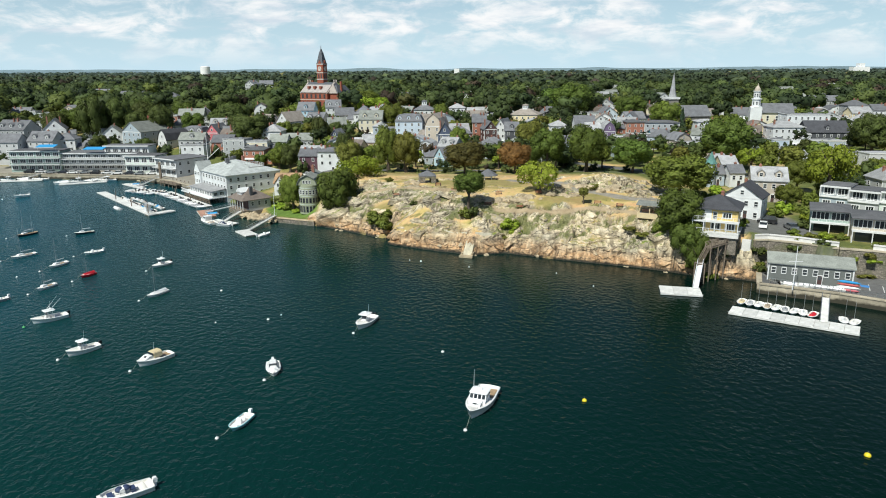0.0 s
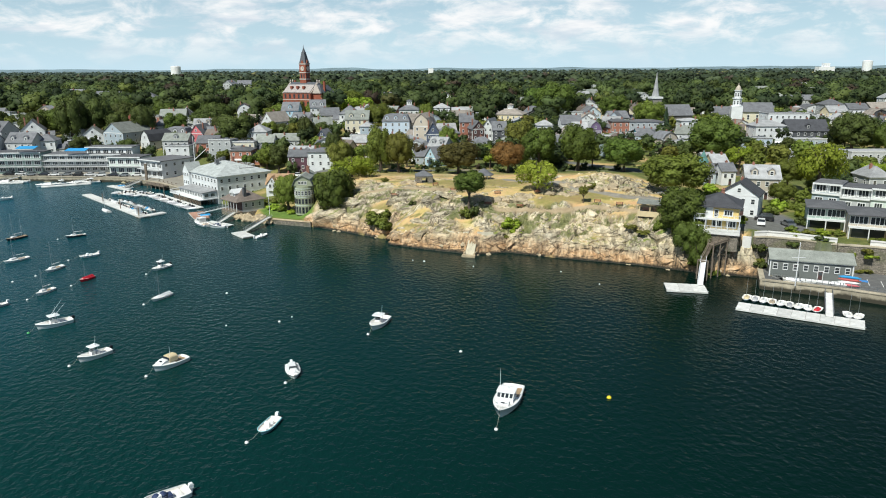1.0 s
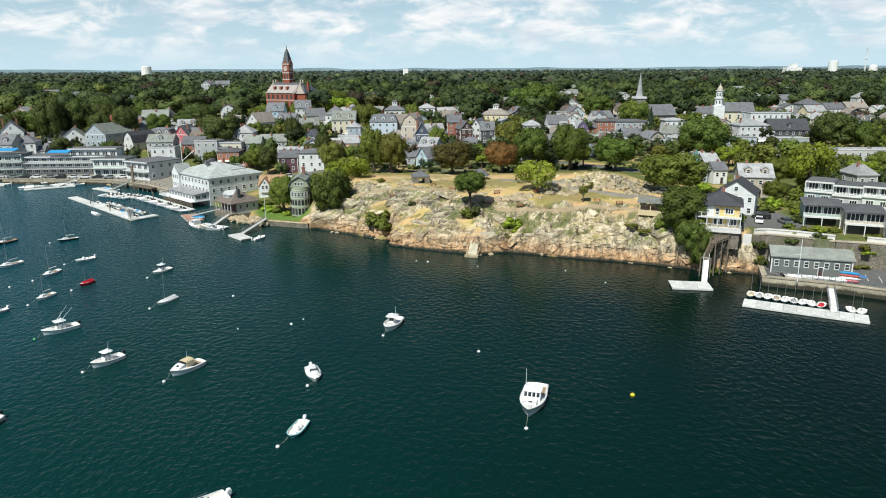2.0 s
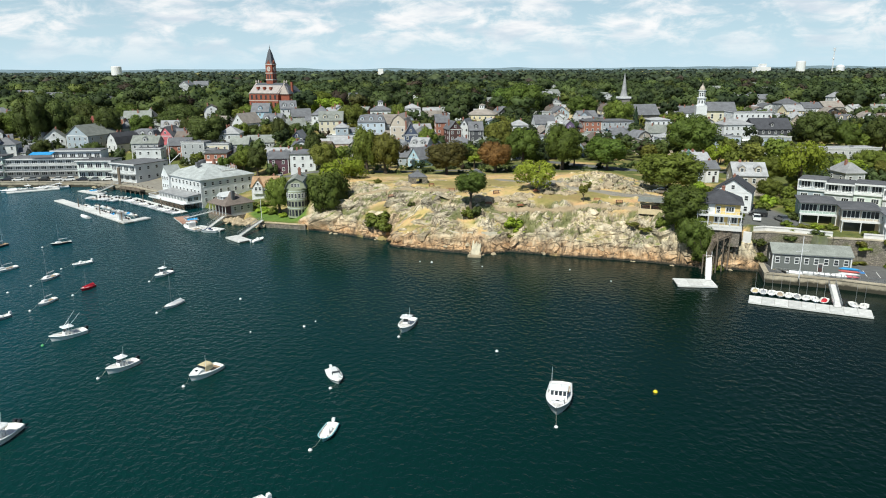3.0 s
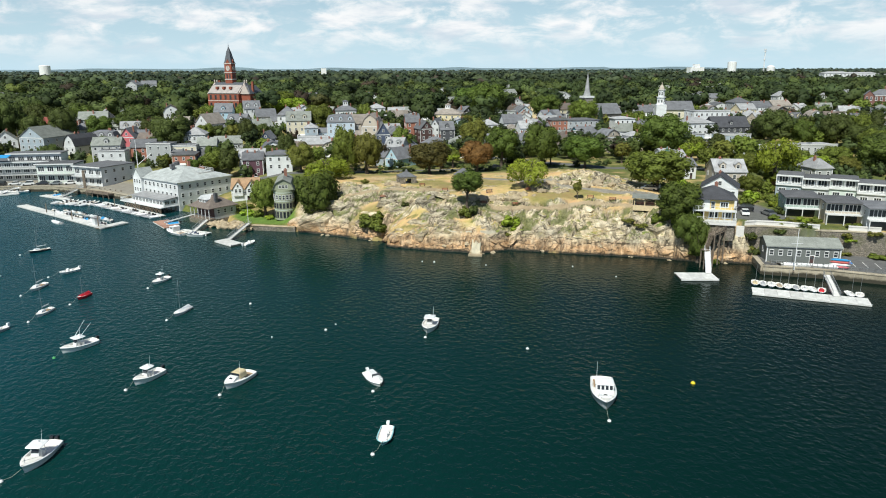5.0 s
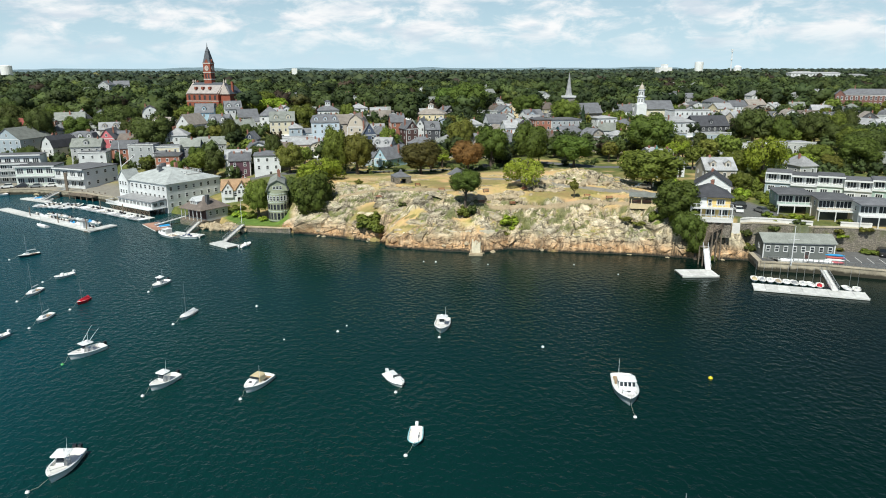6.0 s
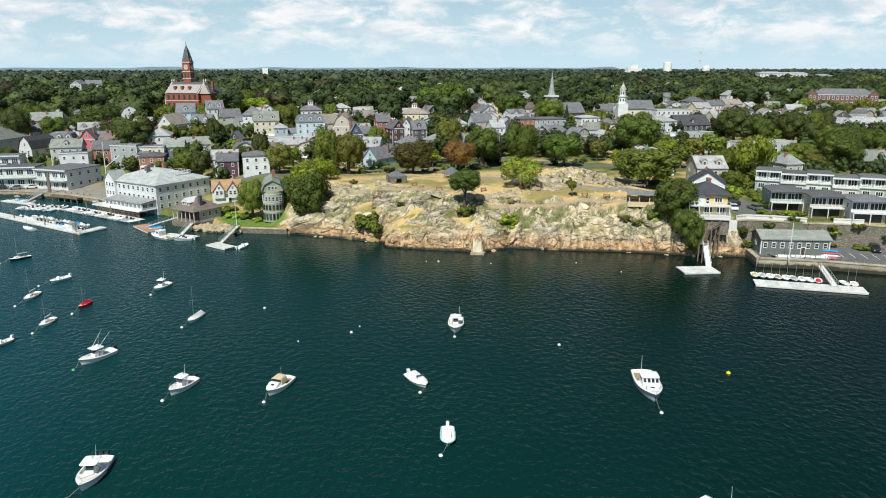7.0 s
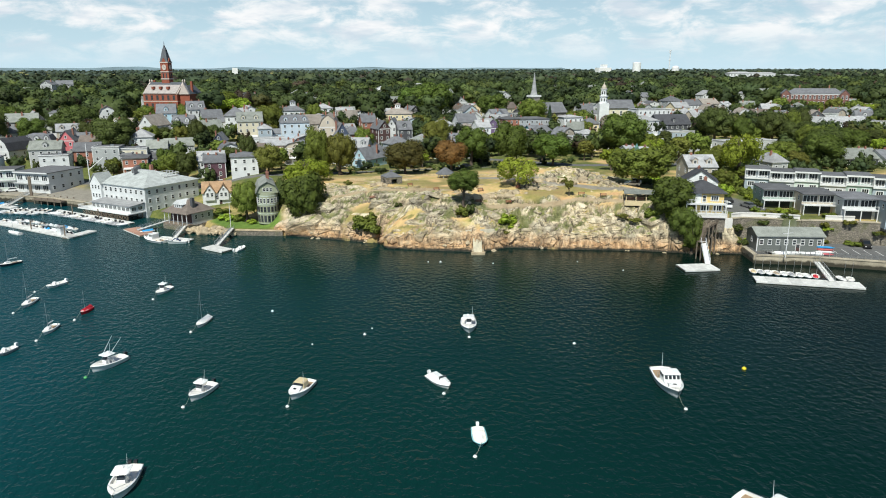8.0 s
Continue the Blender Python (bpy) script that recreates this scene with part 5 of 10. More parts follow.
def spire_church():
    z0 = lie(118, 376) - 0.3
    t = thing("church", "gray stone church with a slender shingled spire", "church", 115.3, 373, z0, 8)
    zt = 29.3 - z0
    part("tower", box(bmesh.new(), -2.5, 2.5, 0.2, 5.2, 0, zt), "wall_stone", t)
    part("parapet", box(bmesh.new(), -3.0, 3.0, -0.3, 5.7, zt, zt + 1.0), "trim", t, "white tower cornice")
    part("spire", lathe(bmesh.new(), [(2.1, zt + 1), (1.45, zt + 3.6), (0.08, zt + 13.6)], 8, 0, 0, 2.7, math.pi / 8), "roof_palegray", t, "pale gray slender spire")
    part("wall", box(bmesh.new(), 2.7, 20, -1, 10, 0, 20.5 - z0), "wall_stone", t)
    part("roof", prism(bmesh.new(), [(-1.7, 20.4 - z0), (10.7, 20.4 - z0), (4.5, 26 - z0)], 2.4, 20.4, 0, "x"), "roof_slate", t)
    for k in range(4):
        window(t, 5.5 + k * 4, -1.03, 20.5 - z0 - 2.6, 1.1, 2.6, 0, DARKSASH)
    FOOTPRINTS.append((122, 378, 15))


def brick_school():
    z0 = lie(337, 400) - 0.5
    t = thing("school", "long dark red brick school with gabled ends and a slate roof", "school", 337.3, 400, z0, -38)
    t.scale = (0.8, 0.8, 1.0)
    eave = 27.6 - z0
    part("wall", box(bmesh.new(), -19.5, 19.5, 0, 13, 0, eave), "oldbrick", t)
    part("roof", hip_roof(bmesh.new(), -22, 22, 0, 13, eave, 3.6), "roof_slate", t)
    part("cornice", box(bmesh.new(), -19.5, 19.5, -0.25, -0.02, eave - 0.6, eave - 0.05), "trim", t, "white cornice board")
    for u in (-22.7, 22.7):
        pv = part("pavilion", prism(box(bmesh.new(), u - 3.4, u + 3.4, -1.6, 14, 0, eave), [(u - 3.4, eave), (u + 3.4, eave), (u, eave + 2.5)], -1.6, 14), "oldbrick", t)
        rb = bmesh.new()
        roof_slabs(rb, [(u - 3.9, eave - 0.3), (u, eave + 2.7), (u + 3.9, eave - 0.3)], -2.0, 14.3, 0.18)
        part("pavilion_roof", rb, "roof_slate", t)
        for k in (-1, 1):
            for r in (2.4, 6.4):
                window(t, u + 1.5 * k, -1.63, eave - r, 1.5, 2.6)
    for k in range(11):
        for r in (2.4, 6.4):
            window(t, -17.5 + 3.5 * k, -0.03, eave - r, 1.7, 2.6)
    for u in (-12, 11):
        ch = part("chimney", CHIMNEY, "chimney", t)
        ch.matrix_basis = pose(u, 6.5, eave + 2.0) @ Matrix.Diagonal((0.9, 0.9, 3.4, 1))
    FOOTPRINTS.append((337, 407, 25))


def far_marks():
    for x, r, z in ((1509, 16, 67), (-926, 17, 60)):
        y = 2500
        g = lie(x, y)
        solo("water_tank", lathe(bmesh.new(), [(r, g - z + z - g - 2), (r, z - g - 2), (r * 0.7, z - g), (0.2, z - g + 1)], 24), "steel", "white cylindrical water tank above the woods", "water tank", x, y, g)
    g = lie(1368, 2500)
    solo("white_hall", box(box(bmesh.new(), -28, 28, 0, 30, 0, 46 - g), -8, 12, 4, 24, 46 - g, 58 - g), "steel", "large white industrial hall on the skyline", "building", 1368, 2500, g)
    g = lie(-30, 2500)
    solo("white_hall", box(bmesh.new(), -9, 9, 0, 20, 0, 47 - g), "steel", "small white tank house on the skyline", "building", -30, 2500, g)
    g = lie(973, 1500)
    mast = thing("radio_mast", "white lattice radio mast with dishes", "radio mast", 973, 1500, g)
    bm = bmesh.new()
    for u, v in ((-1.2, -1.2), (1.2, -1.2), (0, 1.3)):
        rod(bm, (u, v, 0), (u * 0.5, v * 0.5, 86 - g), 0.5, 0.4, 6)
    for k in range(16):
        z = k * (84 - g) / 16
        beam(bm, (-1.1, -1.1, z), (1.0, -1.1, z + 3), 0.2)
        beam(bm, (1.1, -1.1, z), (0, 1.2, z + 3), 0.2)
    part("lattice", bm, "steel", mast)
    for z in (84, 80, 62):
        part("antenna_ring", lathe(bmesh.new(), [(2.6, z - g), (2.6, z - g + 2.2)], 8), "steel", mast)
    g = lie(1000, 1500)
    solo("water_tank", lathe(bmesh.new(), [(9, 0), (9, 46 - g), (6, 49 - g), (0.3, 50.5 - g)], 20), "steel", "white domed tank beside a radio mast", "water tank", 1012, 1530, g)
    for x, y, w, z in ((672, 880, 36, 37), (716, 890, 50, 36), (772, 900, 42, 33)):
        g = lie(x, y) - 0.5
        b = thing("apartment_block", "white flat-roofed apartment block above the trees", "apartment block", x, y, g, -12, "apartment blocks")
        part("wall", box(bmesh.new(), -w / 2, w / 2, 0, 16, 0, z - g), "wall_white", b)
        part("roof", hip_roof(bmesh.new(), -w / 2, w / 2, 0, 16, z - g, 2.5), "roof_palegray", b)
        for k in range(int(w / 5)):
            for r in (2.2, 5.6, 9):
                window(b, -w / 2 + 3 + 5 * k, -0.03, z - g - r, 2.4, 1.8)


FOOTPRINTS.append((-84, 408, 18))
town_hall()
belfry_church()
spire_church()
brick_school()
far_marks()

# ---- the waterfront ----
def inn():
    z0 = 0.6
    t = thing("inn", "large white clapboard waterfront inn with a pale gray roof", "inn", -77.9, 236.4, z0, 44)
    e = 9.3 - z0
    part("wall", box(bmesh.new(), 0, 21, 0, 25, -1.5, e), "wall_white", t)
    part("roof", hip_roof(bmesh.new(), 0, 21, 0, 25, e, 3.6, 0.5), "roof_innroof", t, "pale gray hipped roof")
    g = prism(box(bmesh.new(), -0.8, 0.0, 20.2, 25.4, 0, e), [(20.2, e), (25.4, e), (22.8, e + 3)], -0.8, 4, 0, "x")
    part("gable_bay", g, "wall_white", t)
    rf = bmesh.new()
    roof_slabs(rf, [(19.8, e - 0.2), (22.8, e + 3.1), (25.8, e - 0.2)], -1.1, 4.5, 0.18, "x")
    part("gable_roof", rf, "roof_innroof", t)
    part("eaves_board", box(box(bmesh.new(), -0.08, 21.08, -0.08, -0.01, e - 0.5, e), -0.08, -0.01, 0, 20.2, e - 0.5, e), "trim", t)
    for r, z in ((0, e - 1.5), (1, e - 4.2), (2, e - 6.8)):
        for k in range(8):
            window(t, -0.02, 1.6 + k * 2.45, z, 1.15, 1.55, -90)
        for k in range(7):
            window(t, 1.6 + k * 2.9, -0.02, z, 1.05, 1.5)
    for z in (e - 1.2, e - 4.0):
        for v in (21.2, 22.8, 24.3):
            window(t, -0.82, v, z, 0.9, 1.4, -90)
    # roof terrace
    deck = bmesh.new()
    box(deck, 10.5, 16.5, 3.5, 9.5, e + 1.6, e + 1.9)
    part("roof_deck", deck, "float", t, "timber roof terrace")
    rail = bmesh.new()
    for u, v, u2, v2 in ((10.5, 3.5, 16.5, 3.5), (10.5, 3.5, 10.5, 9.5), (16.5, 3.5, 16.5, 9.5), (10.5, 9.5, 16.5, 9.5)):
        for z in (e + 2.4, e + 2.9):
            beam(rail, (u, v, z), (u2, v2, z), 0.08)
        for k in range(5):
            p = Vector((u, v, 0)).lerp(Vector((u2, v2, 0)), k / 4)
            box(rail, p.x - 0.05, p.x + 0.05, p.y - 0.05, p.y + 0.05, e + 1.9, e + 2.95)
    part("railing", rail, "trim", t)
    for u, v in ((6, 12), (9, 15), (11, 17)):
        part("roof_unit", box(bmesh.new(), u, u + 1.4, v, v + 1.2, e + 3.0, e + 4.6), "roof_tar", t, "dark rooftop machine")
    part("chimney", box(bmesh.new(), 12.5, 13.4, 12, 12.9, e + 2, e + 5), "chimney", t)
    FOOTPRINTS.append((-83, 255, 17))
    # glazed veranda on piles
    v = thing("veranda", "white glazed dining veranda on timber piles over the water", "veranda", -78.1, 236.4, 0.2, 44)
    part("wall", box(bmesh.new(), -5.2, -0.1, 0.4, 18.8, 2.0, 4.15), "wall_white", v)
    rf = prism(bmesh.new(), [(-5.6, 4.1), (-0.1, 4.6), (-0.1, 4.75), (-5.6, 4.26)], 0.0, 19.2)
    part("roof", rf, "roof_palegray", v)
    part("floor_edge", box(bmesh.new(), -6.6, -0.1, 0, 24.5, 1.7, 2.0), "trim", v)
    for k in range(9):
        window(v, -5.22, 1.5 + k * 2.05, 3.2, 1.7, 1.35, -90, WIDE)
    for k in range(2):
        window(v, -4.0 + k * 2.3, 0.38, 3.2, 1.7, 1.35, 0, WIDE)
    pb = bmesh.new()
    for y in (19.2, 24.4):
        box(pb, -6.5, -0.3, y - 0.06, y + 0.06, 2.9, 3.0)
    box(pb, -6.55, -6.43, 19, 24.4, 2.9, 3.0)
    for k in range(14):
        box(pb, -6.53, -6.45, 19.3 + k * 0.36, 19.36 + k * 0.36, 2.0, 2.9)
    part("railing", pb, "trim", v)
    for k in range(9):
        y = 0.6 + k * 2.5
        pile = part("pile", rod(bmesh.new(), (-6.2, y, -2.5), (-6.2, y, 1.7), 0.18, 0.18, 8), "timber", v)
        part("pile", rod(bmesh.new(), (-1.0, y, -2.5), (-1.0, y, 1.7), 0.18, 0.18, 8), "timber", v)
        bm = bmesh.new()
        beam(bm, (-6.2, y, -0.2), (-6.2, y + 2.4, 1.6), 0.14)
        beam(bm, (-6.25, y + 2.4, -0.2), (-6.25, y, 1.6), 0.14)
        part("brace", bm, "timber", v)


def pier_house():
    t = thing("pier_house", "small gray waterside house with a broad brown hipped roof", "house", -68.2, 215.8, 1.5, -47)
    t.scale = (0.82, 0.9, 1.0)
    part("foundation", box(bmesh.new(), -6.2, 6.0, -0.2, 11.5, -4.0, 0.0), "masonry", t, "rough stone footing in the water")
    part("wall", box(bmesh.new(), -5.6, 5.8, 2.6, 11, 0, 3.4), "wall_palegray", t)
    part("roof", hip_roof(bmesh.new(), -6, 6, 0.2, 11.2, 3.4, 3.3, 0.5), "roof_brownroof", t, "broad brown shingled roof")
    part("porch_floor", box(bmesh.new(), -6.0, 6.0, 0, 2.6, 0, 0.25), "timber", t)
    for k in range(6):
        part("post", box(bmesh.new(), -5.8 + k * 2.3, -5.6 + k * 2.3, 0.2, 0.4, 0.25, 3.4), "trim", t)
    part("shop_front", box(bmesh.new(), -5.2, 5.4, 2.4, 2.59, 0.6, 3.4), "wall_maroon", t, "dark red shaded porch front")
    part("dormer", prism(box(bmesh.new(), -2.2, 1.6, 1.8, 6, 4.4, 5.7), [(-2.6, 5.7), (2.0, 5.7), (-0.3, 7.0)], 1.5, 6), "wall_white", t)
    for k in range(3):
        window(t, -1.4 + k * 1.1, 1.78, 5.3, 0.85, 0.9)
    part("chimney", box(bmesh.new(), 3.4, 4.5, 4, 5, 4.5, 7.6), "wall_charcoal", t, "black chimney")
    for k in range(3):
        window(t, 5.82, 4 + k * 2.6, 2.2, 1.1, 1.5, 90)
        window(t, -5.62, 4 + k * 2.6, 2.2, 1.1, 1.5, -90)
    FOOTPRINTS.append((-64, 219, 9))


def cream_cottage():
    t = house("white cottage with twin gables and a cedar roof", -56.6, 236, 8.6, 9, 7.0, "gs", 2.8, "white", "cedar", 0)
    h = 7.0 - t.location.z
    for u in (-2.2, 2.0):
        part("gable", prism(box(bmesh.new(), u - 1.5, u + 1.5, -0.7, 4, h - 2.4, h + 0.2), [(u - 1.5, h + 0.2), (u + 1.5, h + 0.2), (u, h + 2.4)], -0.7, 4), "wall_white", t)
        for k in (-0.65, 0.65):
            window(t, u + k, -0.72, h - 0.6, 0.9, 1.4)
        window(t, u, -0.72, h + 1.0, 0.7, 0.9)
        rf = bmesh.new()
        roof_slabs(rf, [(u - 1.9, h), (u, h + 2.55), (u + 1.9, h)], -1.0, 4.2, 0.14)
        part("gable_roof", rf, "roof_cedar", t)


def turret_house():
    z0 = lie(-42.2, 206) - 0.4
    t = thing("turret_house", "round gray-green shingled shore house with banded windows", "house", -42.2, 207.5, z0, 0)
    t.scale = (0.84, 0.84, 0.96)
    e = 9.2
    part("turret_wall", lathe(bmesh.new(), [(3.5, 0), (3.5, e)], 20, 0, 0, 0), "wall_sage", t)
    part("wing", box(bmesh.new(), -3.4, 3.4, 0.5, 12, 0, e - 0.3), "wall_sage", t)
    part("upper_wall", prism(bmesh.new(), [(-3.5, e), (3.5, e), (2.6, e + 2.0), (0, e + 3.2), (-2.6, e + 2.0)], -2.7, 12), "wall_sage", t)
    rf = bmesh.new()
    roof_slabs(rf, [(-3.9, e - 0.2), (-2.7, e + 2.0), (0, e + 3.3), (2.7, e + 2.0), (3.9, e - 0.2)], -3.2, 12.4, 0.2)
    part("roof", rf, "roof_graygreen", t)
    for z, h in ((1.6, 2.0), (4.4, 1.6), (7.0, 1.6)):
        for k in range(9):
            a = radians(-80 + 20 * k)
            wd = window(t, 0, 0, 0, 1, 1, 0, DARKSASH if z < 6 else SASH)
            wd.matrix_basis = pose(3.52 * math.sin(a), -3.52 * math.cos(a), z, 0, 0, math.degrees(a)) @ Matrix.Diagonal((0.85, 1, h, 1))
    for z in (3.0, 5.7, 8.3):
        part("band", lathe(bmesh.new(), [(3.60, z), (3.60, z + 0.16)], 20), "wall_mint", t, "pale string band")
    for u in (-1.1, 0, 1.1):
        window(t, u, -2.72, e + 1.0, 0.9, 1.1)
    part("chimney", CHIMNEY, "chimney", t).matrix_basis = pose(0.6, 6, e + 2) @ Matrix.Diagonal((1.0, 1.0, 3.2, 1))
    FOOTPRINTS.append((-42, 211, 8))


def railing(parent, a, b, z, posts=8, height=1.0, mat="trim", name="railing"):
    bm = bmesh.new()
    a, b = Vector((*a, 0)), Vector((*b, 0))
    for k in range(posts + 1):
        p = a.lerp(b, k / posts)
        box(bm, p.x - 0.05, p.x + 0.05, p.y - 0.05, p.y + 0.05, z, z + height)
    for zz in (z + height, z + 0.15):
        beam(bm, (a.x, a.y, zz), (b.x, b.y, zz), 0.06)
    n = int((b - a).length / 0.32)
    for k in range(n):
        p = a.lerp(b, (k + 0.5) / n)
        box(bm, p.x - 0.014, p.x + 0.014, p.y - 0.014, p.y + 0.014, z + 0.15, z + height)
    return part(name, bm, mat, parent)


def yellow_house():
    z0 = 9.9
    t = thing("house", "pale yellow house with two white balconies above the shore", "house", 61.7, 151.0, z0, -25)
    part("wall", box(bmesh.new(), -4.4, 4.4, 0, 9, -0.7, 5.0), "wall_yellow", t)
    part("roof", hip_roof(bmesh.new(), -4.6, 4.6, -0.3, 9.2, 5.0, 2.6, 0.5), "roof_black", t)
    part("foundation", box(bmesh.new(), -5.0, 5.0, -2.4, 9, -0.75, -0.1), "capping", t, "white foundation wall")
    part("footing", box(bmesh.new(), -4.6, 4.7, -1.9, 9, -4.5, -0.75), "masonry", t, "rubble stone footing")
    part("balcony_floor", box(bmesh.new(), -4.9, 4.9, -1.8, 0, 2.35, 2.6), "trim", t)
    part("porch_floor", box(bmesh.new(), -5.0, 5.0, -2.4, 0, -0.1, 0.1), "float", t)
    railing(t, (-4.8, -1.7), (4.8, -1.7), 2.6)
    railing(t, (-4.9, -2.3), (4.9, -2.3), 0.1)
    for k in range(5):
        part("post", box(bmesh.new(), -4.8 + k * 2.35, -4.62 + k * 2.35, -1.75, -1.57, 0.1, 2.35), "trim", t)
    for u, w in ((-2.7, 2.4), (2.2, 2.0)):
        window(t, u, -0.02, 3.75, w, 1.4, 0, WIDE)
    window(t, -0.3, -0.02, 3.6, 0.95, 1.8)
    for u in (-3.2, 0.0, 3.0):
        window(t, u, -0.02, 1.25, 2.2, 1.7, 0, WIDE)
    part("white_bay", box(bmesh.new(), -4.42, -1.0, -0.05, -0.01, 2.6, 5.0), "trim", t, "white-boarded half of the upper front")
    for k in range(2):
        window(t, 4.42, 2.5 + 4 * k, 3.7, 1.0, 1.4, 90)
        window(t, -4.42, 2.5 + 4 * k, 3.7, 1.0, 1.4, -90)
    part("chimney", CHIMNEY, "chimney", t).matrix_basis = pose(0.5, 4.5, 6.4) @ Matrix.Diagonal((0.7, 0.7, 2.0, 1))
    FOOTPRINTS.append((64, 155, 7))


def condo(label, x, y, yaw, w, d, base, eave, wall, roofing, back, group):
    t = thing("townhouse", label, "townhouse", x, y, base, yaw, group)
    h = eave - base
    if back:
        # the top floor stands back behind a terrace under a thin roof
        part("wall", box(box(bmesh.new(), -w / 2, w / 2, 0, d, -1.0, h - 2.75), -w / 2, w / 2, 1.5, d, h - 2.75, h), "wall_" + wall, t)
        part("roof", box(box(bmesh.new(), -w / 2 - 0.1, w / 2 + 0.1, 0.2, d + 0.1, h, h + 0.18), -w / 2 + 0.3, w / 2 - 0.3, 1.4, d - 0.2, h + 0.18, h + 0.3), "roof_tar", t)
        part("roof_edge", box(bmesh.new(), -w / 2 - 0.12, w / 2 + 0.12, 0.05, 0.2, h - 0.22, h + 0.22), "trim", t)
        part("terrace_floor", box(bmesh.new(), -w / 2, w / 2, -0.45, 1.5, h - 2.745, h - 2.55), "trim", t)
        railing(t, (-w / 2 + 0.1, -0.35), (w / 2 - 0.1, -0.35), h - 2.55, 4, 0.95)
        part("party_wall", box(bmesh.new(), -w / 2 - 0.08, -w / 2 + 0.12, -0.3, 1.5, h - 2.55, h - 0.02), "trim", t)
        for u in (-w * 0.24, w * 0.24):
            part("post", box(bmesh.new(), u * 0.1 - 0.07, u * 0.1 + 0.07, 0.1, 0.24, h - 2.55, h - 0.2), "trim", t) if u > 0 else None
            window(t, u, 1.48, h - 1.32, w * 0.40, 2.1, 0, WIDE)
            window(t, u, -0.02, h - 4.2, w * 0.30, 1.5, 0, WIDE)
            window(t, u, -0.02, h - 6.6, w * 0.26, 1.4, 0, WIDE)
    else:
        part("wall", box(bmesh.new(), -w / 2, w / 2, 0, d, -1.0, h), "wall_" + wall, t)
        part("roof", hip_roof(bmesh.new(), -w / 2, w / 2, -1.2, d, h, 0.95, 0.4), "roof_" + roofing, t)
        part("balcony", box(bmesh.new(), -w / 2, w / 2, -1.9, 0, h - 2.85, h - 2.65), "trim", t)
        railing(t, (-w / 2 + 0.1, -1.8), (w / 2 - 0.1, -1.8), h - 2.65, 5, 0.9)
        for k in range(3):
            u = -w / 2 + 0.15 + k * (w - 0.3) / 2
            part("post", box(bmesh.new(), u - 0.1, u + 0.1, -1.85, -1.67, -0.5, h - 2.85), "trim", t)
        for k in range(2):
            window(t, -w / 2 + w * (k + 0.5) / 2, -0.02, h - 1.25, w / 2 * 0.92, 1.75, 0, BAND)
        part("patio_door", box(bmesh.new(), -w * 0.4, w * 0.4, -0.06, 0.0, 0.0, h - 3.1), "glass", t, "dark sliding glass doors")
    for k in range(2):
        for s in (-1, 1):
            window(t, s * (w / 2 + 0.02), d * (0.25 + 0.5 * k), h - 1.4, 1.0, 1.4, 90 * s)
    FOOTPRINTS.append((x, y + 4, 8))


inn()
pier_house()
cream_cottage()
turret_house()
yellow_house()
house("white gabled house with a black roof behind the yellow house", 74.6, 170.5, 9.2, 8, 14.2, "gf", 3.1, "white", "black", -33, pitch=2.0)
house("tan and brown house with a pale gray roof", 88.9, 188.5, 8.8, 11, 15.4, "gs", 3.0, "tan", "palegray", -16, dormers=2, pitch=1.8)
house("long gray shingled boathouse with white-trimmed windows", 77.2, 138.2, 15.6, 7, 5.75, "gs", 1.35, "boathouse", "graygreen", -20, rows=1, stacks=False, pitch=1.9)
for k in range(6):
    shade = ("bluegray", "palegray", "mint", "palegray", "seagreen", "bluegray")[k]
    condo("white-trimmed three-storey townhouse with a railed balcony, %s walls" % {"bluegray": "blue-gray", "gray": "gray", "mint": "pale green", "palegray": "light gray", "seagreen": "sea-green"}[shade],
          101.4 + 5.3 * k + (0.5, 0, 0.7, -0.2, 0.4, 0)[k], 179.0 - 4.3 * k + (0.6, 0, 0.8, -0.2, 0.5, 0)[k], -39, 6.8, 9, 7.9, (15.1, 14.7, 14.9, 14.3, 14.6, 14.2)[k], shade, "tar", True, "upper row of townhouses")
for k, (x, y, shade, rf) in enumerate(((90.0, 157.6, "seagreen", "tar"), (94.8, 148.8, "tan", "tar"), (99.6, 140.6, "pale", "slate"), (105.2, 132.6, "bluegray", "tar"))):
    condo("two-storey townhouse with a dark hipped roof, %s walls" % {"seagreen": "sea-green", "tan": "tan", "pale": "pale gray", "bluegray": "blue-gray"}[shade],
          x, y, -25, 8.0, 9, 7.6, 13.3, shade, rf, False, "lower row of townhouses")


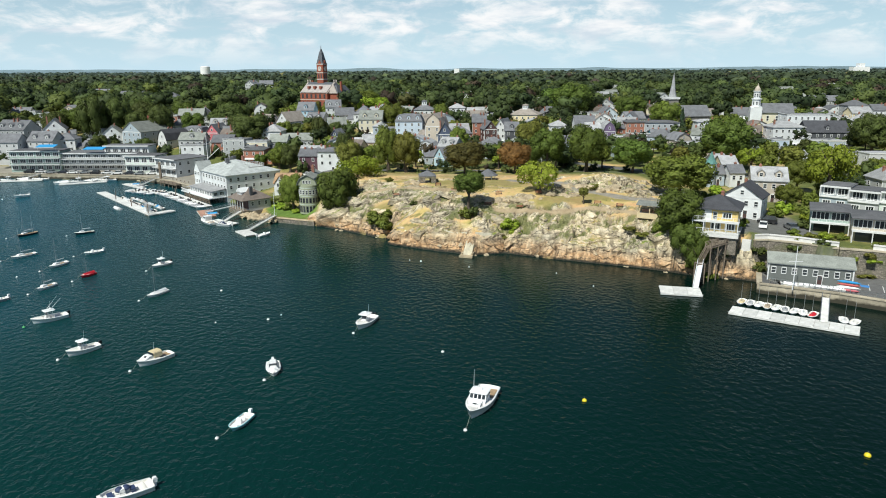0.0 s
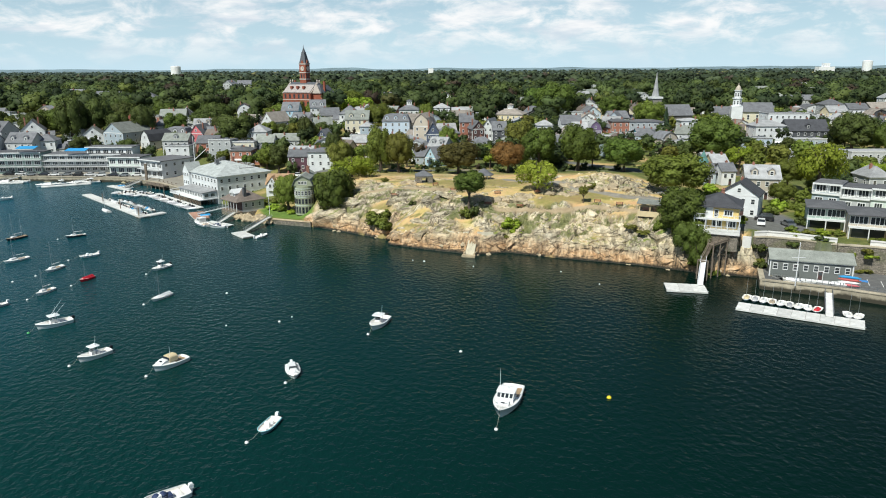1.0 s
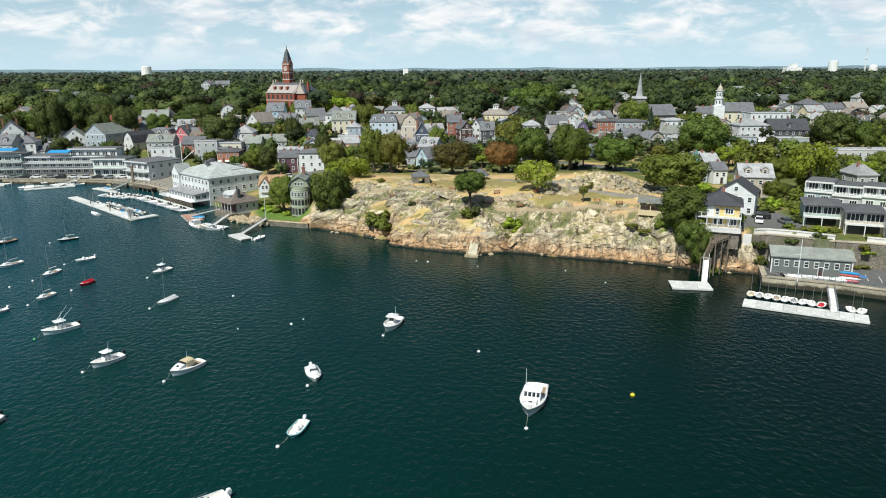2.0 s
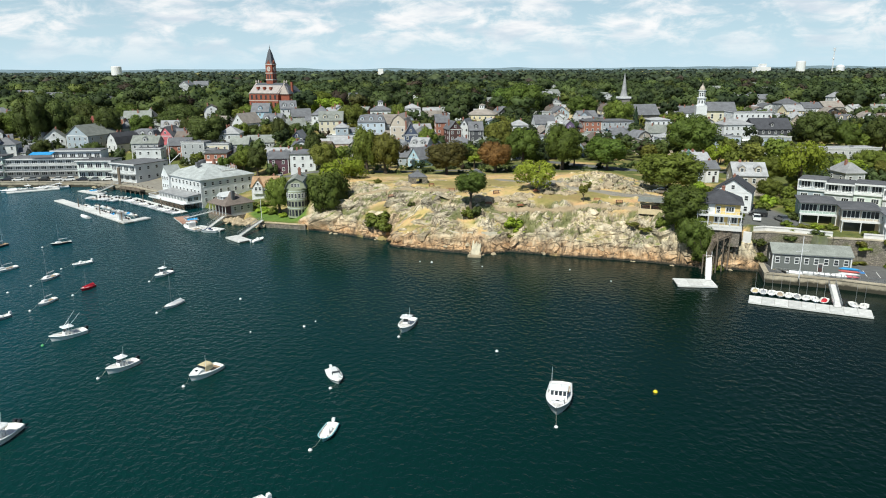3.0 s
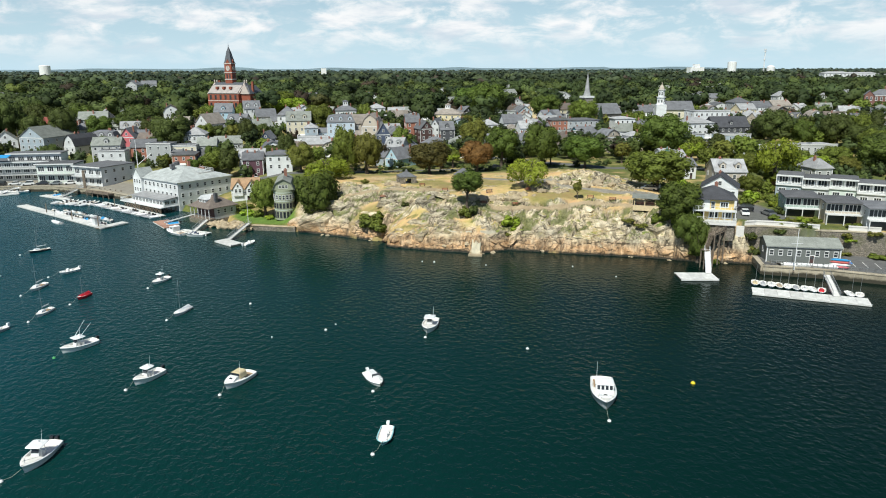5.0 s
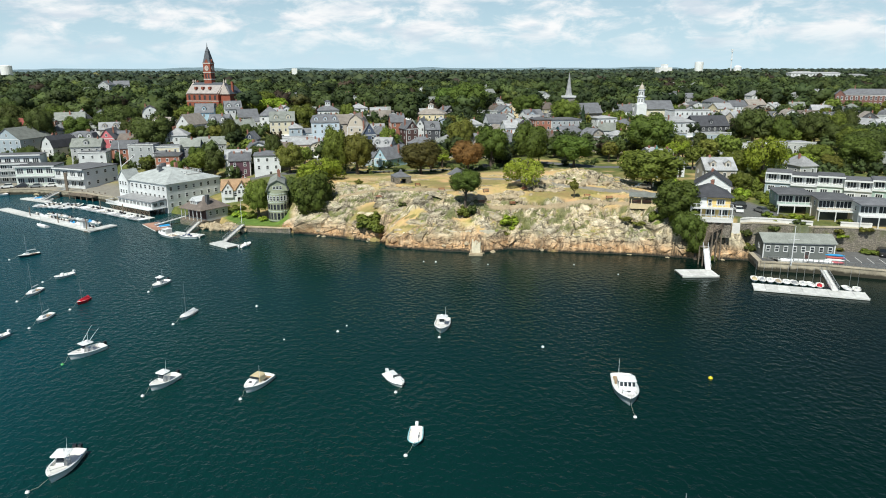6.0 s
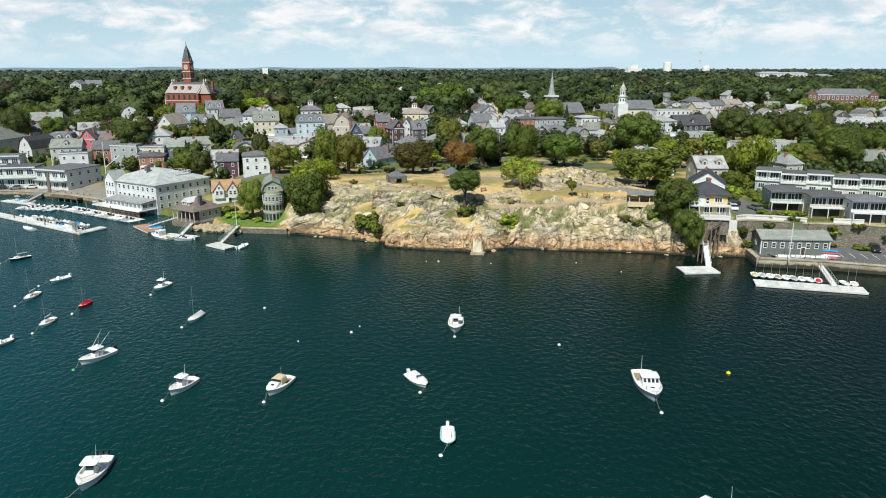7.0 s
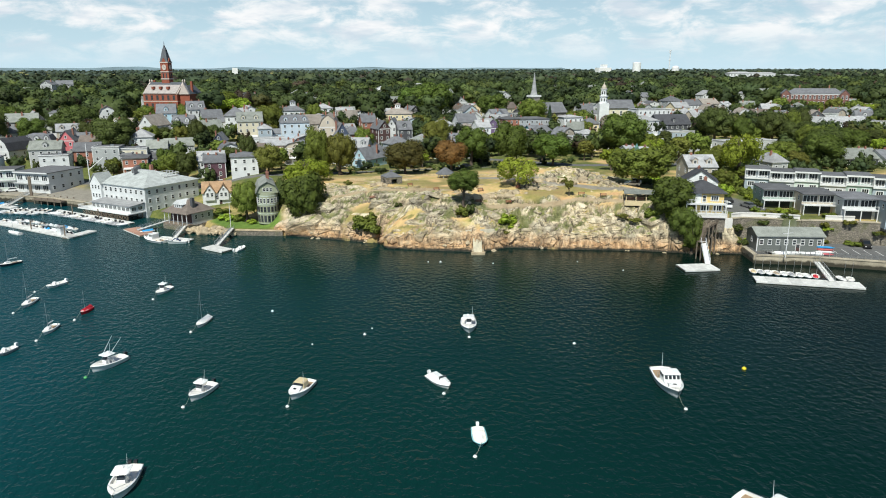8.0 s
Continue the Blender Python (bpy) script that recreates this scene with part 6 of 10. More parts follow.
def quay_block(label, x, y, w, d, base, eave, floors, wall, yaw=0.0, awning=None):
    """A flat-roofed block on the western quay with a gallery to each floor."""
    t = thing("quay_building", label, "building", x, y, base, yaw)
    h = eave - base
    part("wall", box(bmesh.new(), -w / 2, w / 2, 0, d, -0.5, h), "wall_" + wall, t)
    part("roof", box(bmesh.new(), -w / 2 - 0.4, w / 2 + 0.4, -0.9, d + 0.3, h, h + 0.3), "roof_tar", t)
    part("roof_edge", box(bmesh.new(), -w / 2 - 0.42, w / 2 + 0.42, -1.0, -0.9, h - 0.1, h + 0.36), "trim", t)
    n = max(3, int(w / 3.2))
    for f in range(floors):
        z = h - (f + 1) * h / floors
        if f < floors - 1:
            part("gallery", box(bmesh.new(), -w / 2, w / 2, -1.7, 0, z - 0.2, z), "wall_palegray", t)
            railing(t, (-w / 2 + 0.1, -1.6), (w / 2 - 0.1, -1.6), z, n, 0.95, "wall_palegray")
        for k in range(n):
            window(t, -w / 2 + w * (k + 0.5) / n, -0.02, z + h / floors * 0.52, w / n * 0.78, h / floors * 0.62, 0, WIDE)
        if d > 11:
            for k in range(4):
                window(t, w / 2 + 0.02, d * (k + 0.5) / 4, z + h / floors * 0.55, 1.3, h / floors * 0.42, 90)
    if awning:
        a0, a1 = awning
        part("awning", prism(bmesh.new(), [(-2.4, h + 2.0), (1.5, h + 2.7), (1.5, h + 2.85), (-2.4, h + 2.1)], a0, a1, 0, "x"), "canvas_blue", t, "bright blue canvas awning")
        for u in (a0 + 0.1, a1 - 0.1):
            part("post", box(bmesh.new(), u - 0.05, u + 0.05, -0.8, -0.7, h + 0.3, h + 2.2), "alloy", t)
    FOOTPRINTS.append((x, y + d / 2, max(w, d) * 0.5))
    return t


quay_block("gray-green terraced apartments with white galleries", -184.5, 298, 22, 10, 2.4, 11.0, 3, "seagreen", 4, (2, 10))
quay_block("long gray quayside building with a row of garage openings", -156.5, 300, 34, 12, 2.6, 9.8, 3, "gray", 0, (-6, 3))
t = quay_block("pale upper storey set back on a quayside roof", -146, 304, 20, 8, 8.0, 12.6, 1, "pale", 0)
quay_block("pale green-white two-storey quayside building", -134.5, 292, 14, 10, 2.4, 9.6, 2, "mint", -4)
quay_block("big white boatyard shed with a flat dark roof", -120.4, 284.6, 14.6, 16, 2.0, 9.2, 2, "white", -33)


def wall_run(name, label, points, z0, z1, thick, mat, cap=None, category="wall"):
    """An upright wall along a line, with a capping course."""
    t = thing(name, label, category, points[0][0], points[0][1], 0, 0, kind="structure")
    ox, oy = points[0]
    for (ax, ay), (bx, by) in zip(points, points[1:]):
        bm = bmesh.new()
        beam(bm, (ax - ox, ay - oy, (z0 + z1) / 2), (bx - ox, by - oy, (z0 + z1) / 2), thick, z1 - z0)
        part("wall_length", bm, mat, t)
        if cap:
            bm = bmesh.new()
            beam(bm, (ax - ox, ay - oy, z1 + 0.12), (bx - ox, by - oy, z1 + 0.12), thick + 0.3, 0.24)
            part("coping", bm, cap, t)
    return t


wall_run("sea_wall", "stone sea wall of the yacht club quay", [(69.9, 145.3), (66.9, 137.6), (80, 131.4), (91, 124), (140, 91.8), (200, 53)], -3, 1.9, 0.8, "quay", "quay")
wall_run("sea_wall", "granite sea wall below the quayside buildings", [(-300, 301.8), (-194, 292.8), (-134, 285.8), (-112, 271.8), (-99.5, 259)], -3, 1.9, 0.8, "quay", "quay")
wall_run("sea_wall", "low rubble seawall below the green lawn", [(-57.5, 211.2), (-53.8, 205.0), (-39, 199.2)], -2, 1.35, 0.8, "masonry", "boulder")
corner = bmesh.new()
tops = [corner.verts.new((x, y, 1.9)) for x, y in ((66.8, 137.3), (72.0, 134.8), (72.0, 145.6), (69.9, 145.4))]
bottoms = [corner.verts.new((v.co.x, v.co.y, -3)) for v in tops]
corner.faces.new(tops)
for i in range(4):
    corner.faces.new((tops[i], bottoms[i], bottoms[(i + 1) % 4], tops[(i + 1) % 4]))
solo("quay_corner", corner, "asphalt", "asphalt corner of the club quay", "quay", kind="structure")


def back_line(x, off=0.0):
    """A point on the line of the retaining wall behind the club quay."""
    d = float(wall_distance(x)) + off
    for k in range(600):
        y = 100 + k * 0.1
        if float(shore_distance(np.array(x), np.array(y))) > d and y > np.interp(x, SHORE_X, SHORE_Y):
            return (x, float(y))
    return (x, 150.0)


RETAINING = [back_line(x, -0.4) for x in (71, 74, 80, 86, 92, 98, 106, 116, 130)]
wall_run("retaining_wall", "rubble stone retaining wall behind the boathouse", RETAINING, 1.2, 7.6, 0.9, "masonry", "quay")
wall_run("garden_wall", "low white garden wall at the terrace edge", [(x + 0.2, y + 0.6) for x, y in RETAINING[:4]], 7.4, 8.7, 0.35, "capping", "capping")
wall_run("garden_wall", "low white garden wall in front of the townhouses", [(x + 0.2, y + 0.6) for x, y in RETAINING[4:6]], 7.4, 8.7, 0.35, "capping", "capping")

wall_run("retaining_wall", "ivy-hung stone retaining wall below the hill houses", [(-84, 353.5), (-73, 354), (-62, 353)], 8, 15.4, 0.9, "masonry", "masonry")

# ---- park ----
def pavilion(label, x, y, half, eave, rise, closed, yaw):
    z = lie(x, y) - 0.15
    t = thing("park_pavilion", label, "pavilion", x, y, z, yaw)
    part("floor_slab", box(bmesh.new(), -half - 0.3, half + 0.3, -half - 0.3, half + 0.3, -0.3, 0.2), "capping", t)
    if closed:
        for k in range(4):
            m = pose(0, 0, 0, 0, 0, 90 * k)
            o = half * 0.35
            wl = prism(bmesh.new(), [(-half, 0.2), (-o, 0.2), (-o, eave - 0.5), (o, eave - 0.5), (o, 0.2), (half - 0.36, 0.2), (half - 0.36, eave), (-half, eave)], -half, -half + 0.35)
            wl.transform(m)
            part("wall", wl, "masonry", t, "fieldstone wall with a wide opening")
    else:
        for k in range(6):
            a = math.tau * k / 6
            part("post", rod(bmesh.new(), (half * math.cos(a), half * math.sin(a), 0.2), (half * math.cos(a), half * math.sin(a), eave), 0.12), "trim", t)
    prof = [(half * 1.45, eave), (half * 1.45, eave + 0.15), (0.3, eave + rise)]
    part("roof", lathe(bmesh.new(), prof, 4 if closed else 8, 0, 0, 0, math.pi / 4), "roof_slate", t, "dark shingled pyramid roof")
    if closed:
        part("cap", lathe(bmesh.new(), [(0.5, eave + rise - 0.3), (0.5, eave + rise + 0.2), (0.1, eave + rise + 0.7)], 4, 0, 0, 0, math.pi / 4), "roof_slate", t)


pavilion("square fieldstone shelter with a dark pyramid roof", -5.7, 208.8, 2.5, 2.2, 1.5, True, 8)
pavilion("open bandstand with a gray conical roof", 13.0, 214.5, 2.2, 1.9, 2.0, False, 0)


def long_shelter():
    z = lie(52.5, 166.5) - 0.2
    t = thing("park_shelter", "long open tan shelter with a gray-green roof at the cliff top", "shelter", 53.2, 165.6, z, -27)
    part("floor_slab", box(bmesh.new(), -4.8, 6.2, -2, 2, -0.6, 0.15), "capping", t)
    rf = bmesh.new()
    roof_slabs(rf, [(-2.5, 2.35), (0, 3.1), (2.5, 2.35)], -5.1, 6.5, 0.16, "x")
    part("roof", rf, "roof_graygreen", t)
    for u in (-4.4, -1.9, 0.7, 3.2, 5.8):
        for v in (-1.8, 1.8):
            part("post", box(bmesh.new(), u - 0.1, u + 0.1, v - 0.1, v + 0.1, 0.15, 2.4), "canvas", t, "tan painted post")
    part("back_wall", box(bmesh.new(), -4.6, 6.0, 1.7, 1.9, 0.15, 1.3), "canvas", t, "tan boarded back wall")
    for u in (-3.1, -0.6, 2.0, 4.5):
        part("bench", box(box(bmesh.new(), u - 1.0, u + 1.0, -0.2, 0.3, 0.5, 0.6), u - 1.0, u + 1.0, 0.3, 0.36, 0.6, 1.05), "float_red", t, "red-brown slatted bench")
    part("low_wall", box(bmesh.new(), -4.8, 6.2, -2.2, -2.0, -0.8, 0.55), "canvas", t, "low tan front wall")


long_shelter()


def park_bench(x, y, yaw):
    t = thing("park_bench", "red-brown slatted park bench", "bench", x, y, lie(x, y), yaw, "park benches")
    for k in range(3):
        part("slat", box(bmesh.new(), -0.9, 0.9, -0.22 + k * 0.16, -0.10 + k * 0.16, 0.42, 0.47), "bench", t)
    for k in range(2):
        part("slat", box(bmesh.new(), -0.9, 0.9, 0.26, 0.30, 0.58 + k * 0.18, 0.70 + k * 0.18), "bench", t)
    for u in (-0.75, 0.75):
        part("leg", box(box(bmesh.new(), u - 0.05, u + 0.05, -0.2, -0.1, 0, 0.42), u - 0.05, u + 0.05, 0.2, 0.3, 0, 0.9), "darktrim", t)


for x, y, yaw in ((15.2, 187.6, 10), (20.4, 179.3, -8), (-2, 200, 20), (3, 190, 5), (12, 180.5, 0), (26, 186, 15), (40, 175, -20), (45, 172, -25), (-14, 196, 12)):
    park_bench(x, y, yaw)


def sea_steps():
    t = thing("sea_steps", "granite steps from the cliff path down to the water", "steps", 7.0, 166.9, 0, -16)
    for k in range(16):
        z = 0.05 + k * 0.25
        part("step", box(bmesh.new(), -1.1, 1.1, -2.2 + k * 0.26, -1.9 + k * 0.26 + 0.05, z - 0.6, z), "pathstone", t)
    part("landing", box(bmesh.new(), -1.7, 1.7, -3.2, -2.2, -2.5, 0.5), "boulder", t, "weathered stone landing")
    part("side_wall", box(bmesh.new(), -1.5, -1.1, -2.2, 0.2, -2.5, 0.9), "boulder", t)
    part("side_wall", box(bmesh.new(), 1.1, 1.5, -2.2, 0.2, -2.5, 0.9), "boulder", t)


sea_steps()
for pts in ([(-0.5, 174.3), (3.2, 172), (6.6, 170)], [(8.6, 169.6), (12.6, 170)]):
    w = thing("path_wall", "low pale stone wall along the cliff path", "wall", pts[0][0], pts[0][1], 0, 0, kind="structure")
    for (ax, ay), (bx, by) in zip(pts, pts[1:]):
        bm = bmesh.new()
        za, zb = max(lie(ax, ay), 3.4) + 0.35, max(lie(bx, by), 3.4) + 0.35
        beam(bm, (ax - pts[0][0], ay - pts[0][1], za - 0.7), (bx - pts[0][0], by - pts[0][1], zb - 0.7), 0.45, 1.5)
        part("wall_length", bm, "pathstone", w)


def boulder_mesh(seed):
    bm = bmesh.new()
    bmesh.ops.create_icosphere(bm, subdivisions=2, radius=1)
    for v in bm.verts:
        k = noise.noise(v.co * 1.3 + Vector((seed, 0, 0))) * 0.5 + noise.cell(v.co * 1.6 + Vector((seed, 3, 1))) * 0.22
        v.co *= 1 + k
        v.co.z *= 0.7
    return as_mesh("boulder", bm, "boulder")


BOULDERS = [boulder_mesh(k * 7.3) for k in range(4)]
rock_dice = random.Random(4)
for k in range(58):
    if k < 18:
        x = rock_dice.uniform(-36, 64)
        y = float(np.interp(x, SHORE_X, SHORE_Y)) + rock_dice.uniform(-0.6, 1.2)
        s = rock_dice.uniform(0.4, 0.9)
    else:
        x, y = rock_dice.choice(((12, 183), (17, 183), (24, 182), (28, 182), (33, 183), (40, 189), (45, 188), (50, 187), (-10, 205), (-22, 203), (36, 190)))
        x, y, s = x + rock_dice.uniform(-3, 3), y + rock_dice.uniform(-1.5, 1.5), rock_dice.uniform(0.6, 1.8)
    b = new("boulder", BOULDERS[k % 4])
    b.matrix_world = pose(x, y, max(lie(x, y), -0.2) - 0.1 * s, rock_dice.uniform(-20, 20), rock_dice.uniform(-20, 20), rock_dice.uniform(0, 360)) @ Matrix.Diagonal((s * 1.3, s, s, 1))
    tagged(b, "weathered granite boulder on the headland", "boulder", "granite boulders")

# ---- the town ----
house("gray house with white dormers and porch", -216.3, 331, 16.4, 11, 17.8, "gs", 4.2, "gray", "slate", -12, dormers=3)
house("white house with a steep gabled front", -200.0, 341, 10.2, 12, 17.1, "gf", 5, "white", "slate", 25)
house("light gray house with a gray roof above the quay", -192.7, 316, 13.1, 9, 13.8, "gs", 4, "palegray", "slate", -8, dormers=2)
house("pale gray house behind the quay", -183.9, 321, 9.1, 9, 13.8, "hip", 3, "pale", "slate", 10)
house("light gray house with a railed porch", -207.6, 312, 13.3, 9, 13.6, "gs", 3.5, "palegray", "slate", 0)
house("white house with a gabled upper floor", -173.0, 345, 9.4, 12, 14.4, "gf", 4, "white", "graygreen", 20)
house("large blue-gray house with bays and a green-gray roof", -158.6, 336, 13.1, 20, 16.3, "gf", 4.5, "bluegray", "graygreen", -25)
house("white gambrel-roofed house with black shingles", -142.2, 333, 6.4, 16, 12.4, "gam", 5, "white", "black", -30)
house("brick house with a red roof", -160.5, 366, 7.6, 9, 19.9, "gs", 3, "brick", "redroof", 0)
house("flat-roofed brick house with a railed roof", -153.1, 371, 7.1, 9, 21.4, "flat", 0, "brick", "tar", 0)
house("gray house among the trees", -144.2, 376, 13.1, 10, 21.3, "gs", 3.5, "gray", "graygreen", 10)
house("white mansard house with dormers", -131.6, 344, 11.1, 10, 14.6, "mans", 3.5, "pale", "slate", 0, dormers=3)
house("pink-red house with a gabled front", -118.8, 337, 6.4, 12, 15.6, "gf", 4, "pink", "slate", -8)
house("gray shingled house beside a pink one", -113.8, 341, 6.2, 9, 14.6, "gs", 3.5, "gray", "slate", 0)
house("pale gray house with a porch behind the boatyard", -124.1, 323, 11.6, 9, 13.6, "gs", 3, "palegray", "graygreen", 0, dormers=1)
house("white house with stacked decks", -118.1, 309, 10.3, 8, 12.2, "flat", 0, "white", "tar", 0)
house("long gray flat-roofed house with many windows", -99.7, 311, 9.9, 10, 14.6, "flat", 0, "gray", "tar", -5)
house("cream house with a tall white chimney", -89.8, 312, 10.5, 10, 13.6, "flat", 0, "cream", "tar", 0)
house("two-storey red brick warehouse", -88.3, 303, 9.1, 11, 10.9, "hip", 1.2, "brick", "tar", 0)
house("white house with a pale hipped roof", -89.2, 336, 9.3, 11, 16.1, "hip", 3.2, "white", "palegray", 0)
house("white gabled house on the hill below the town hall", -89.0, 357, 7.6, 14, 19.6, "gf", 4.6, "white", "tanroof", -28)
house("light blue house with a corner turret", -81.2, 376, 8.7, 12, 24.1, "gs", 4, "lightblue", "slate", 0, dormers=1)
house("white house with blue-gray shutters on the hill", -73.4, 360, 9.4, 11, 19.8, "gs", 3.8, "white", "slate", -12, dormers=2)
house("gray house on the hillside", -59.2, 374, 9.7, 10, 21.6, "gs", 3.6, "gray", "slate", 12)
house("white house with a hipped gray roof", -48.6, 368, 9.8, 11, 22.4, "hip", 4.2, "white", "slate", 0)
house("cream yellow house with two gables", -42.3, 350, 11.6, 11, 21.0, "gs", 4, "cream", "graygreen", 0, dormers=2)
house("small gray-blue cottage with a flat top", -36.2, 336, 5.9, 8, 18.4, "hip", 2, "bluegray", "palegray", 0)
house("white house with stepped porches", -35.3, 319, 13.4, 9, 15.5, "flat", 0, "white", "palegray", 0)
house("pale house with an orange-tan ground floor", -32.9, 305, 13.1, 8, 14.1, "gs", 2.2, "peach", "palegray", 0)
house("small navy blue cottage with white trim", -56.7, 329, 5.1, 9, 14.4, "gf", 3.2, "navy", "slate", -10)
house("gray cottage below the rock face", -72.8, 325, 11.7, 8, 13.2, "gs", 2.8, "gray", "graygreen", 5)
house("gray cottage with a green-gray roof", -81.2, 318, 7.9, 9, 13.1, "gs", 3, "gray", "graygreen", 0)
house("white three-storey house with a flat roof", -47.1, 267, 9.3, 10, 14.2, "hip", 1.4, "white", "slate", 0)
house("purple-brown house half hidden by trees", -57.7, 276, 7.6, 9, 11.6, "gs", 2.4, "plum", "slate", 0)
house("pale blue house with a mansard roof", -22.1, 340, 13.0, 12, 20.6, "mans", 3.4, "paleblue", "slate", 0, dormers=3)
house("gray-roofed house with brick chimneys", -13.6, 350, 10.1, 10, 19.2, "gs", 4, "tan", "tanroof", 0)
house("tan gambrel house with a fish-scale roof", -9.3, 322, 7.6, 12, 19.8, "gam", 5.5, "tan", "tanroof", -15)
house("navy blue gabled house with white windows", -3.8, 316, 6.1, 11, 16.6, "gf", 5, "navy", "slate", 0)
house("small gray-blue house beside the park", -8.2, 276, 5.5, 9, 11.4, "gs", 3, "bluegray", "slate", 0)
house("light blue gabled house at the edge of the park", -4.4, 271, 6.4, 14, 11.4, "gf", 4, "lightblue", "slate", -46)
house("white house among tall trees", 11.2, 402, 9.2, 9, 20.6, "gs", 3, "white", "palegray", 0)
house("brick house with white trim and chimneys", 12.4, 337, 6.6, 10, 20.4, "gs", 3.5, "brick", "slate", 0)
house("brown gabled house with dark trim", 17.6, 327, 6.0, 10, 17.9, "gf", 3.5, "maroon", "slate", 10)
house("white gabled house with dark roof and chimneys", 22.4, 333, 4.7, 12, 18.4, "gf", 3.5, "white", "slate", -20)
house("black shingled house with white dormer", 27.4, 326, 6.5, 9, 17.4, "gs", 3.5, "charcoal", "slate", 0, dormers=1)
house("large yellow mansion with a hipped roof and cupola", 36.9, 384, 15.9, 13, 20.7, "hip", 3.2, "yellowpale", "tanroof", -18, rows=3,cupola=True)
house("pale house with a low gray roof", 51.3, 340, 8.2, 9, 18.1, "hip", 2.5, "pale", "palegray", 0)
house("gray house with a wide dark roof", 64.4, 343, 9.8, 11, 18.8, "gs", 3.8, "pale", "slate", 0)
house("purple gambrel house with white trim", 74.4, 334, 5.7, 10, 16.1, "gam", 4.5, "purple", "palegray", 0)
house("white cottage among trees", 64.0, 318, 6.5, 9, 18.1, "gs", 3, "white", "palegray", 0)
house("red brick three-storey block", 89.5, 346, 8.5, 10, 19.4, "hip", 1.2, "brick", "tar", 0, rows=3)
house("long gray three-storey block", 102.4, 346, 16.7, 11, 19.2, "hip", 1.0, "grayblock", "tar", 0, rows=3)
house("bright teal house with white windows", 99.5, 331, 10.9, 10, 14.3, "gs", 2.5, "teal", "slate", 0)
house("bright red house beside a teal one", 108.0, 331, 6.6, 10, 13.6, "gs", 2.2, "red", "redroof", 0)
house("white house with a flat roof", 125.1, 346, 10.8, 10, 19.5, "hip", 1.2, "white", "palegray", 0)
house("white porch house in front of a large tree", 110.5, 300, 7.1, 8, 15.1, "hip", 2, "white", "palegray", 0)
house("long white flat-roofed hall with tall windows", 166.9, 334, 19.0, 12, 23.5, "flat", 0, "white", "tar", -4)
house("pale gray house with a broad gray roof", 150.1, 315, 13.7, 11, 19.2, "hip", 2.6, "pale", "palegray", 0)
house("dark house with a black gabled roof and red-trimmed dormer", 168.9, 318, 17.9, 13, 16.9, "gs", 4.6, "charcoal", "black", -6, dormers=1)
house("low blue-gray flat-roofed building", 160.3, 300, 14.7, 9, 14.7, "flat", 0, "bluegray", "palegray", 0, rows=1)
house("white store with a curved front", 137.1, 285, 7.3, 9, 13.1, "flat", 0, "white", "palegray", 8)
house("long low flat-roofed building", 145.0, 272, 23.0, 9, 12.9, "flat", 0, "palegray", "palegray", 0, rows=1)
house("long low garage with a flat gray roof", 169.8, 262, 26.3, 10, 13.6, "flat", 0, "palegray", "palegray", 0, rows=1)
house("yellow house far up the street", 217.8, 381, 10.3, 10, 21.4, "gs", 3, "yellowpale", "palegray", 0)
house("gray house far up the street", 225.5, 400, 10.8, 10, 24.2, "hip", 3, "gray", "slate", 0)
house("white house far up the street", 237.0, 395, 10.8, 10, 22.0, "gs", 3, "white", "slate", 0)
house("tan house far up the street", 253.2, 400, 12.4, 10, 22.2, "gs", 3, "tan", "tanroof", 0)
house("dark gray shingled house among trees", 174.5, 209, 13.0, 11, 12.2, "gs", 3.2, "charcoal", "graygreen", -15)
house("long white house with a gray roof", 286.9, 322, 29.4, 10, 15.2, "gs", 2.6, "white", "palegray", 0)
house("white gabled house by the trees", 271.5, 326, 8.0, 10, 14.9, "gf", 3, "white", "palegray", 0)
house("bright blue house under tall trees", 347.8, 382, 13.6, 10, 16.6, "gs", 2.5, "lightblue", "slate", 0)
house("white house behind dark trees", 303.6, 396, 22.5, 11, 17.0, "gf", 4, "white", "palegray", 0)
house("yellow house at the far end of a street", 395.9, 400, 15.7, 11, 16.7, "gs", 3, "yellowpale", "tanroof", 0)
house("pale house beside a flat roof", 303.8, 318, 11.6, 10, 15.1, "flat", 0, "white", "palegray", 0)
house("yellow cottage with a gray roof behind the headland", 90.4, 222, 4.8, 8, 15.4, "gs", 2.2, "yellowpale", "palegray", 0)
house("pale cottage with a white chimney", 90.2, 230, 4.1, 8, 15.2, "gs", 2, "pale", "palegray", 0)
house("white cottage with a porch behind the big tree", 90.0, 214, 4.2, 7, 13.8, "gs", 2, "white", "slate", 0)
turreted = house("blue-gray cottage with a green-capped round turret", 84.6, 217, 5.2, 7, 13.0, "gs", 2.2, "bluegray", "slate", 0, plain=True)
part("turret", lathe(bmesh.new(), [(1.5, 0), (1.5, 7.4), (1.7, 7.6)], 12, 0, -2.4, -1.2), "wall_bluegray", turreted)
part("turret_roof", lathe(bmesh.new(), [(1.9, 7.5), (0.9, 9.2), (0.06, 11.2)], 12, 0, -2.4, -1.2), "roof_verdigris", turreted, "pale green conical roof")
house("gray house behind the waterfront units", 128.9, 200, 6.1, 9, 13.6, "hip", 3, "gray", "palegray", 0)
house("white dark-roofed house by the street", 187.0, 205, 11.0, 10, 11.4, "gs", 3, "white", "slate", 0)
house("white house with a small belvedere", 0.6, 410, 9.2, 10, 23.1, "hip", 2.5, "white", "palegray", 0)
house("white house near the brick mansion", -17.9, 395, 11.3, 10, 22.9, "hip", 3, "white", "slate", 0, cupola=True)
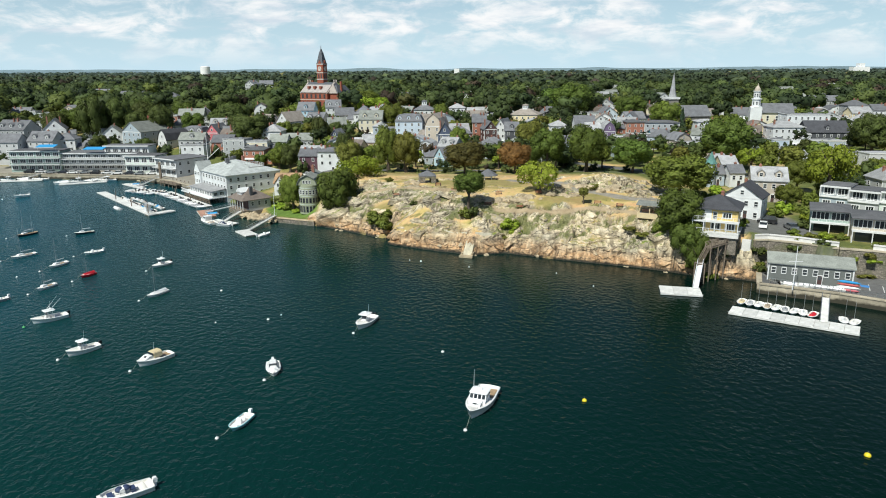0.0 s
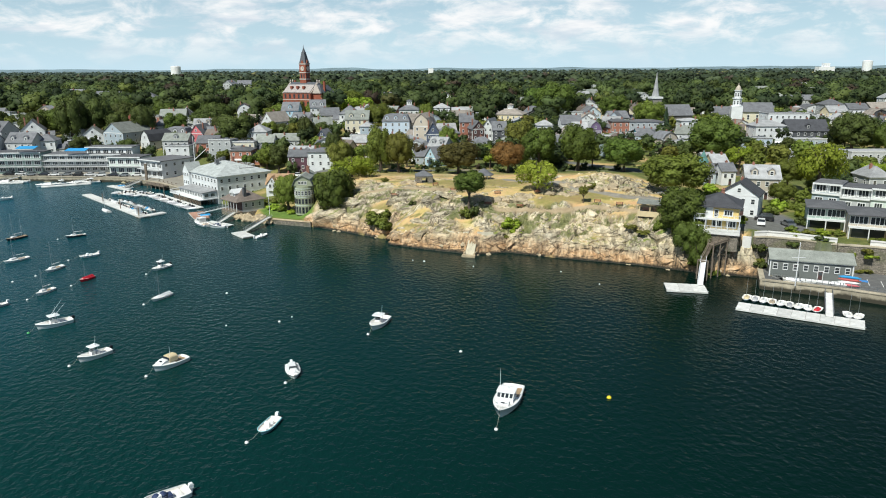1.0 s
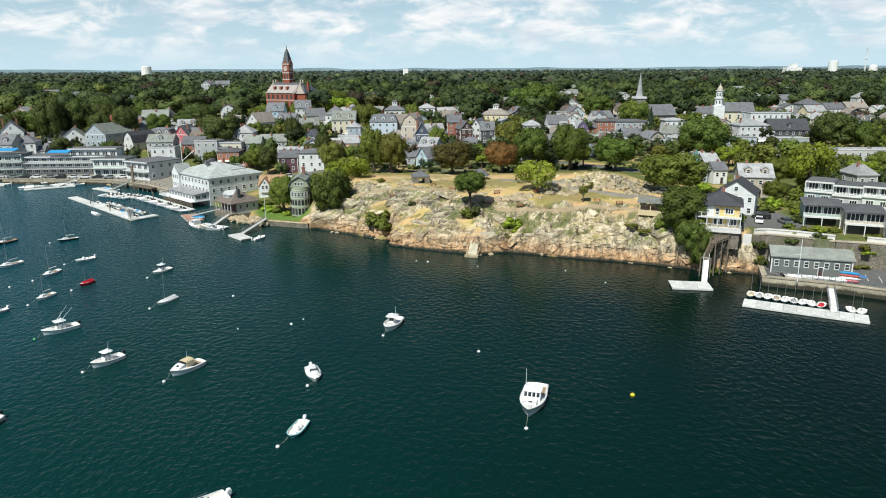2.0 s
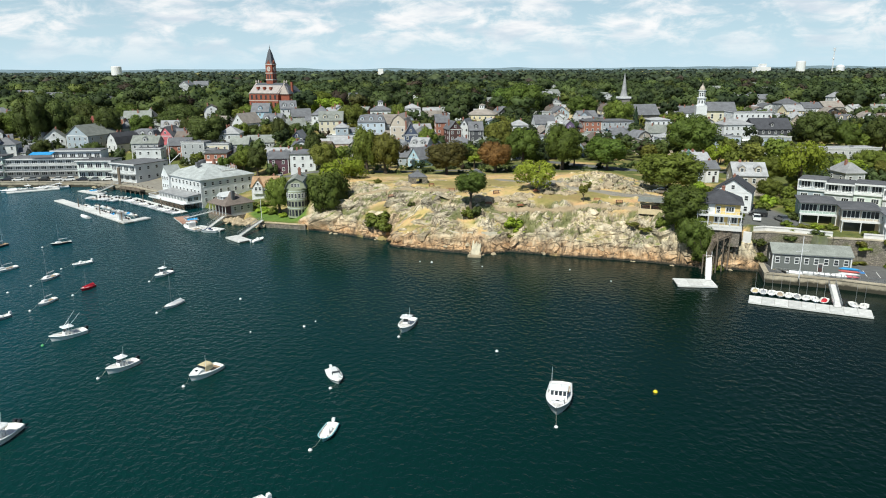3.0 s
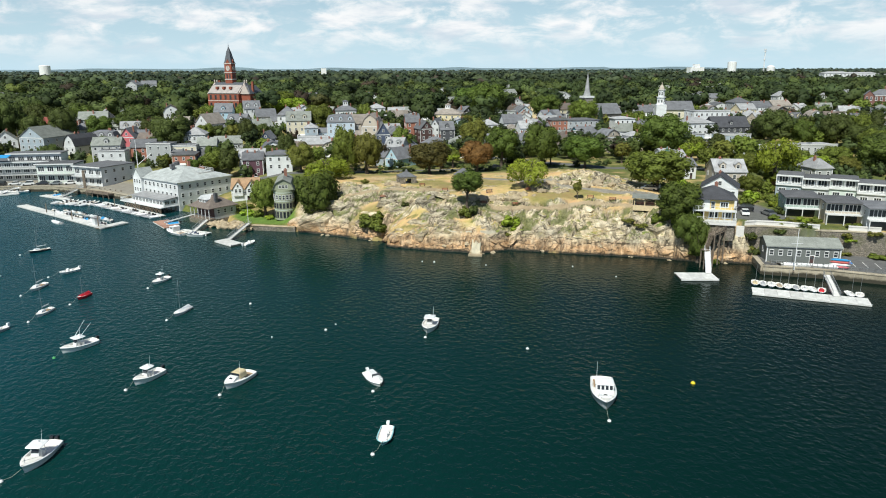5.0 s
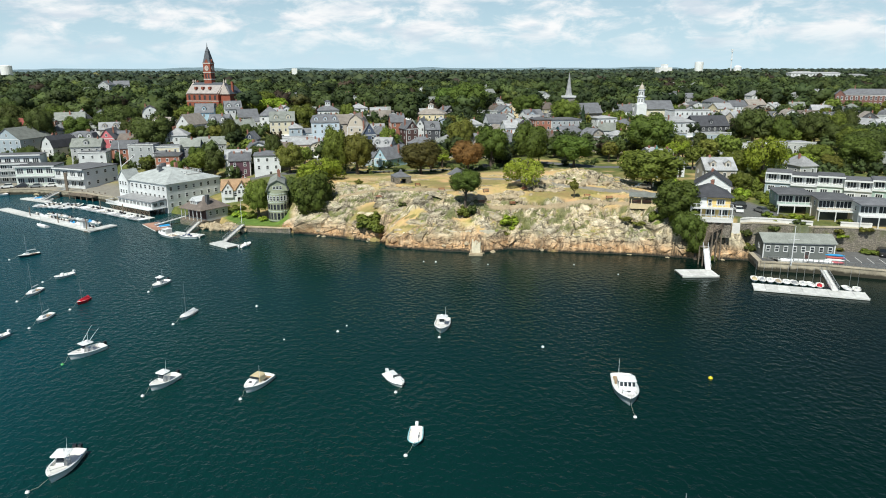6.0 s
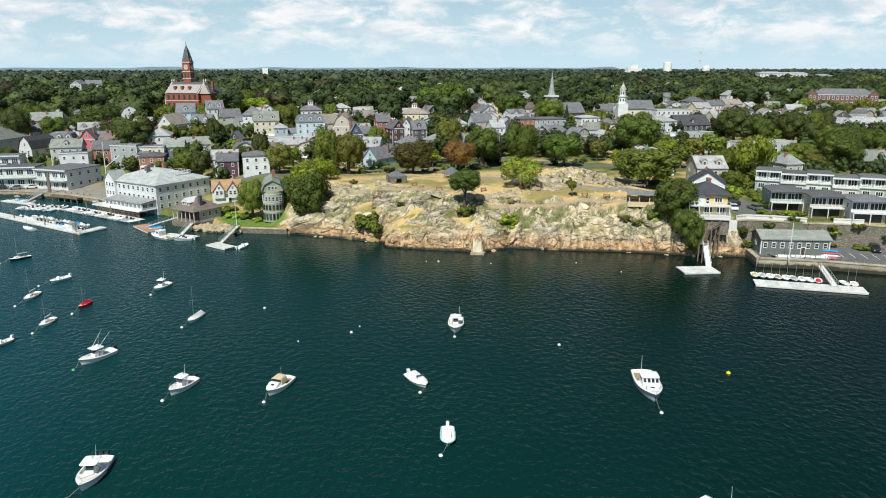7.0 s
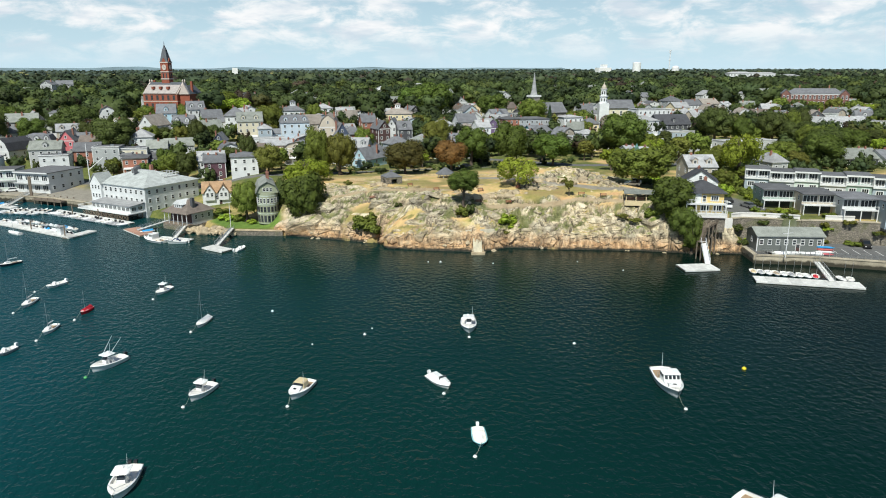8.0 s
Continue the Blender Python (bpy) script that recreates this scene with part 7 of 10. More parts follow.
house("gray house with two chimneys", -33.4, 372, 9.5, 10, 22.2, "gs", 3.2, "gray", "slate", 0)
house("white house half hidden in the woods", -274.4, 430, 10.9, 10, 20.1, "gs", 3, "white", "slate", 10)
house("gray house half hidden in the woods", -291.2, 560, 13.9, 10, 27.9, "gs", 3, "gray", "slate", -15)
house("pale house half hidden in the woods", -259.0, 560, 15.8, 10, 25.6, "gs", 3, "pale", "slate", 10)
house("cream house half hidden in the woods", -255.4, 540, 16.8, 12, 26.8, "gs", 3, "cream", "slate", 10)
house("gray house half hidden in the woods", 266.0, 520, 7.3, 9, 23.7, "gf", 3, "gray", "slate", -15)
house("gray house half hidden in the woods", -186.4, 620, 8.6, 10, 33.4, "gf", 3, "gray", "slate", -15)
house("cream house half hidden in the woods", -6.3, 760, 18.1, 10, 27.9, "gs", 3, "cream", "slate", 0)
house("gray house half hidden in the woods", 92.9, 440, 7.3, 9, 23.9, "gf", 3, "gray", "slate", -15)
house("white house half hidden in the woods", 4.6, 520, 9.2, 9, 25.2, "gf", 3, "white", "slate", 10)
house("cream house half hidden in the woods", 396.8, 420, 16.1, 9, 16.5, "gs", 3, "cream", "slate", 10)
house("gray house half hidden in the woods", 242.4, 470, 19.3, 9, 24.0, "gs", 3, "gray", "slate", 0)
house("cream house half hidden in the woods", 427.2, 560, 12.9, 9, 20.3, "gs", 3, "cream", "slate", 10)
house("white house half hidden in the woods", 306.3, 520, 11.0, 9, 24.6, "gf", 3, "white", "slate", -15)
house("white house half hidden in the woods", -177.3, 640, 12.0, 9, 33.0, "gs", 3, "white", "slate", 10)
house("cream house half hidden in the woods", -36.1, 520, 10.3, 9, 25.6, "gs", 3, "cream", "slate", 10)
house("white house half hidden in the woods", 115.5, 430, 11.0, 10, 22.1, "hip", 3, "white", "slate", 10)

# ---- trees of the park and the streets ----
tree("brown-leaved beech on the park lawn", 23.2, 241, 21.1, 11.1, 6.7, "brown")
tree("light green locust with an airy crown", 26.1, 187, 22.8, 11.6, 6.2, "locust")
tree("small round maple at the cliff edge", 7.0, 178, 19.8, 13.0, 4.9, "maple")
tree("dark spreading oak at the back of the park", 5.8, 238, 22.0, 10.4, 8.6, "umber")
tree("green maple along the park road", 36.3, 256, 25.0, 10.5, 7.1, "maple")
tree("green maple along the park road", 49.5, 250, 26.8, 10.6, 7.8, "maple")
tree("green maple along the park road", 65.3, 246, 22.0, 10.8, 7.9, "maple")
tree("yellow-green tree by the street", 32.9, 292, 25.4, 10.5, 7.3, "olive")
tree("great green oak beside the park", 63.4, 184, 23.9, 11.9, 10.0, "green")
tree("leafy tree on the bank by the yellow house", 54.8, 154.8, 19.6, 8.6, 5.8, "maple")
tree("leafy tree on the cliff edge", 54.0, 157, 14.9, 9.9, 4.1, "maple")
tree("tall dark oak on the hillside", -186.0, 352, 35.0, 10.8, 7.9, "dark")
tree("green oak on the hillside", -177.5, 362, 33.0, 11.7, 8.2, "dark")
tree("dark oak below the woods", -175.1, 385, 31.5, 16.0, 8.0, "dark")
tree("yellow-green tree below the woods", -152.8, 390, 29.3, 16.4, 7.7, "maple")
tree("broad green tree above the street", -124.4, 372, 27.0, 14.4, 9.0, "dark")
tree("broad green tree on the slope", -150.7, 352, 29.4, 13.5, 7.2, "dark")
tree("leafy tree below the white houses", -87.0, 350, 20.6, 12.4, 4.8, "green")
tree("dark tree below the white houses", -80.5, 352, 19.5, 13.0, 4.5, "dark")
tree("leafy tree below the white houses", -73.4, 350, 20.1, 12.6, 4.4, "olive")
tree("leafy tree below the white houses", -66.4, 348, 19.5, 12.0, 4.6, "green")
tree("dark tree below the white houses", -59.1, 346, 20.6, 12.2, 4.6, "dark")
tree("bushy tree low on the bank", 55.4, 151.5, 13.0, 3.4, 4.0, "maple")
tree("bushy tree above the waterline", 57.6, 149, 10.1, 0.9, 2.9, "maple")
tree("dense maple on the shore", -32.4, 202, 18.0, 2.6, 6.9, "maple")
tree("bright green tree behind the turret house", -29.5, 224, 19.6, 8.0, 8.0, "lime")
tree("dark leafy tree on the bank behind the turret house", -36.0, 211, 15.5, 3.0, 5.0, "dark")
tree("green tree beside the turret house", -48.2, 211, 14.8, 3.3, 4.5, "green")
tree("tall green tree beside the park", -22.2, 250, 26.5, 9.5, 5.9, "green")
tree("tall brown-green tree by the park", -15.5, 246, 24.7, 10.4, 5.8, "olive")
tree("green tree above the white house", -38.8, 262, 19.5, 9.0, 5.5, "olive")
tree("round tree in front of the navy house", 3.0, 300, 21.8, 9.8, 5.0, "green")
tree("lime tree in front of the waterfront units", 108.5, 196, 26.9, 10.0, 7.0, "lime")
tree("green tree behind the units", 138.0, 216, 17.2, 10.0, 5.2, "lime")
tree("green tree at the end of the units", 161.0, 214, 22.6, 9.9, 8.7, "maple")
tree("bright yellow-green tree in a back yard", 103.5, 238, 20.5, 10.9, 5.1, "lime")
tree("large dark tree on the square", 101.0, 256, 29.3, 12.1, 10.8, "maple")
tree("dark tree by the dark house", 176.1, 296, 27.9, 11.8, 8.9, "dark")
tree("small tree by the white gabled house", 91.1, 182, 15.8, 9.8, 3.7, "green")
tree("tree behind the gabled house", 104.2, 205, 19.5, 11.0, 5.2, "green")
tree("tall dark oak on the hill", -32.4, 362, 29.4, 14.6, 8.0, "green")
tree("green tree beside the town hall", -55.3, 420, 34.2, 20.5, 10.4, "green")
tree("lime-green tree below the town hall", -49.3, 412, 32.4, 19.6, 10.0, "lime")
tree("dark conifer by the stone church", 113.8, 352, 25.6, 13.6, 2.8, "conifer")
tree("tree before the spired church", 108.2, 362, 30.0, 15.0, 8.7, "green")
tree("dark spreading tree on the hillside", -99.5, 338, 25.9, 9.7, 10.5, "dark")
tree("dark spreading tree on the hillside", -120.1, 372, 29.8, 14.7, 9.9, "dark")
tree("dark spreading tree on the hillside", -170.9, 380, 30.5, 13.8, 9.0, "dark")
tree("yellow-green tree on the hillside", -211.6, 372, 26.4, 14.1, 5.3, "maple")
tree("tree behind the cupola mansion", 71.0, 430, 38.3, 16.4, 14.2, "maple")
tree("tree behind the cupola mansion", 63.7, 450, 35.2, 17.3, 11.5, "maple")
tree("tree beside the mansion", 99.4, 400, 31.2, 16.1, 10.1, "maple")
tree("dark green tree by the white house", -65.6, 338, 24.3, 9.6, 5.0, "dark")
tree("tree in front of the navy cottage", -45.2, 290, 20.9, 7.8, 3.9, "dark")
tree("tree below the gray houses", -68.3, 288, 15.5, 5.0, 4.7, "dark")
tree("tree below the brick warehouse", -75.1, 296, 13.9, 4.9, 5.1, "green")
tree("green tree among roofs", -8.0, 385, 28.1, 15.8, 4.6, "green")
tree("broad green tree on the town slope", 254.6, 276, 16.5, 8.2, 9.0, "green")
tree("broad green tree on the town slope", 202.1, 270, 21.8, 9.3, 9.0, "dark")
tree("broad green tree on the town slope", 150.0, 222, 18.8, 9.8, 6.6, "green")
tree("broad green tree on the town slope", 147.0, 211, 16.0, 9.9, 4.6, "olive")
tree("small green tree by the street", 109.8, 196, 14.2, 10.0, 4.8, "green")


for x, y, top, r, kind in ((-104, 412, 27.5, 6.5, "dark"), (-94, 408, 27.0, 6.0, "green"), (-84, 410, 28.0, 5.6, "olive"), (-74, 409, 27.4, 6.2, "green"), (-64, 410, 27.0, 6.0, "dark")):
    tree("leafy tree at the foot of the town hall", x, y, top, 15.5, r, kind)
for x, y, top, r, kind in ((184, 236, 22, 8, "dark"), (190, 250, 22, 7, "green"), (202, 240, 21, 8, "maple"), (222, 250, 19, 8, "dark"), (200, 284, 26, 8, "dark"), (216, 292, 25, 8, "green"), (240, 262, 17, 7, "olive"), (234, 304, 26, 8, "dark"), (186, 288, 23, 6, "maple"), (264, 258, 17, 8, "maple")):
    tree("tall dense tree on the eastern slope", x, y, top, 10.5, r, kind)


for x, y, top, r, kind in ((-208, 356, 26, 7, "dark"), (-196, 362, 29, 8, "maple"), (-164, 354, 26, 7, "dark"), (-137, 360, 25, 7, "maple"), (-112, 356, 23, 6, "dark"), (-146, 322, 15, 4.5, "dark"), (-128, 333, 17, 4.5, "maple"), (-170, 326, 16, 5, "dark"),
                            (-104, 328, 17, 4.6, "dark"), (-78, 312, 14, 4.2, "maple"), (-66, 304, 13, 4.0, "olive"), (-52, 300, 15, 4.6, "dark"), (-84, 298, 10, 3.4, "maple")):
    tree("dense dark tree between the houses of the western hill", x, y, top, float(ground(x, y)) + 1.5, r, kind)


# ---- trees between the houses ----
FOOTPRINTS += [(150, 252, 11), (172, 249, 12), (288, 308, 13), (270, 314, 9), (306, 306, 10)]   # open yards
def free_spot(x, y, r):
    if any(math.hypot(x - a, y - b) < c + r * 0.75 for a, b, c in FOOTPRINTS):
        return False
    return not any(math.hypot(x - a, y - b) < 0.6 * (c + r) for a, b, c in TREE_AT)


# small houses that fill the streets behind
infill = random.Random(77)
count = 0
for k in range(6000):
    y = infill.uniform(286, 430)
    x = infill.uniform(-0.60 * y - 20, 0.95 * y)
    w, d = infill.uniform(7, 11), infill.uniform(7, 10)
    if count >= 150 or (x > 150 and y < 335) or (x < -60 and y < 312) or (abs(x + 80) < 45 and y > 395):
        continue
    if min(float(near_line(np.array(x), np.array(y), s)) for s in STREETS) < 5 or any(math.hypot(x - a, y + d / 2 - b) < c + max(w, d) * 0.5 for a, b, c in FOOTPRINTS):
        continue
    paintwork = infill.choice(("white", "white", "white", "white", "white", "pale", "cream", "gray", "tan", "paleblue", "bluegray", "brick", "yellowpale", "charcoal"))
    words = {"white": "white", "pale": "pale gray", "cream": "cream", "gray": "gray", "tan": "tan", "paleblue": "pale blue", "bluegray": "blue-gray", "brick": "red brick", "yellowpale": "pale yellow", "charcoal": "dark gray"}[paintwork]
    rt = infill.choice(("gs", "gs", "gf", "hip", "gam", "flat"))
    house("%s town house with a %s" % (words, {"gs": "gabled roof", "gf": "gabled front", "hip": "hipped roof", "gam": "gambrel roof", "flat": "flat roof"}[rt]), x, y, w, d, float(ground(x, y)) + infill.uniform(5.2, 6.8), rt, 0 if rt == "flat" else infill.uniform(2.6, 3.8),
          paintwork, infill.choice(("slate", "slate", "graygreen", "tanroof", "palegray", "brownroof", "palegray", "slate")), infill.choice((-24, -12, 0, 10, 20)), rows=1 if y > 360 else 2, dormers=infill.choice((0, 0, 1, 2)) if rt == "gs" else 0, plain=count > 60)
    count += 1

for k in range(900):
    y = infill.uniform(452, 690)
    x = infill.uniform(-0.62 * y, 1.05 * y)
    if count >= 188 or any(math.hypot(x - a, y - b) < c + 16 for a, b, c in FOOTPRINTS):
        continue
    paintwork = infill.choice(("white", "white", "pale", "gray", "cream"))
    house("%s house half hidden among the woods" % {"white": "white", "pale": "pale gray", "gray": "gray", "cream": "cream"}[paintwork], x, y, infill.uniform(9, 14), 9, float(ground(x, y)) + infill.uniform(7.5, 10.5), infill.choice(("gs", "gf", "hip")), 3.2,
          paintwork, infill.choice(("slate", "palegray", "graygreen")), infill.choice((-20, 0, 15)), rows=1, stacks=False)
    count += 1

yard = random.Random(8)
made = 0
for k in range(9000):
    y = yard.uniform(228, 402)
    x = yard.uniform(-0.68 * y - 30, 1.22 * y - 20)
    r = yard.uniform(2.4, 4.6) if y < 400 else yard.uniform(3.5, 6.0)
    if y < 262 and -62 < x < 78:
        continue
    if float(shore_distance(np.array(x), np.array(y))) < 22 and x < -30:
        continue
    if y < 300 and x < -60:
        continue
    if y < 400 and min(float(near_line(np.array(x), np.array(y), s)) for s in STREETS) < 4.5:
        continue
    if not free_spot(x, y, r) or made >= 235:
        continue
    g = lie(x, y)
    h = r * yard.uniform(1.9, 2.5)
    tree(yard.choice(("leafy garden tree between town houses", "dense green street tree among roofs")), x, y, g + h, g + h * 0.22, r,
         yard.choice(("green", "green", "dark", "dark", "olive", "lime", "green") if x > -60 else ("dark", "dark", "maple", "green")), near=False, group="town trees")
    made += 1

for k in range(5):
    x, y = 328 + 0.79 * (11 * k - 22), 389 - 0.62 * (11 * k - 22)
    tree("broad green tree in front of the brick school", x, y, 26.4 - (k % 3) * 1.2, 14, 6.5, ("green", "dark", "green", "olive", "green")[k], near=False, group="town trees")

# ---- woods behind the town ----
def woods(name, label, rows, protos, mat, seed):
    """Many crowns in one mesh: rows of x, y, z, radius, height; each tree has its kind and tone."""
    rng = np.random.RandomState(seed)
    rows = np.array(rows)
    pick = rng.randint(0, len(protos), len(rows))
    co, faces, normals, kinds, tones, start = [], [], [], [], [], 0
    for q, (pv, pn, pf) in enumerate(protos):
        r = rows[pick == q]
        n, k = len(r), len(pv)
        a = rng.uniform(0, math.tau, n)
        c, s = np.cos(a)[:, None], np.sin(a)[:, None]
        x = (pv[None, :, 0] * c - pv[None, :, 1] * s) * r[:, 3:4] + r[:, 0:1]
        y = (pv[None, :, 0] * s + pv[None, :, 1] * c) * r[:, 3:4] + r[:, 1:2]
        z = pv[None, :, 2] * r[:, 4:5] + r[:, 2:3]
        co.append(np.stack([x, y, z], -1).reshape(-1, 3))
        normals.append(np.stack([pn[None, :, 0] * c - pn[None, :, 1] * s, pn[None, :, 0] * s + pn[None, :, 1] * c, np.repeat(pn[None, :, 2], n, 0)], -1).reshape(-1, 3))
        faces.append((pf[None] + (start + np.arange(n) * k)[:, None, None]).reshape(-1))
        kinds.append(np.repeat(rng.beta(2.0, 2.2, n) ** 1.1 * np.where(rng.rand(n) < 0.03, 0, 1) + np.where(rng.rand(n) < 0.03, 0.9, 0), k))
        tones.append(np.repeat(0.55 + rng.beta(1.6, 2.2, n) * 1.15, k))
        start += n * k
    faces, normals = np.concatenate(faces), np.concatenate(normals)
    me = bpy.data.meshes.new(name)
    me.vertices.add(start)
    me.vertices.foreach_set("co", np.concatenate(co).reshape(-1))
    me.loops.add(len(faces))
    me.loops.foreach_set("vertex_index", faces)
    me.polygons.add(len(faces) // 3)
    me.polygons.foreach_set("loop_start", np.arange(0, len(faces), 3))
    me.update(calc_edges=True)
    me.polygons.foreach_set("use_smooth", np.ones(len(faces) // 3, bool))
    for key, values in (("kind", kinds), ("tone", tones)):
        me.attributes.new(key, "FLOAT", "POINT").data.foreach_set("value", np.concatenate(values).astype(np.float32))
    me.normals_split_custom_set_from_vertices(normals)
    me.materials.append(MAT[mat])
    return tagged(new(name, me), label, "woods", kind="stuff")


def crown_proto(seed, lobes, leaves, size, small=1.0, core=0.8):
    me = crown_mesh("proto", seed, lobes, leaves, size, 1.0, 1.0, core, 0.0, 0.4, small, 1.3, 0.3)
    me.calc_loop_triangles()
    v, w = np.zeros(len(me.vertices) * 3), np.zeros(len(me.loops) * 3)
    me.vertices.foreach_get("co", v)
    me.corner_normals.foreach_get("vector", w)
    at = np.zeros(len(me.loops), int)
    me.loops.foreach_get("vertex_index", at)
    normal = np.zeros((len(me.vertices), 3))
    normal[at] = w.reshape(-1, 3)
    f = np.zeros(len(me.loop_triangles) * 3, int)
    me.loop_triangles.foreach_get("vertices", f)
    bpy.data.meshes.remove(me)
    return v.reshape(-1, 3), normal, f.reshape(-1, 3)


def scatter(seed, y0, y1, spacing, r0, r1, tall, clear=True):
    rng = random.Random(seed)
    out = []
    y = y0
    while y < y1:
        x = -0.72 * y - 20
        while x < 1.2 * y - 25:
            px, py, r = x + rng.uniform(-0.5, 0.5) * spacing, y + rng.uniform(-0.5, 0.5) * spacing, rng.uniform(r0, r1)
            if not clear or not any(abs(px - a) < c + r * 0.6 and abs(py - b) < c + r * 0.6 for a, b, c in FOOTPRINTS):
                h = r * rng.uniform(0.62, 0.95)
                out.append((px, py, float(ground(px, py)) + tall * rng.uniform(0.72, 1.25) - h, r, h))
            x += spacing
        y += spacing * 0.9
    return out


gardens = [q for q in scatter(6, 268, 394, 9.6, 3.2, 6.0, 9.5) if free_spot(q[0], q[1], q[3] * 0.45) and min(float(near_line(np.array(q[0]), np.array(q[1]), s)) for s in STREETS) > 4.5
           and not (q[0] < -60 and q[1] < 302) and not (-62 < q[0] < 78 and q[1] < 262)]
undergrowth = [(x, y, z - 1.2, r * 0.7, h * 0.75) for x, y, z, r, h in scatter(16, 246, 266, 4.6, 2.0, 4.2, 3.6) if -34 < x < 80 and free_spot(x, y, r * 0.2) and min(float(near_line(np.array(x), np.array(y), s)) for s in STREETS) > 4.2]
woods("garden_trees", "mixed green back-garden trees and hedges between the houses", gardens, [crown_proto(50 + k, 7, 120, 0.13, 1.15) for k in range(3)], "forest", 20)
woods("garden_trees", "thick green undergrowth and hedges behind the park", undergrowth, [crown_proto(56 + k, 6, 110, 0.13, 1.1) for k in range(2)], "forest", 22)
fronts, bush = [], random.Random(31)
for a, b, c in FOOTPRINTS:
    if not (255 < b < 420 and -230 < a < 330):
        continue
    for k in range(3):
        x, y, r = a + bush.uniform(-1.0, 1.0) * c, b - c * bush.uniform(0.95, 1.15) - bush.uniform(1.0, 2.4), bush.uniform(1.5, 3.0)
        if any(math.hypot(x - p, y - q) < w * 0.86 for p, q, w in FOOTPRINTS) or min(float(near_line(np.array(x), np.array(y), w)) for w in STREETS) < 4.0 or (a < -60 and y < 302) or (-62 < x < 78 and y < 262):
            continue
        h = r * bush.uniform(0.8, 1.5)
        fronts.append((x, y, float(ground(x, y)) + h * 0.8, r, h))
for k in range(150):
    x, y, r = bush.uniform(118, 212), bush.uniform(192, 238), bush.uniform(1.6, 3.2)
    if any(math.hypot(x - p, y - q) < w + r * 0.5 for p, q, w in FOOTPRINTS) or min(float(near_line(np.array(x), np.array(y), w)) for w in STREETS) < 4.0:
        continue
    h = r * bush.uniform(0.7, 1.3)
    fronts.append((x, y, float(ground(x, y)) + h * 0.8, r, h))
woods("garden_shrubs", "small trees and shrubs before the house fronts", fronts, [crown_proto(52 + k, 6, 110, 0.13, 1.1) for k in range(2)], "forest", 24)
woods("near_woods", "mixed green broadleaf woods rising behind the town", scatter(1, 394, 770, 16.5, 6.0, 11.0, 15.5), [crown_proto(60 + k, 8, 170, 0.10, 1.2, 0.84) for k in range(4)], "forest", 3)
# both far belts carry their haze in the leaf colour
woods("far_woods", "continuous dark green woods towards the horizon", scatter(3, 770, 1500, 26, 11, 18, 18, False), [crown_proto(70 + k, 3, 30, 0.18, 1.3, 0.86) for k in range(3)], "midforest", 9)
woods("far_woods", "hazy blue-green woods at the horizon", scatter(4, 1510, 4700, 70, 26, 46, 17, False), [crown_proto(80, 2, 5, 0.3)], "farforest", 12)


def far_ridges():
    """Low hills beyond the woods, their haze painted into the surface colour."""
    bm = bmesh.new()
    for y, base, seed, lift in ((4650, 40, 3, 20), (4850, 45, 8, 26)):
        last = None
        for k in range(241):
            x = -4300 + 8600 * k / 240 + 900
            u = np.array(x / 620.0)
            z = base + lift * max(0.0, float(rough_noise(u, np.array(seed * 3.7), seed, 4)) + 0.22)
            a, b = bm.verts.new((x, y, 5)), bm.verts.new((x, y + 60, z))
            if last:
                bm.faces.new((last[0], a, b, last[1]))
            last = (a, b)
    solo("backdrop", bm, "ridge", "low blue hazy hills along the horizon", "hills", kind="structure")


far_ridges()

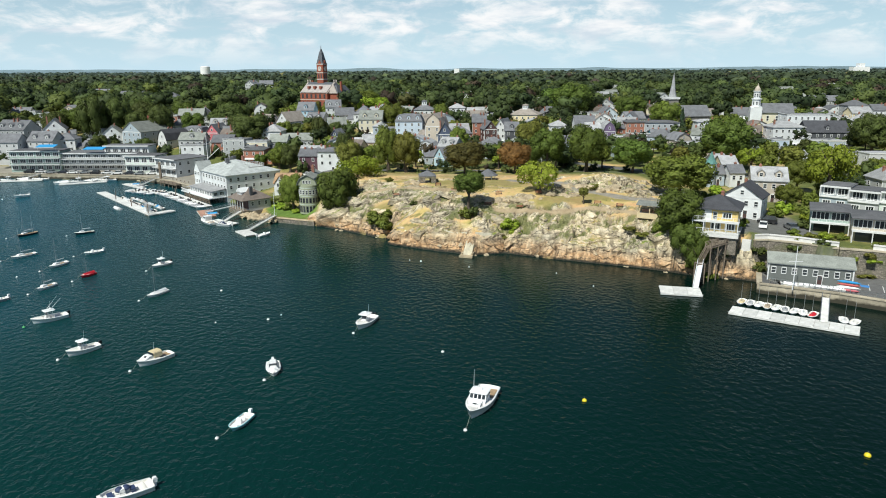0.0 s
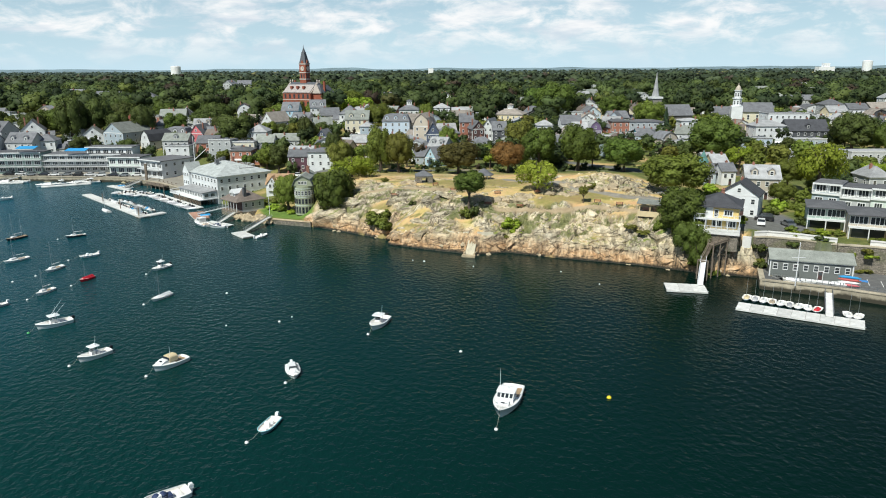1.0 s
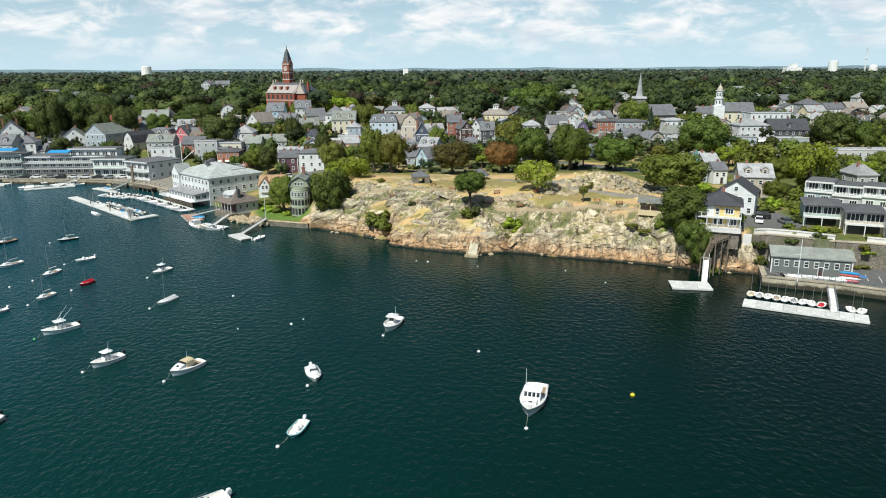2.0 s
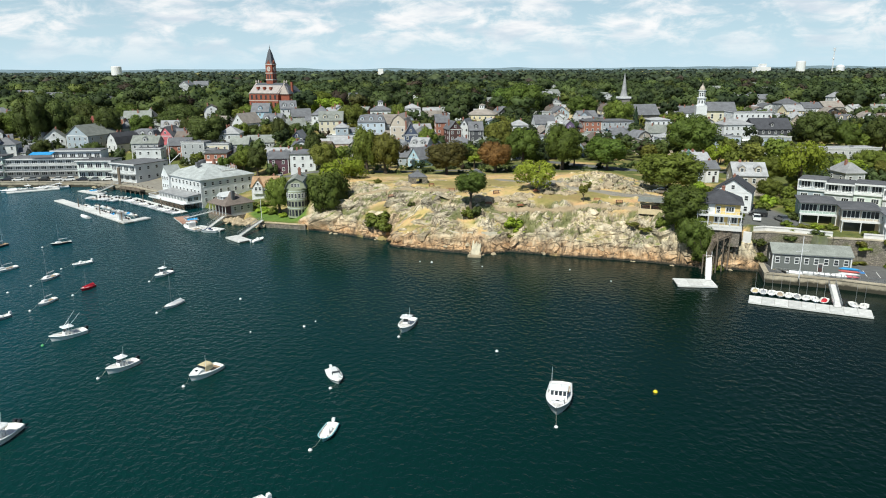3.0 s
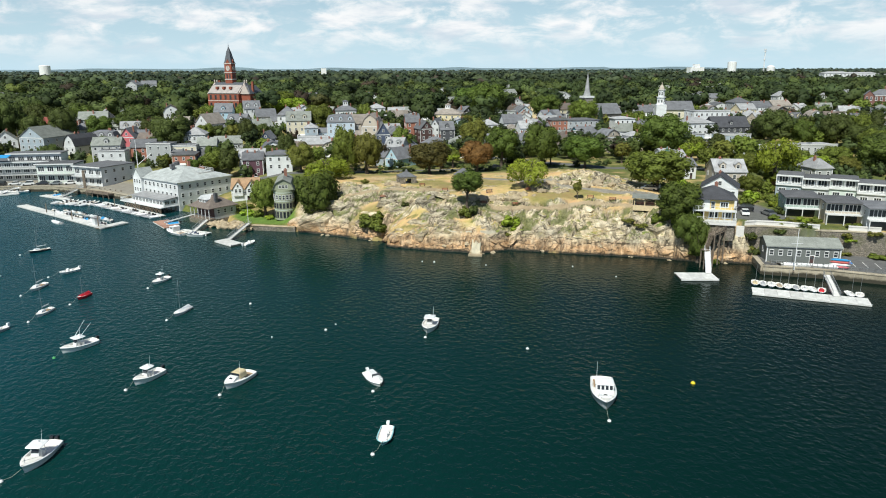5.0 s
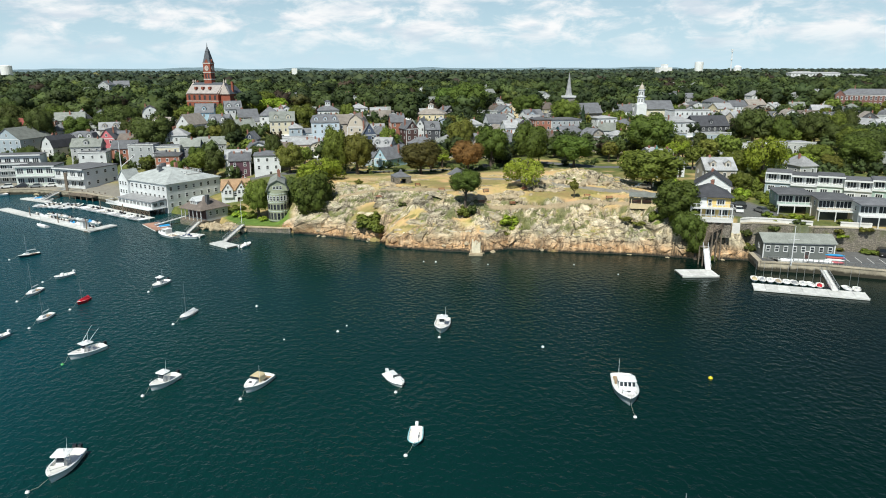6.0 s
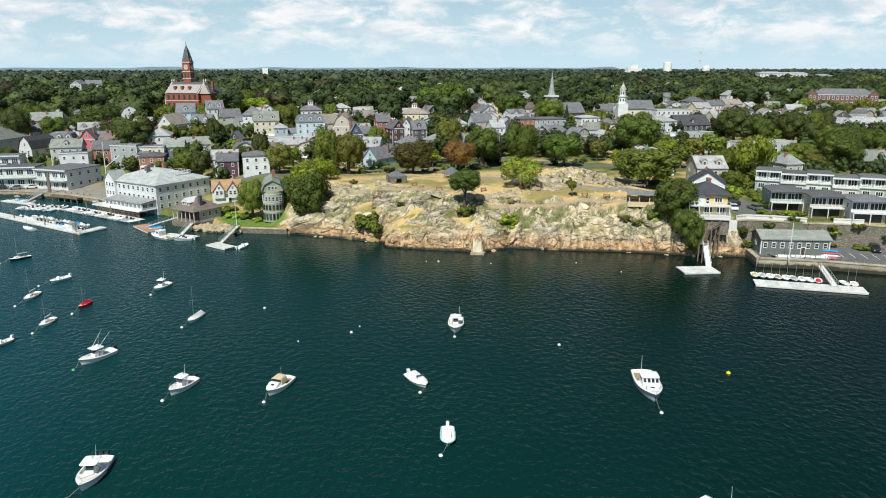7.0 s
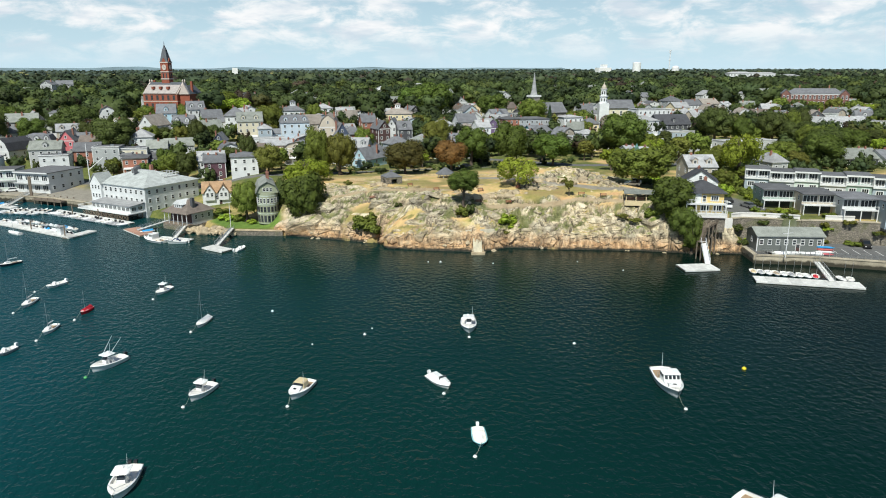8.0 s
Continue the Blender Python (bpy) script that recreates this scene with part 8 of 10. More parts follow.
# ---- boats ----
def hull_meshes(length, breadth, free, sheer, depth=0.45, cockpit=0.4, plumb=2.7):
    """The hull with its gunwale, and the deck inside it. The bow points to +y, raked and flared."""
    n = 16
    hull, deck = bmesh.new(), bmesh.new()
    rows, inner = [], []
    for i in range(n + 1):
        s = i / n
        y = -length / 2 + length * s
        b = breadth / 2 * (0.88 + 0.12 * min(1, s * 2.6)) * max(0.0, 1 - max(0.0, (s - 0.40) / 0.60) ** plumb) + 0.015
        low = breadth / 2 * 0.985 * (0.88 + 0.12 * min(1, s * 2.6)) * max(0.0, 1 - max(0.0, (s - 0.38) / 0.62) ** 2.3) + 0.01
        rake = 0.07 * length * s ** 5
        g = free + sheer * s * s
        k = -depth * (1 - max(0, (s - 0.72) / 0.28) ** 1.6)
        rows.append([hull.verts.new(p) for p in ((0, y - rake, k), (low * 0.7, y - rake * 0.9, k * 0.45 + 0.02), (low, y - rake * 0.7, 0.12 + g * 0.15), (b * 0.985, y - rake * 0.08, g - 0.10), (b + 0.03, y, g - 0.09), (b + 0.03, y, g), (b * 0.88, y - 0.02 * (s > 0.9), g + 0.01))])
        inner.append((b * 0.88, y, g))
    left = [[hull.verts.new((-v.co.x, v.co.y, v.co.z)) for v in row] for row in rows]
    for i in range(n):
        for j in range(6):
            hull.faces.new((rows[i][j], rows[i + 1][j], rows[i + 1][j + 1], rows[i][j + 1]))
            hull.faces.new((left[i][j + 1], left[i + 1][j + 1], left[i + 1][j], left[i][j]))
    hull.faces.new([rows[0][0], *[rows[0][j] for j in range(1, 6)], *[left[0][j] for j in range(5, 0, -1)]])
    bmesh.ops.remove_doubles(hull, verts=hull.verts, dist=0.012)
    bmesh.ops.recalc_face_normals(hull, faces=hull.faces)
    levels = []
    for i, (b, y, g) in enumerate(inner):
        sunk = 0.5 * free if 0 < i < (n * cockpit) else -0.03
        levels.append([deck.verts.new((b, y, g - 0.0)), deck.verts.new((b * 0.95, y, g - sunk)), deck.verts.new((0, y, g - sunk + 0.10 * (sunk < 0))), deck.verts.new((-b * 0.95, y, g - sunk)), deck.verts.new((-b, y, g))])
    for i in range(n):
        for j in range(4):
            deck.faces.new((levels[i][j + 1], levels[i + 1][j + 1], levels[i + 1][j], levels[i][j]))
    deck.faces.new([levels[0][j] for j in range(5)])
    bmesh.ops.recalc_face_normals(deck, faces=deck.faces)
    return hull, deck


def soft_top(x0, x1, y0, y1, z, t):
    """A hard top with a cambered, rounded edge."""
    bm = bmesh.new()
    rings = []
    for inset, h in ((0.10, 0), (0.0, t * 0.45), (0.06, t * 0.85), (0.28, t * 1.15)):
        ring = []
        for cx, cy, q in ((x1, y1, 0), (x0, y1, 1), (x0, y0, 2), (x1, y0, 3)):
            r = 0.32
            sx, sy = (1 if cx == x1 else -1), (1 if cy == y1 else -1)
            for a in (0, 45, 90):
                b = radians(a + 90 * q)
                ring.append(bm.verts.new((cx - sx * r + math.cos(b) * (r - inset), cy - sy * r + math.sin(b) * (r - inset), z + h)))
        rings.append(ring)
    for a, b in zip(rings, rings[1:]):
        for k in range(12):
            bm.faces.new((a[k], a[(k + 1) % 12], b[(k + 1) % 12], b[k]))
    bm.faces.new(rings[-1])
    bm.faces.new(rings[0][::-1])
    return bm


def outboard(parent, x, y, z, mat="engine"):
    e = part("outboard_engine", box(box(bmesh.new(), x - 0.17, x + 0.17, y - 0.5, y, z, z + 0.35), x - 0.09, x + 0.09, y - 0.4, y - 0.15, z - 0.9, z), mat, parent)
    part("cowling", prism(bmesh.new(), [(y - 0.58, z + 0.32), (y + 0.02, z + 0.32), (y - 0.08, z + 0.6), (y - 0.45, z + 0.6)], x - 0.2, x + 0.2, 0, "x"), mat, e)


def boat(label, bow, stern_angle, length, style, category="motorboat", hull="gel", deckmat="deck", name="motorboat", group="moored boats"):
    """A boat whose stem meets the water at bow, with its stern that many degrees round from it."""
    a = radians(stern_angle)
    cx, cy = bow[0] + math.cos(a) * length / 2, bow[1] + math.sin(a) * length / 2
    yaw = math.degrees(math.atan2(math.cos(a), -math.sin(a)))
    t = thing(name, label, category, cx, cy, 0, yaw, group)
    sail = style in ("sail", "ketch", "covered_sail")
    breadth = length * (0.32 if sail else 0.42 if length < 8.5 else 0.375)
    free, sheer = (0.42, 0.28) if sail else ((0.68, 0.45) if length > 5.3 else (0.45, 0.22))
    if length > 8:
        free, sheer = 0.80, 0.65
    hm, dm = hull_meshes(length, breadth, free, sheer, 0.45, {"lobster": 0.42, "cruiser": 0.4, "hardtop": 0.62, "console": 0.66, "skiff": 0.9, "open": 0.9, "cuddy": 0.3}.get(style, 0.45 if sail else 0.5), 5.0 if style == "skiff" else 2.7)
    hl = part("hull", hm, hull, t, "", True)
    part("deck", dm, deckmat, t)
    part("boot_stripe", box(bmesh.new(), -breadth * 0.2, breadth * 0.2, -length / 2 - 0.03, -length / 2 + 0.02, 0.05, free * 0.8), "gel" if hull != "gel" else "deck", t)
    L, B, D = length, breadth, free
    if style == "lobster":
        cab = bmesh.new()
        prism(cab, [(-0.02 * L, D + 0.1), (0.27 * L, D + 0.25), (0.21 * L, D + 0.85), (0.17 * L, D + 1.45), (-0.02 * L, D + 1.45)], -B * 0.33, B * 0.33, 0, "x")
        part("wheelhouse", cab, "gel", t)
        trunk = prism(bmesh.new(), [(0.2 * L, D + 0.15), (0.40 * L, D + 0.42), (0.37 * L, D + 0.70), (0.22 * L, D + 0.85)], -B * 0.24, B * 0.24, 0, "x")
        part("trunk_cabin", trunk, "gel", t)
        part("wheelhouse_roof", soft_top(-B * 0.37, B * 0.37, -0.05 * L, 0.19 * L, D + 1.45, 0.14), "gel", t)
        for k in range(4):
            u = (-0.24 + 0.16 * k) * B
            bm = prism(bmesh.new(), [(0.205 * L, D + 0.92), (0.214 * L, D + 0.92), (0.184 * L, D + 1.38), (0.172 * L, D + 1.38)], u - 0.058 * B, u + 0.058 * B, 0, "x")
            part("windscreen_pane", bm, "glass", t)
        for s in (-1, 1):
            for y in (0.03, 0.10):
                part("side_window", box(bmesh.new(), s * B * 0.33 - 0.02, s * B * 0.33 + 0.02, (y - 0.025) * L, (y + 0.03) * L, D + 0.85, D + 1.32), "glass", t)
            part("porthole", box(bmesh.new(), s * B * 0.24 - 0.02, s * B * 0.24 + 0.02, 0.27 * L, 0.32 * L, D + 0.5, D + 0.66), "glass", t)
        part("hatch", box(bmesh.new(), -0.25, 0.25, 0.3 * L, 0.355 * L, D + 0.66, D + 0.75), "glass", t, "dark foredeck hatch")
        part("cockpit_sole", box(bmesh.new(), -B * 0.36, B * 0.36, -0.47 * L, -0.03 * L, D * 0.6, D * 0.66), "teak", t)
        part("engine_box", box(bmesh.new(), -0.45, 0.45, -0.3 * L, -0.18 * L, D * 0.66, D * 0.66 + 0.5), "deck", t)
        part("antenna", rod(bmesh.new(), (B * 0.3, 0.02 * L, D + 1.5), (B * 0.3, 0.0, D + 4.2), 0.035, 0.015, 5), "steel", t)
        part("radar", lathe(bmesh.new(), [(0.3, D + 1.58), (0.32, D + 1.7), (0.2, D + 1.82)], 10, 0, 0, 0.05 * L), "gel", t)
        part("grab_rail", beam(bmesh.new(), (B * 0.42, -0.05 * L, D + 0.2), (B * 0.42, 0.0, D + 1.2), 0.05), "alloy", t)
        bm = bmesh.new()
        for s in (-1, 1):
            beam(bm, (s * B * 0.30, 0.3 * L, D + 1.0), (s * 0.05, 0.485 * L, D + 1.35), 0.035)
            for y in (0.32, 0.38, 0.44):
                rod(bm, (s * B * (0.30 - (y - 0.3) * 1.45), y * L, D + 0.3), (s * B * (0.30 - (y - 0.3) * 1.45), y * L, D + 1.1), 0.02, 0.02, 4)
        part("bow_rail", bm, "alloy", t)
        for ob in t.children:
            if ob.name.split(".")[0] in ("wheelhouse", "trunk_cabin", "wheelhouse_roof", "windscreen_pane", "side_window", "porthole", "hatch", "antenna", "radar", "grab_rail"):
                ob.location.y = -0.05 * L
    if style in ("hardtop", "console"):
        part("console", prism(bmesh.new(), [(-0.02 * L, D * 0.55), (0.12 * L, D * 0.55), (0.09 * L, D + 0.55), (0.0, D + 0.75)], -0.45, 0.45, 0, "x"), "gel", t)
        part("windscreen", prism(bmesh.new(), [(0.085 * L, D + 0.55), (0.10 * L, D + 0.55), (0.05 * L, D + 1.05), (0.035 * L, D + 1.05)], -0.42, 0.42, 0, "x"), "glass", t)
        part("leaning_post", box(bmesh.new(), -0.5, 0.5, -0.14 * L, -0.07 * L, D * 0.55, D + 0.35), "gel", t)
        part("bow_seat", prism(bmesh.new(), [(0.18 * L, D * 0.7), (0.31 * L, D * 0.85), (0.31 * L, D + 0.2), (0.18 * L, D + 0.12)], -B * 0.15, B * 0.15, 0, "x"), "canvas" if style == "hardtop" else "gel", t)
        for s in (-1, 1):
            for y in (0.07, -0.10):
                part("top_post", rod(bmesh.new(), (s * 0.5, y * L, D * 0.6), (s * 0.6, y * L * 0.8, D + 1.28), 0.035, 0.035, 6), "alloy", t)
        top = (0.75, 0.15) if style == "hardtop" else (0.7, 0.09)
        tp = soft_top(-B * 0.36, B * 0.36, -0.17 * L, 0.15 * L, D + 1.28, top[1])
        part("top", tp, "gel", t, "white hard top" if style == "hardtop" else "white T-top")
        part("antenna", rod(bmesh.new(), (-0.6, 0.0, D + 1.4), (-0.65, -0.05 * L, D + 3.2), 0.03, 0.012, 5), "steel", t)
        part("radar", lathe(bmesh.new(), [(0.22, D + 1.44), (0.24, D + 1.58), (0.12, D + 1.7)], 10, 0, 0.1, -0.06 * L), "gel", t)
        for u in ((-0.32, 0.32) if L > 6.5 else (0.0,)):
            outboard(t, u, -L / 2 - 0.02, D * 0.75)
        if style == "console":
            for s in (-1, 1):
                part("outrigger", rod(bmesh.new(), (s * 0.7, 0.0, D + 1.4), (s * 1.0, -0.34 * L, D + 3.5), 0.04, 0.02, 5), "steel", t)
        bm = bmesh.new()
        for s in (-1, 1):
            beam(bm, (s * B * 0.36, 0.24 * L, D + 0.65), (s * 0.06, 0.47 * L, D + 1.0), 0.035)
        part("bow_rail", bm, "alloy", t)
    if style == "cruiser":
        part("cabin", prism(bmesh.new(), [(-0.02 * L, D), (0.34 * L, D + 0.35), (0.2 * L, D + 0.72), (-0.02 * L, D + 0.72)], -B * 0.3, B * 0.3, 0, "x"), "gel", t)
        cb = bmesh.new()
        prism(cb, [(-B * 0.36, D + 0.3), (B * 0.36, D + 0.3), (B * 0.33, D + 1.0), (B * 0.2, D + 1.22), (-B * 0.2, D + 1.22), (-B * 0.33, D + 1.0)], -0.16 * L, 0.08 * L)
        part("canvas_top", cb, "canvas", t, "tan canvas cockpit cover")
        part("windscreen", prism(bmesh.new(), [(0.08 * L, D + 0.55), (0.13 * L, D + 0.6), (0.085 * L, D + 1.0)], -B * 0.3, B * 0.3, 0, "x"), "glass", t)
        part("hatch", box(bmesh.new(), -0.22, 0.22, 0.22 * L, 0.28 * L, D + 0.56, D + 0.66), "glass", t)
        part("cockpit_sole", box(bmesh.new(), -B * 0.36, B * 0.36, -0.46 * L, -0.16 * L, D * 0.6, D * 0.66), "teak", t)
        part("antenna", rod(bmesh.new(), (-B * 0.3, 0.06 * L, D + 1.0), (-B * 0.3, 0.05 * L, D + 2.9), 0.03, 0.012, 5), "steel", t)
    if style == "cuddy":
        part("cover", prism(bmesh.new(), [(-B * 0.42, D + 0.05), (B * 0.42, D + 0.05), (B * 0.2, D + 0.75), (-B * 0.2, D + 0.75)], -0.30 * L, 0.22 * L), "gel", t, "white fitted cover")
        part("foredeck", prism(bmesh.new(), [(-B * 0.3, D + 0.2), (B * 0.3, D + 0.2), (0.15, D + 0.55), (-0.15, D + 0.55)], 0.2 * L, 0.38 * L), "gel", t)
        part("windscreen", prism(bmesh.new(), [(0.14 * L, D + 0.6), (0.18 * L, D + 0.6), (0.13 * L, D + 1.0)], -B * 0.28, B * 0.28, 0, "x"), "glass", t)
        outboard(t, 0, -L / 2 - 0.02, D * 0.8, "gel")
    if style in ("skiff", "open"):
        part("console", prism(bmesh.new(), [(0.0, D * 0.5), (0.13 * L, D * 0.5), (0.10 * L, D + 0.45), (0.02 * L, D + 0.55)], -0.35, 0.35, 0, "x"), "gel", t)
        part("seat", box(bmesh.new(), -0.4, 0.4, -0.18 * L, -0.10 * L, D * 0.5, D + 0.2), "navy_seat" if style == "open" else "gel", t)
        part("bow_seat", box(bmesh.new(), -B * 0.22, B * 0.22, 0.22 * L, 0.32 * L, D * 0.6, D + 0.12), "navy_seat" if style == "open" else "gel", t)
        part("thwart", box(bmesh.new(), -B * 0.38, B * 0.38, -0.36 * L, -0.30 * L, D * 0.6, D * 0.8), "deck", t)
        if style == "open":
            for y in (-0.02, 0.10):
                part("folded_cover", lathe(bmesh.new(), [(0.42, D + 0.2), (0.45, D + 0.4), (0.2, D + 0.62)], 10, 0, 0.1, y * L), "navy_seat", t, "navy blue folded canvas")
            bm = bmesh.new()
            for s in (-1, 1):
                beam(bm, (s * B * 0.44, -0.2 * L, D + 0.35), (s * B * 0.42, 0.2 * L, D + 0.5), 0.035)
            part("side_rail", bm, "alloy", t)
        outboard(t, 0, -L / 2 - 0.02, D * 0.8, "gel")
    if sail:
        mast_h = L * (1.15 if L > 5.2 else 1.0)
        for y, h in (((0.15, mast_h), (-0.3, mast_h * 0.7)) if style == "ketch" else ((0.1, mast_h),)):
            part("mast", rod(bmesh.new(), (0, y * L, D), (0, y * L - 0.1, D + h), 0.055, 0.035, 6), "alloy", t)
            part("spreader", beam(bmesh.new(), (-0.55, y * L - 0.05, D + h * 0.55), (0.55, y * L - 0.05, D + h * 0.55), 0.05), "alloy", t)
            bm = bmesh.new()
            for q in ((0, 0.48 * L, D + 0.3), (B * 0.45, y * L - 0.1, D + 0.1), (-B * 0.45, y * L - 0.1, D + 0.1), (0, -0.48 * L, D + 0.1)):
                rod(bm, q, (0, y * L - 0.1, D + h * 0.97), 0.005, 0.005, 3)
            part("rigging", bm, "alloy", t)
        if style == "covered_sail":
            part("boat_cover", prism(bmesh.new(), [(-B * 0.40, D + 0.1), (B * 0.40, D + 0.1), (0.06, D + 0.5), (-0.06, D + 0.5)], -0.44 * L, 0.30 * L), hull, t, "tight full-length boat cover")
        else:
            part("cabin", prism(bmesh.new(), [(-0.02 * L, D + 0.05), (0.26 * L, D + 0.2), (0.2 * L, D + 0.5), (0.0, D + 0.5)], -B * 0.22, B * 0.22, 0, "x"), "gel", t)
            part("boom", rod(bmesh.new(), (0, 0.09 * L, D + 0.95), (0, -0.36 * L, D + 0.9), 0.05, 0.05, 6), "alloy", t)
            part("furled_sail", rod(bmesh.new(), (0, 0.07 * L, D + 1.05), (0, -0.34 * L, D + 1.0), 0.10, 0.07, 7), "gel", t)
            part("cockpit_sole", box(bmesh.new(), -B * 0.25, B * 0.25, -0.38 * L, -0.05 * L, D * 0.7, D * 0.78), "teak", t)
    return t


def mooring(x, y, bow=None, mat="buoy", r=0.28, label="white mooring ball floating on the water"):
    b = thing("mooring_buoy", label, "buoy", x, y, 0, 0, "mooring buoys")
    part("ball", lathe(bmesh.new(), [(0.05, -r * 0.9), (r * 0.7, -r * 0.6), (r, 0.02), (r * 0.8, r * 0.6), (r * 0.25, r * 0.95)], 12), mat, b, "", True)
    part("ring", rod(bmesh.new(), (0, 0, r * 0.9), (0, 0, r * 1.4), 0.05, 0.05, 6), "alloy", b)
    if bow:
        q = solo("mooring_line", rod(rod(bmesh.new(), (0, 0, 0.12), ((bow[0] - x) * 0.5, (bow[1] - y) * 0.5, 0.2), 0.022, 0.022, 5), ((bow[0] - x) * 0.5, (bow[1] - y) * 0.5, 0.2), (bow[0] - x, bow[1] - y, 0.8), 0.022, 0.022, 5),
                 "rope", "pale mooring line from a buoy to a bow", "rope", x, y, 0, group="mooring lines")


boat("white lobster-style cabin boat with a raised wheelhouse", (6.9, 82.4), 72, 9.5, "lobster", "cabin boat", name="cabin_boat")
mooring(6.3, 79.9, (6.9, 82.4))
boat("white cabin boat with an open wooden cockpit floor", (2.3, 52.4), 113, 9.0, "lobster", "cabin boat", name="cabin_boat")
boat("white console boat with a white hard top", (-13.1, 114.6), 73, 6.7, "hardtop")
mooring(-13.6, 113.2, (-13.1, 114.6))
boat("white cuddy boat under a fitted cover with an outboard", (-22.8, 95.0), 107, 5.3, "cuddy")
mooring(-24.0, 94.0, (-22.8, 95.0))
boat("small pale blue and white skiff with an outboard", (-23.9, 78.6), 76, 4.5, "skiff", hull="gel_blue", name="skiff", category="skiff")
mooring(-25.2, 77.1, (-23.9, 78.6))
boat("white cruiser with a tan canvas top", (-45.3, 98.0), 57, 6.0, "cruiser")
mooring(-45.8, 96.6, (-45.3, 98.0))
boat("white console boat with a hard top and dark engine", (-58.8, 101.7), 56, 5.4, "hardtop")
mooring(-59.6, 100.6, (-58.8, 101.7))
boat("white sport-fishing boat with a T-top and outriggers", (-73.8, 116.3), 48, 6.2, "console")
mooring(-74.3, 114.9, (-73.8, 116.3), "buoy_green", 0.28, "green mooring ball floating on the water")
boat("white day sailer under a fitted cover", (-59.0, 131.4), 69, 5.4, "covered_sail", "sailboat", name="sailboat")
mooring(-60.0, 129.9, (-59.0, 131.4))
boat("white console boat with a hard top", (-67.8, 153.4), 64, 5.2, "hardtop")
mooring(-68.2, 151.0, (-67.8, 153.4))
boat("small day sailer under a bright red cover", (-80.4, 145.1), 72, 4.0, "covered_sail", "sailboat", hull="gel_red", name="sailboat")
mooring(-81.0, 142.6, (-80.4, 145.1))
boat("white sloop with a bare mast", (-84.6, 135.5), 78, 5.0, "sail", "sailboat", name="sailboat")
mooring(-85.2, 133.4, (-84.6, 135.5))
boat("white sloop with a bare mast", (-92.0, 152.5), 80, 5.6, "sail", "sailboat", name="sailboat")
mooring(-93.0, 150.2, (-92.0, 152.5))
boat("white sloop with a bare mast", (-106.5, 160.5), 65, 6.2, "sail", "sailboat", name="sailboat")
mooring(-108, 158.6, (-106.5, 160.5))
boat("white open skiff with an outboard", (-90.6, 165.1), 52, 4.7, "skiff", name="skiff", category="skiff")
mooring(-92.4, 163.4, (-90.6, 165.1))
boat("dark-hulled sloop with a bare mast", (-105.2, 186.6), 47, 5.2, "sail", "sailboat", hull="gel_dark", name="sailboat")
mooring(-106.8, 185.3, (-105.2, 186.6))
boat("varnished dark two-masted sailboat on a mooring", (-119.9, 183.4), 71, 6.2, "ketch", "sailboat", hull="gel_dark", deckmat="teak", name="sailboat")
mooring(-122, 182, (-119.9, 183.4))
boat("white open skiff far out on its mooring", (-160.3, 244.2), 60, 5.4, "skiff", name="skiff", category="skiff")
mooring(-163, 241.5)
boat("white open boat with navy blue canvas and a white outboard", (-33.1, 62.9), 40, 5.7, "open")
boat("white console boat with a broad white hard top", (-65.4, 79.6), 80, 6.6, "hardtop")
mooring(-67.3, 78.6, (-65.4, 79.6))
boat("gray tender with an outboard on a mooring", (-89.6, 127.4), 60, 3.8, "skiff", hull="inflatable", name="skiff", category="skiff")
for x, y in ((2.5, 105.3), (-30.7, 119.8), (-45.5, 136.8), (-4.7, 160.5), (-95.6, 145.8)):
    mooring(x, y)
for x, y in ((-28.9, 122.3), (7.0, 155.7), (26.9, 151.0), (33.6, 141.4), (-7.5, 161.5), (-40, 118)):
    mooring(x, y, None, "buoy", 0.17, "small white lobster-pot float")
mooring(23.0, 88.5, None, "buoy_yellow", 0.36, "yellow mooring ball floating on the water")
mooring(54.6, 75.1, None, "buoy_yellow", 0.42, "yellow mooring ball floating on the water")


# ---- floats, gangways and tenders ----
def float_dock(label, a, b, width, mat="float", side=1, module=2.4):
    """A floating dock whose outer edge runs from a to b."""
    a, b = Vector((*a, 0)), Vector((*b, 0))
    n = max(1, round((b - a).length / module))
    u = (b - a).normalized()
    yaw = math.degrees(math.atan2(u.y, u.x))
    t = thing("float_dock", label, "dock", a.x, a.y, 0, yaw)
    L = (b - a).length
    y0, y1 = (0, width) if side > 0 else (-width, 0)
    part("hull_block", box(bmesh.new(), 0.1, L - 0.1, y0 + 0.1, y1 - 0.1, -0.35, 0.34), "timber", t)
    sheet = as_mesh("panel", box(bmesh.new(), 0.02, L / n - 0.03, y0, y1, 0.34, 0.46), mat)
    for k in range(n):
        p = part("panel", sheet, mat, t)
        p.location = (k * L / n, 0, 0)
    for y in (y0 - 0.04, y1 - 0.04):
        part("fender_board", box(bmesh.new(), 0, L, y, y + 0.08, 0.1, 0.4), "float", t)
    for k in range(0, n + 1, 3):
        part("cleat", box(bmesh.new(), k * L / n - 0.15, k * L / n + 0.15, y0 + 0.15, y0 + 0.23, 0.46, 0.56), "alloy", t)
    return t


def piling(x, y, top=3.2):
    solo("piling", lathe(bmesh.new(), [(0.17, -3), (0.17, top), (0.05, top + 0.25)], 8), "timber", "weathered timber piling beside a float", "piling", x, y, 0, group="dock pilings")


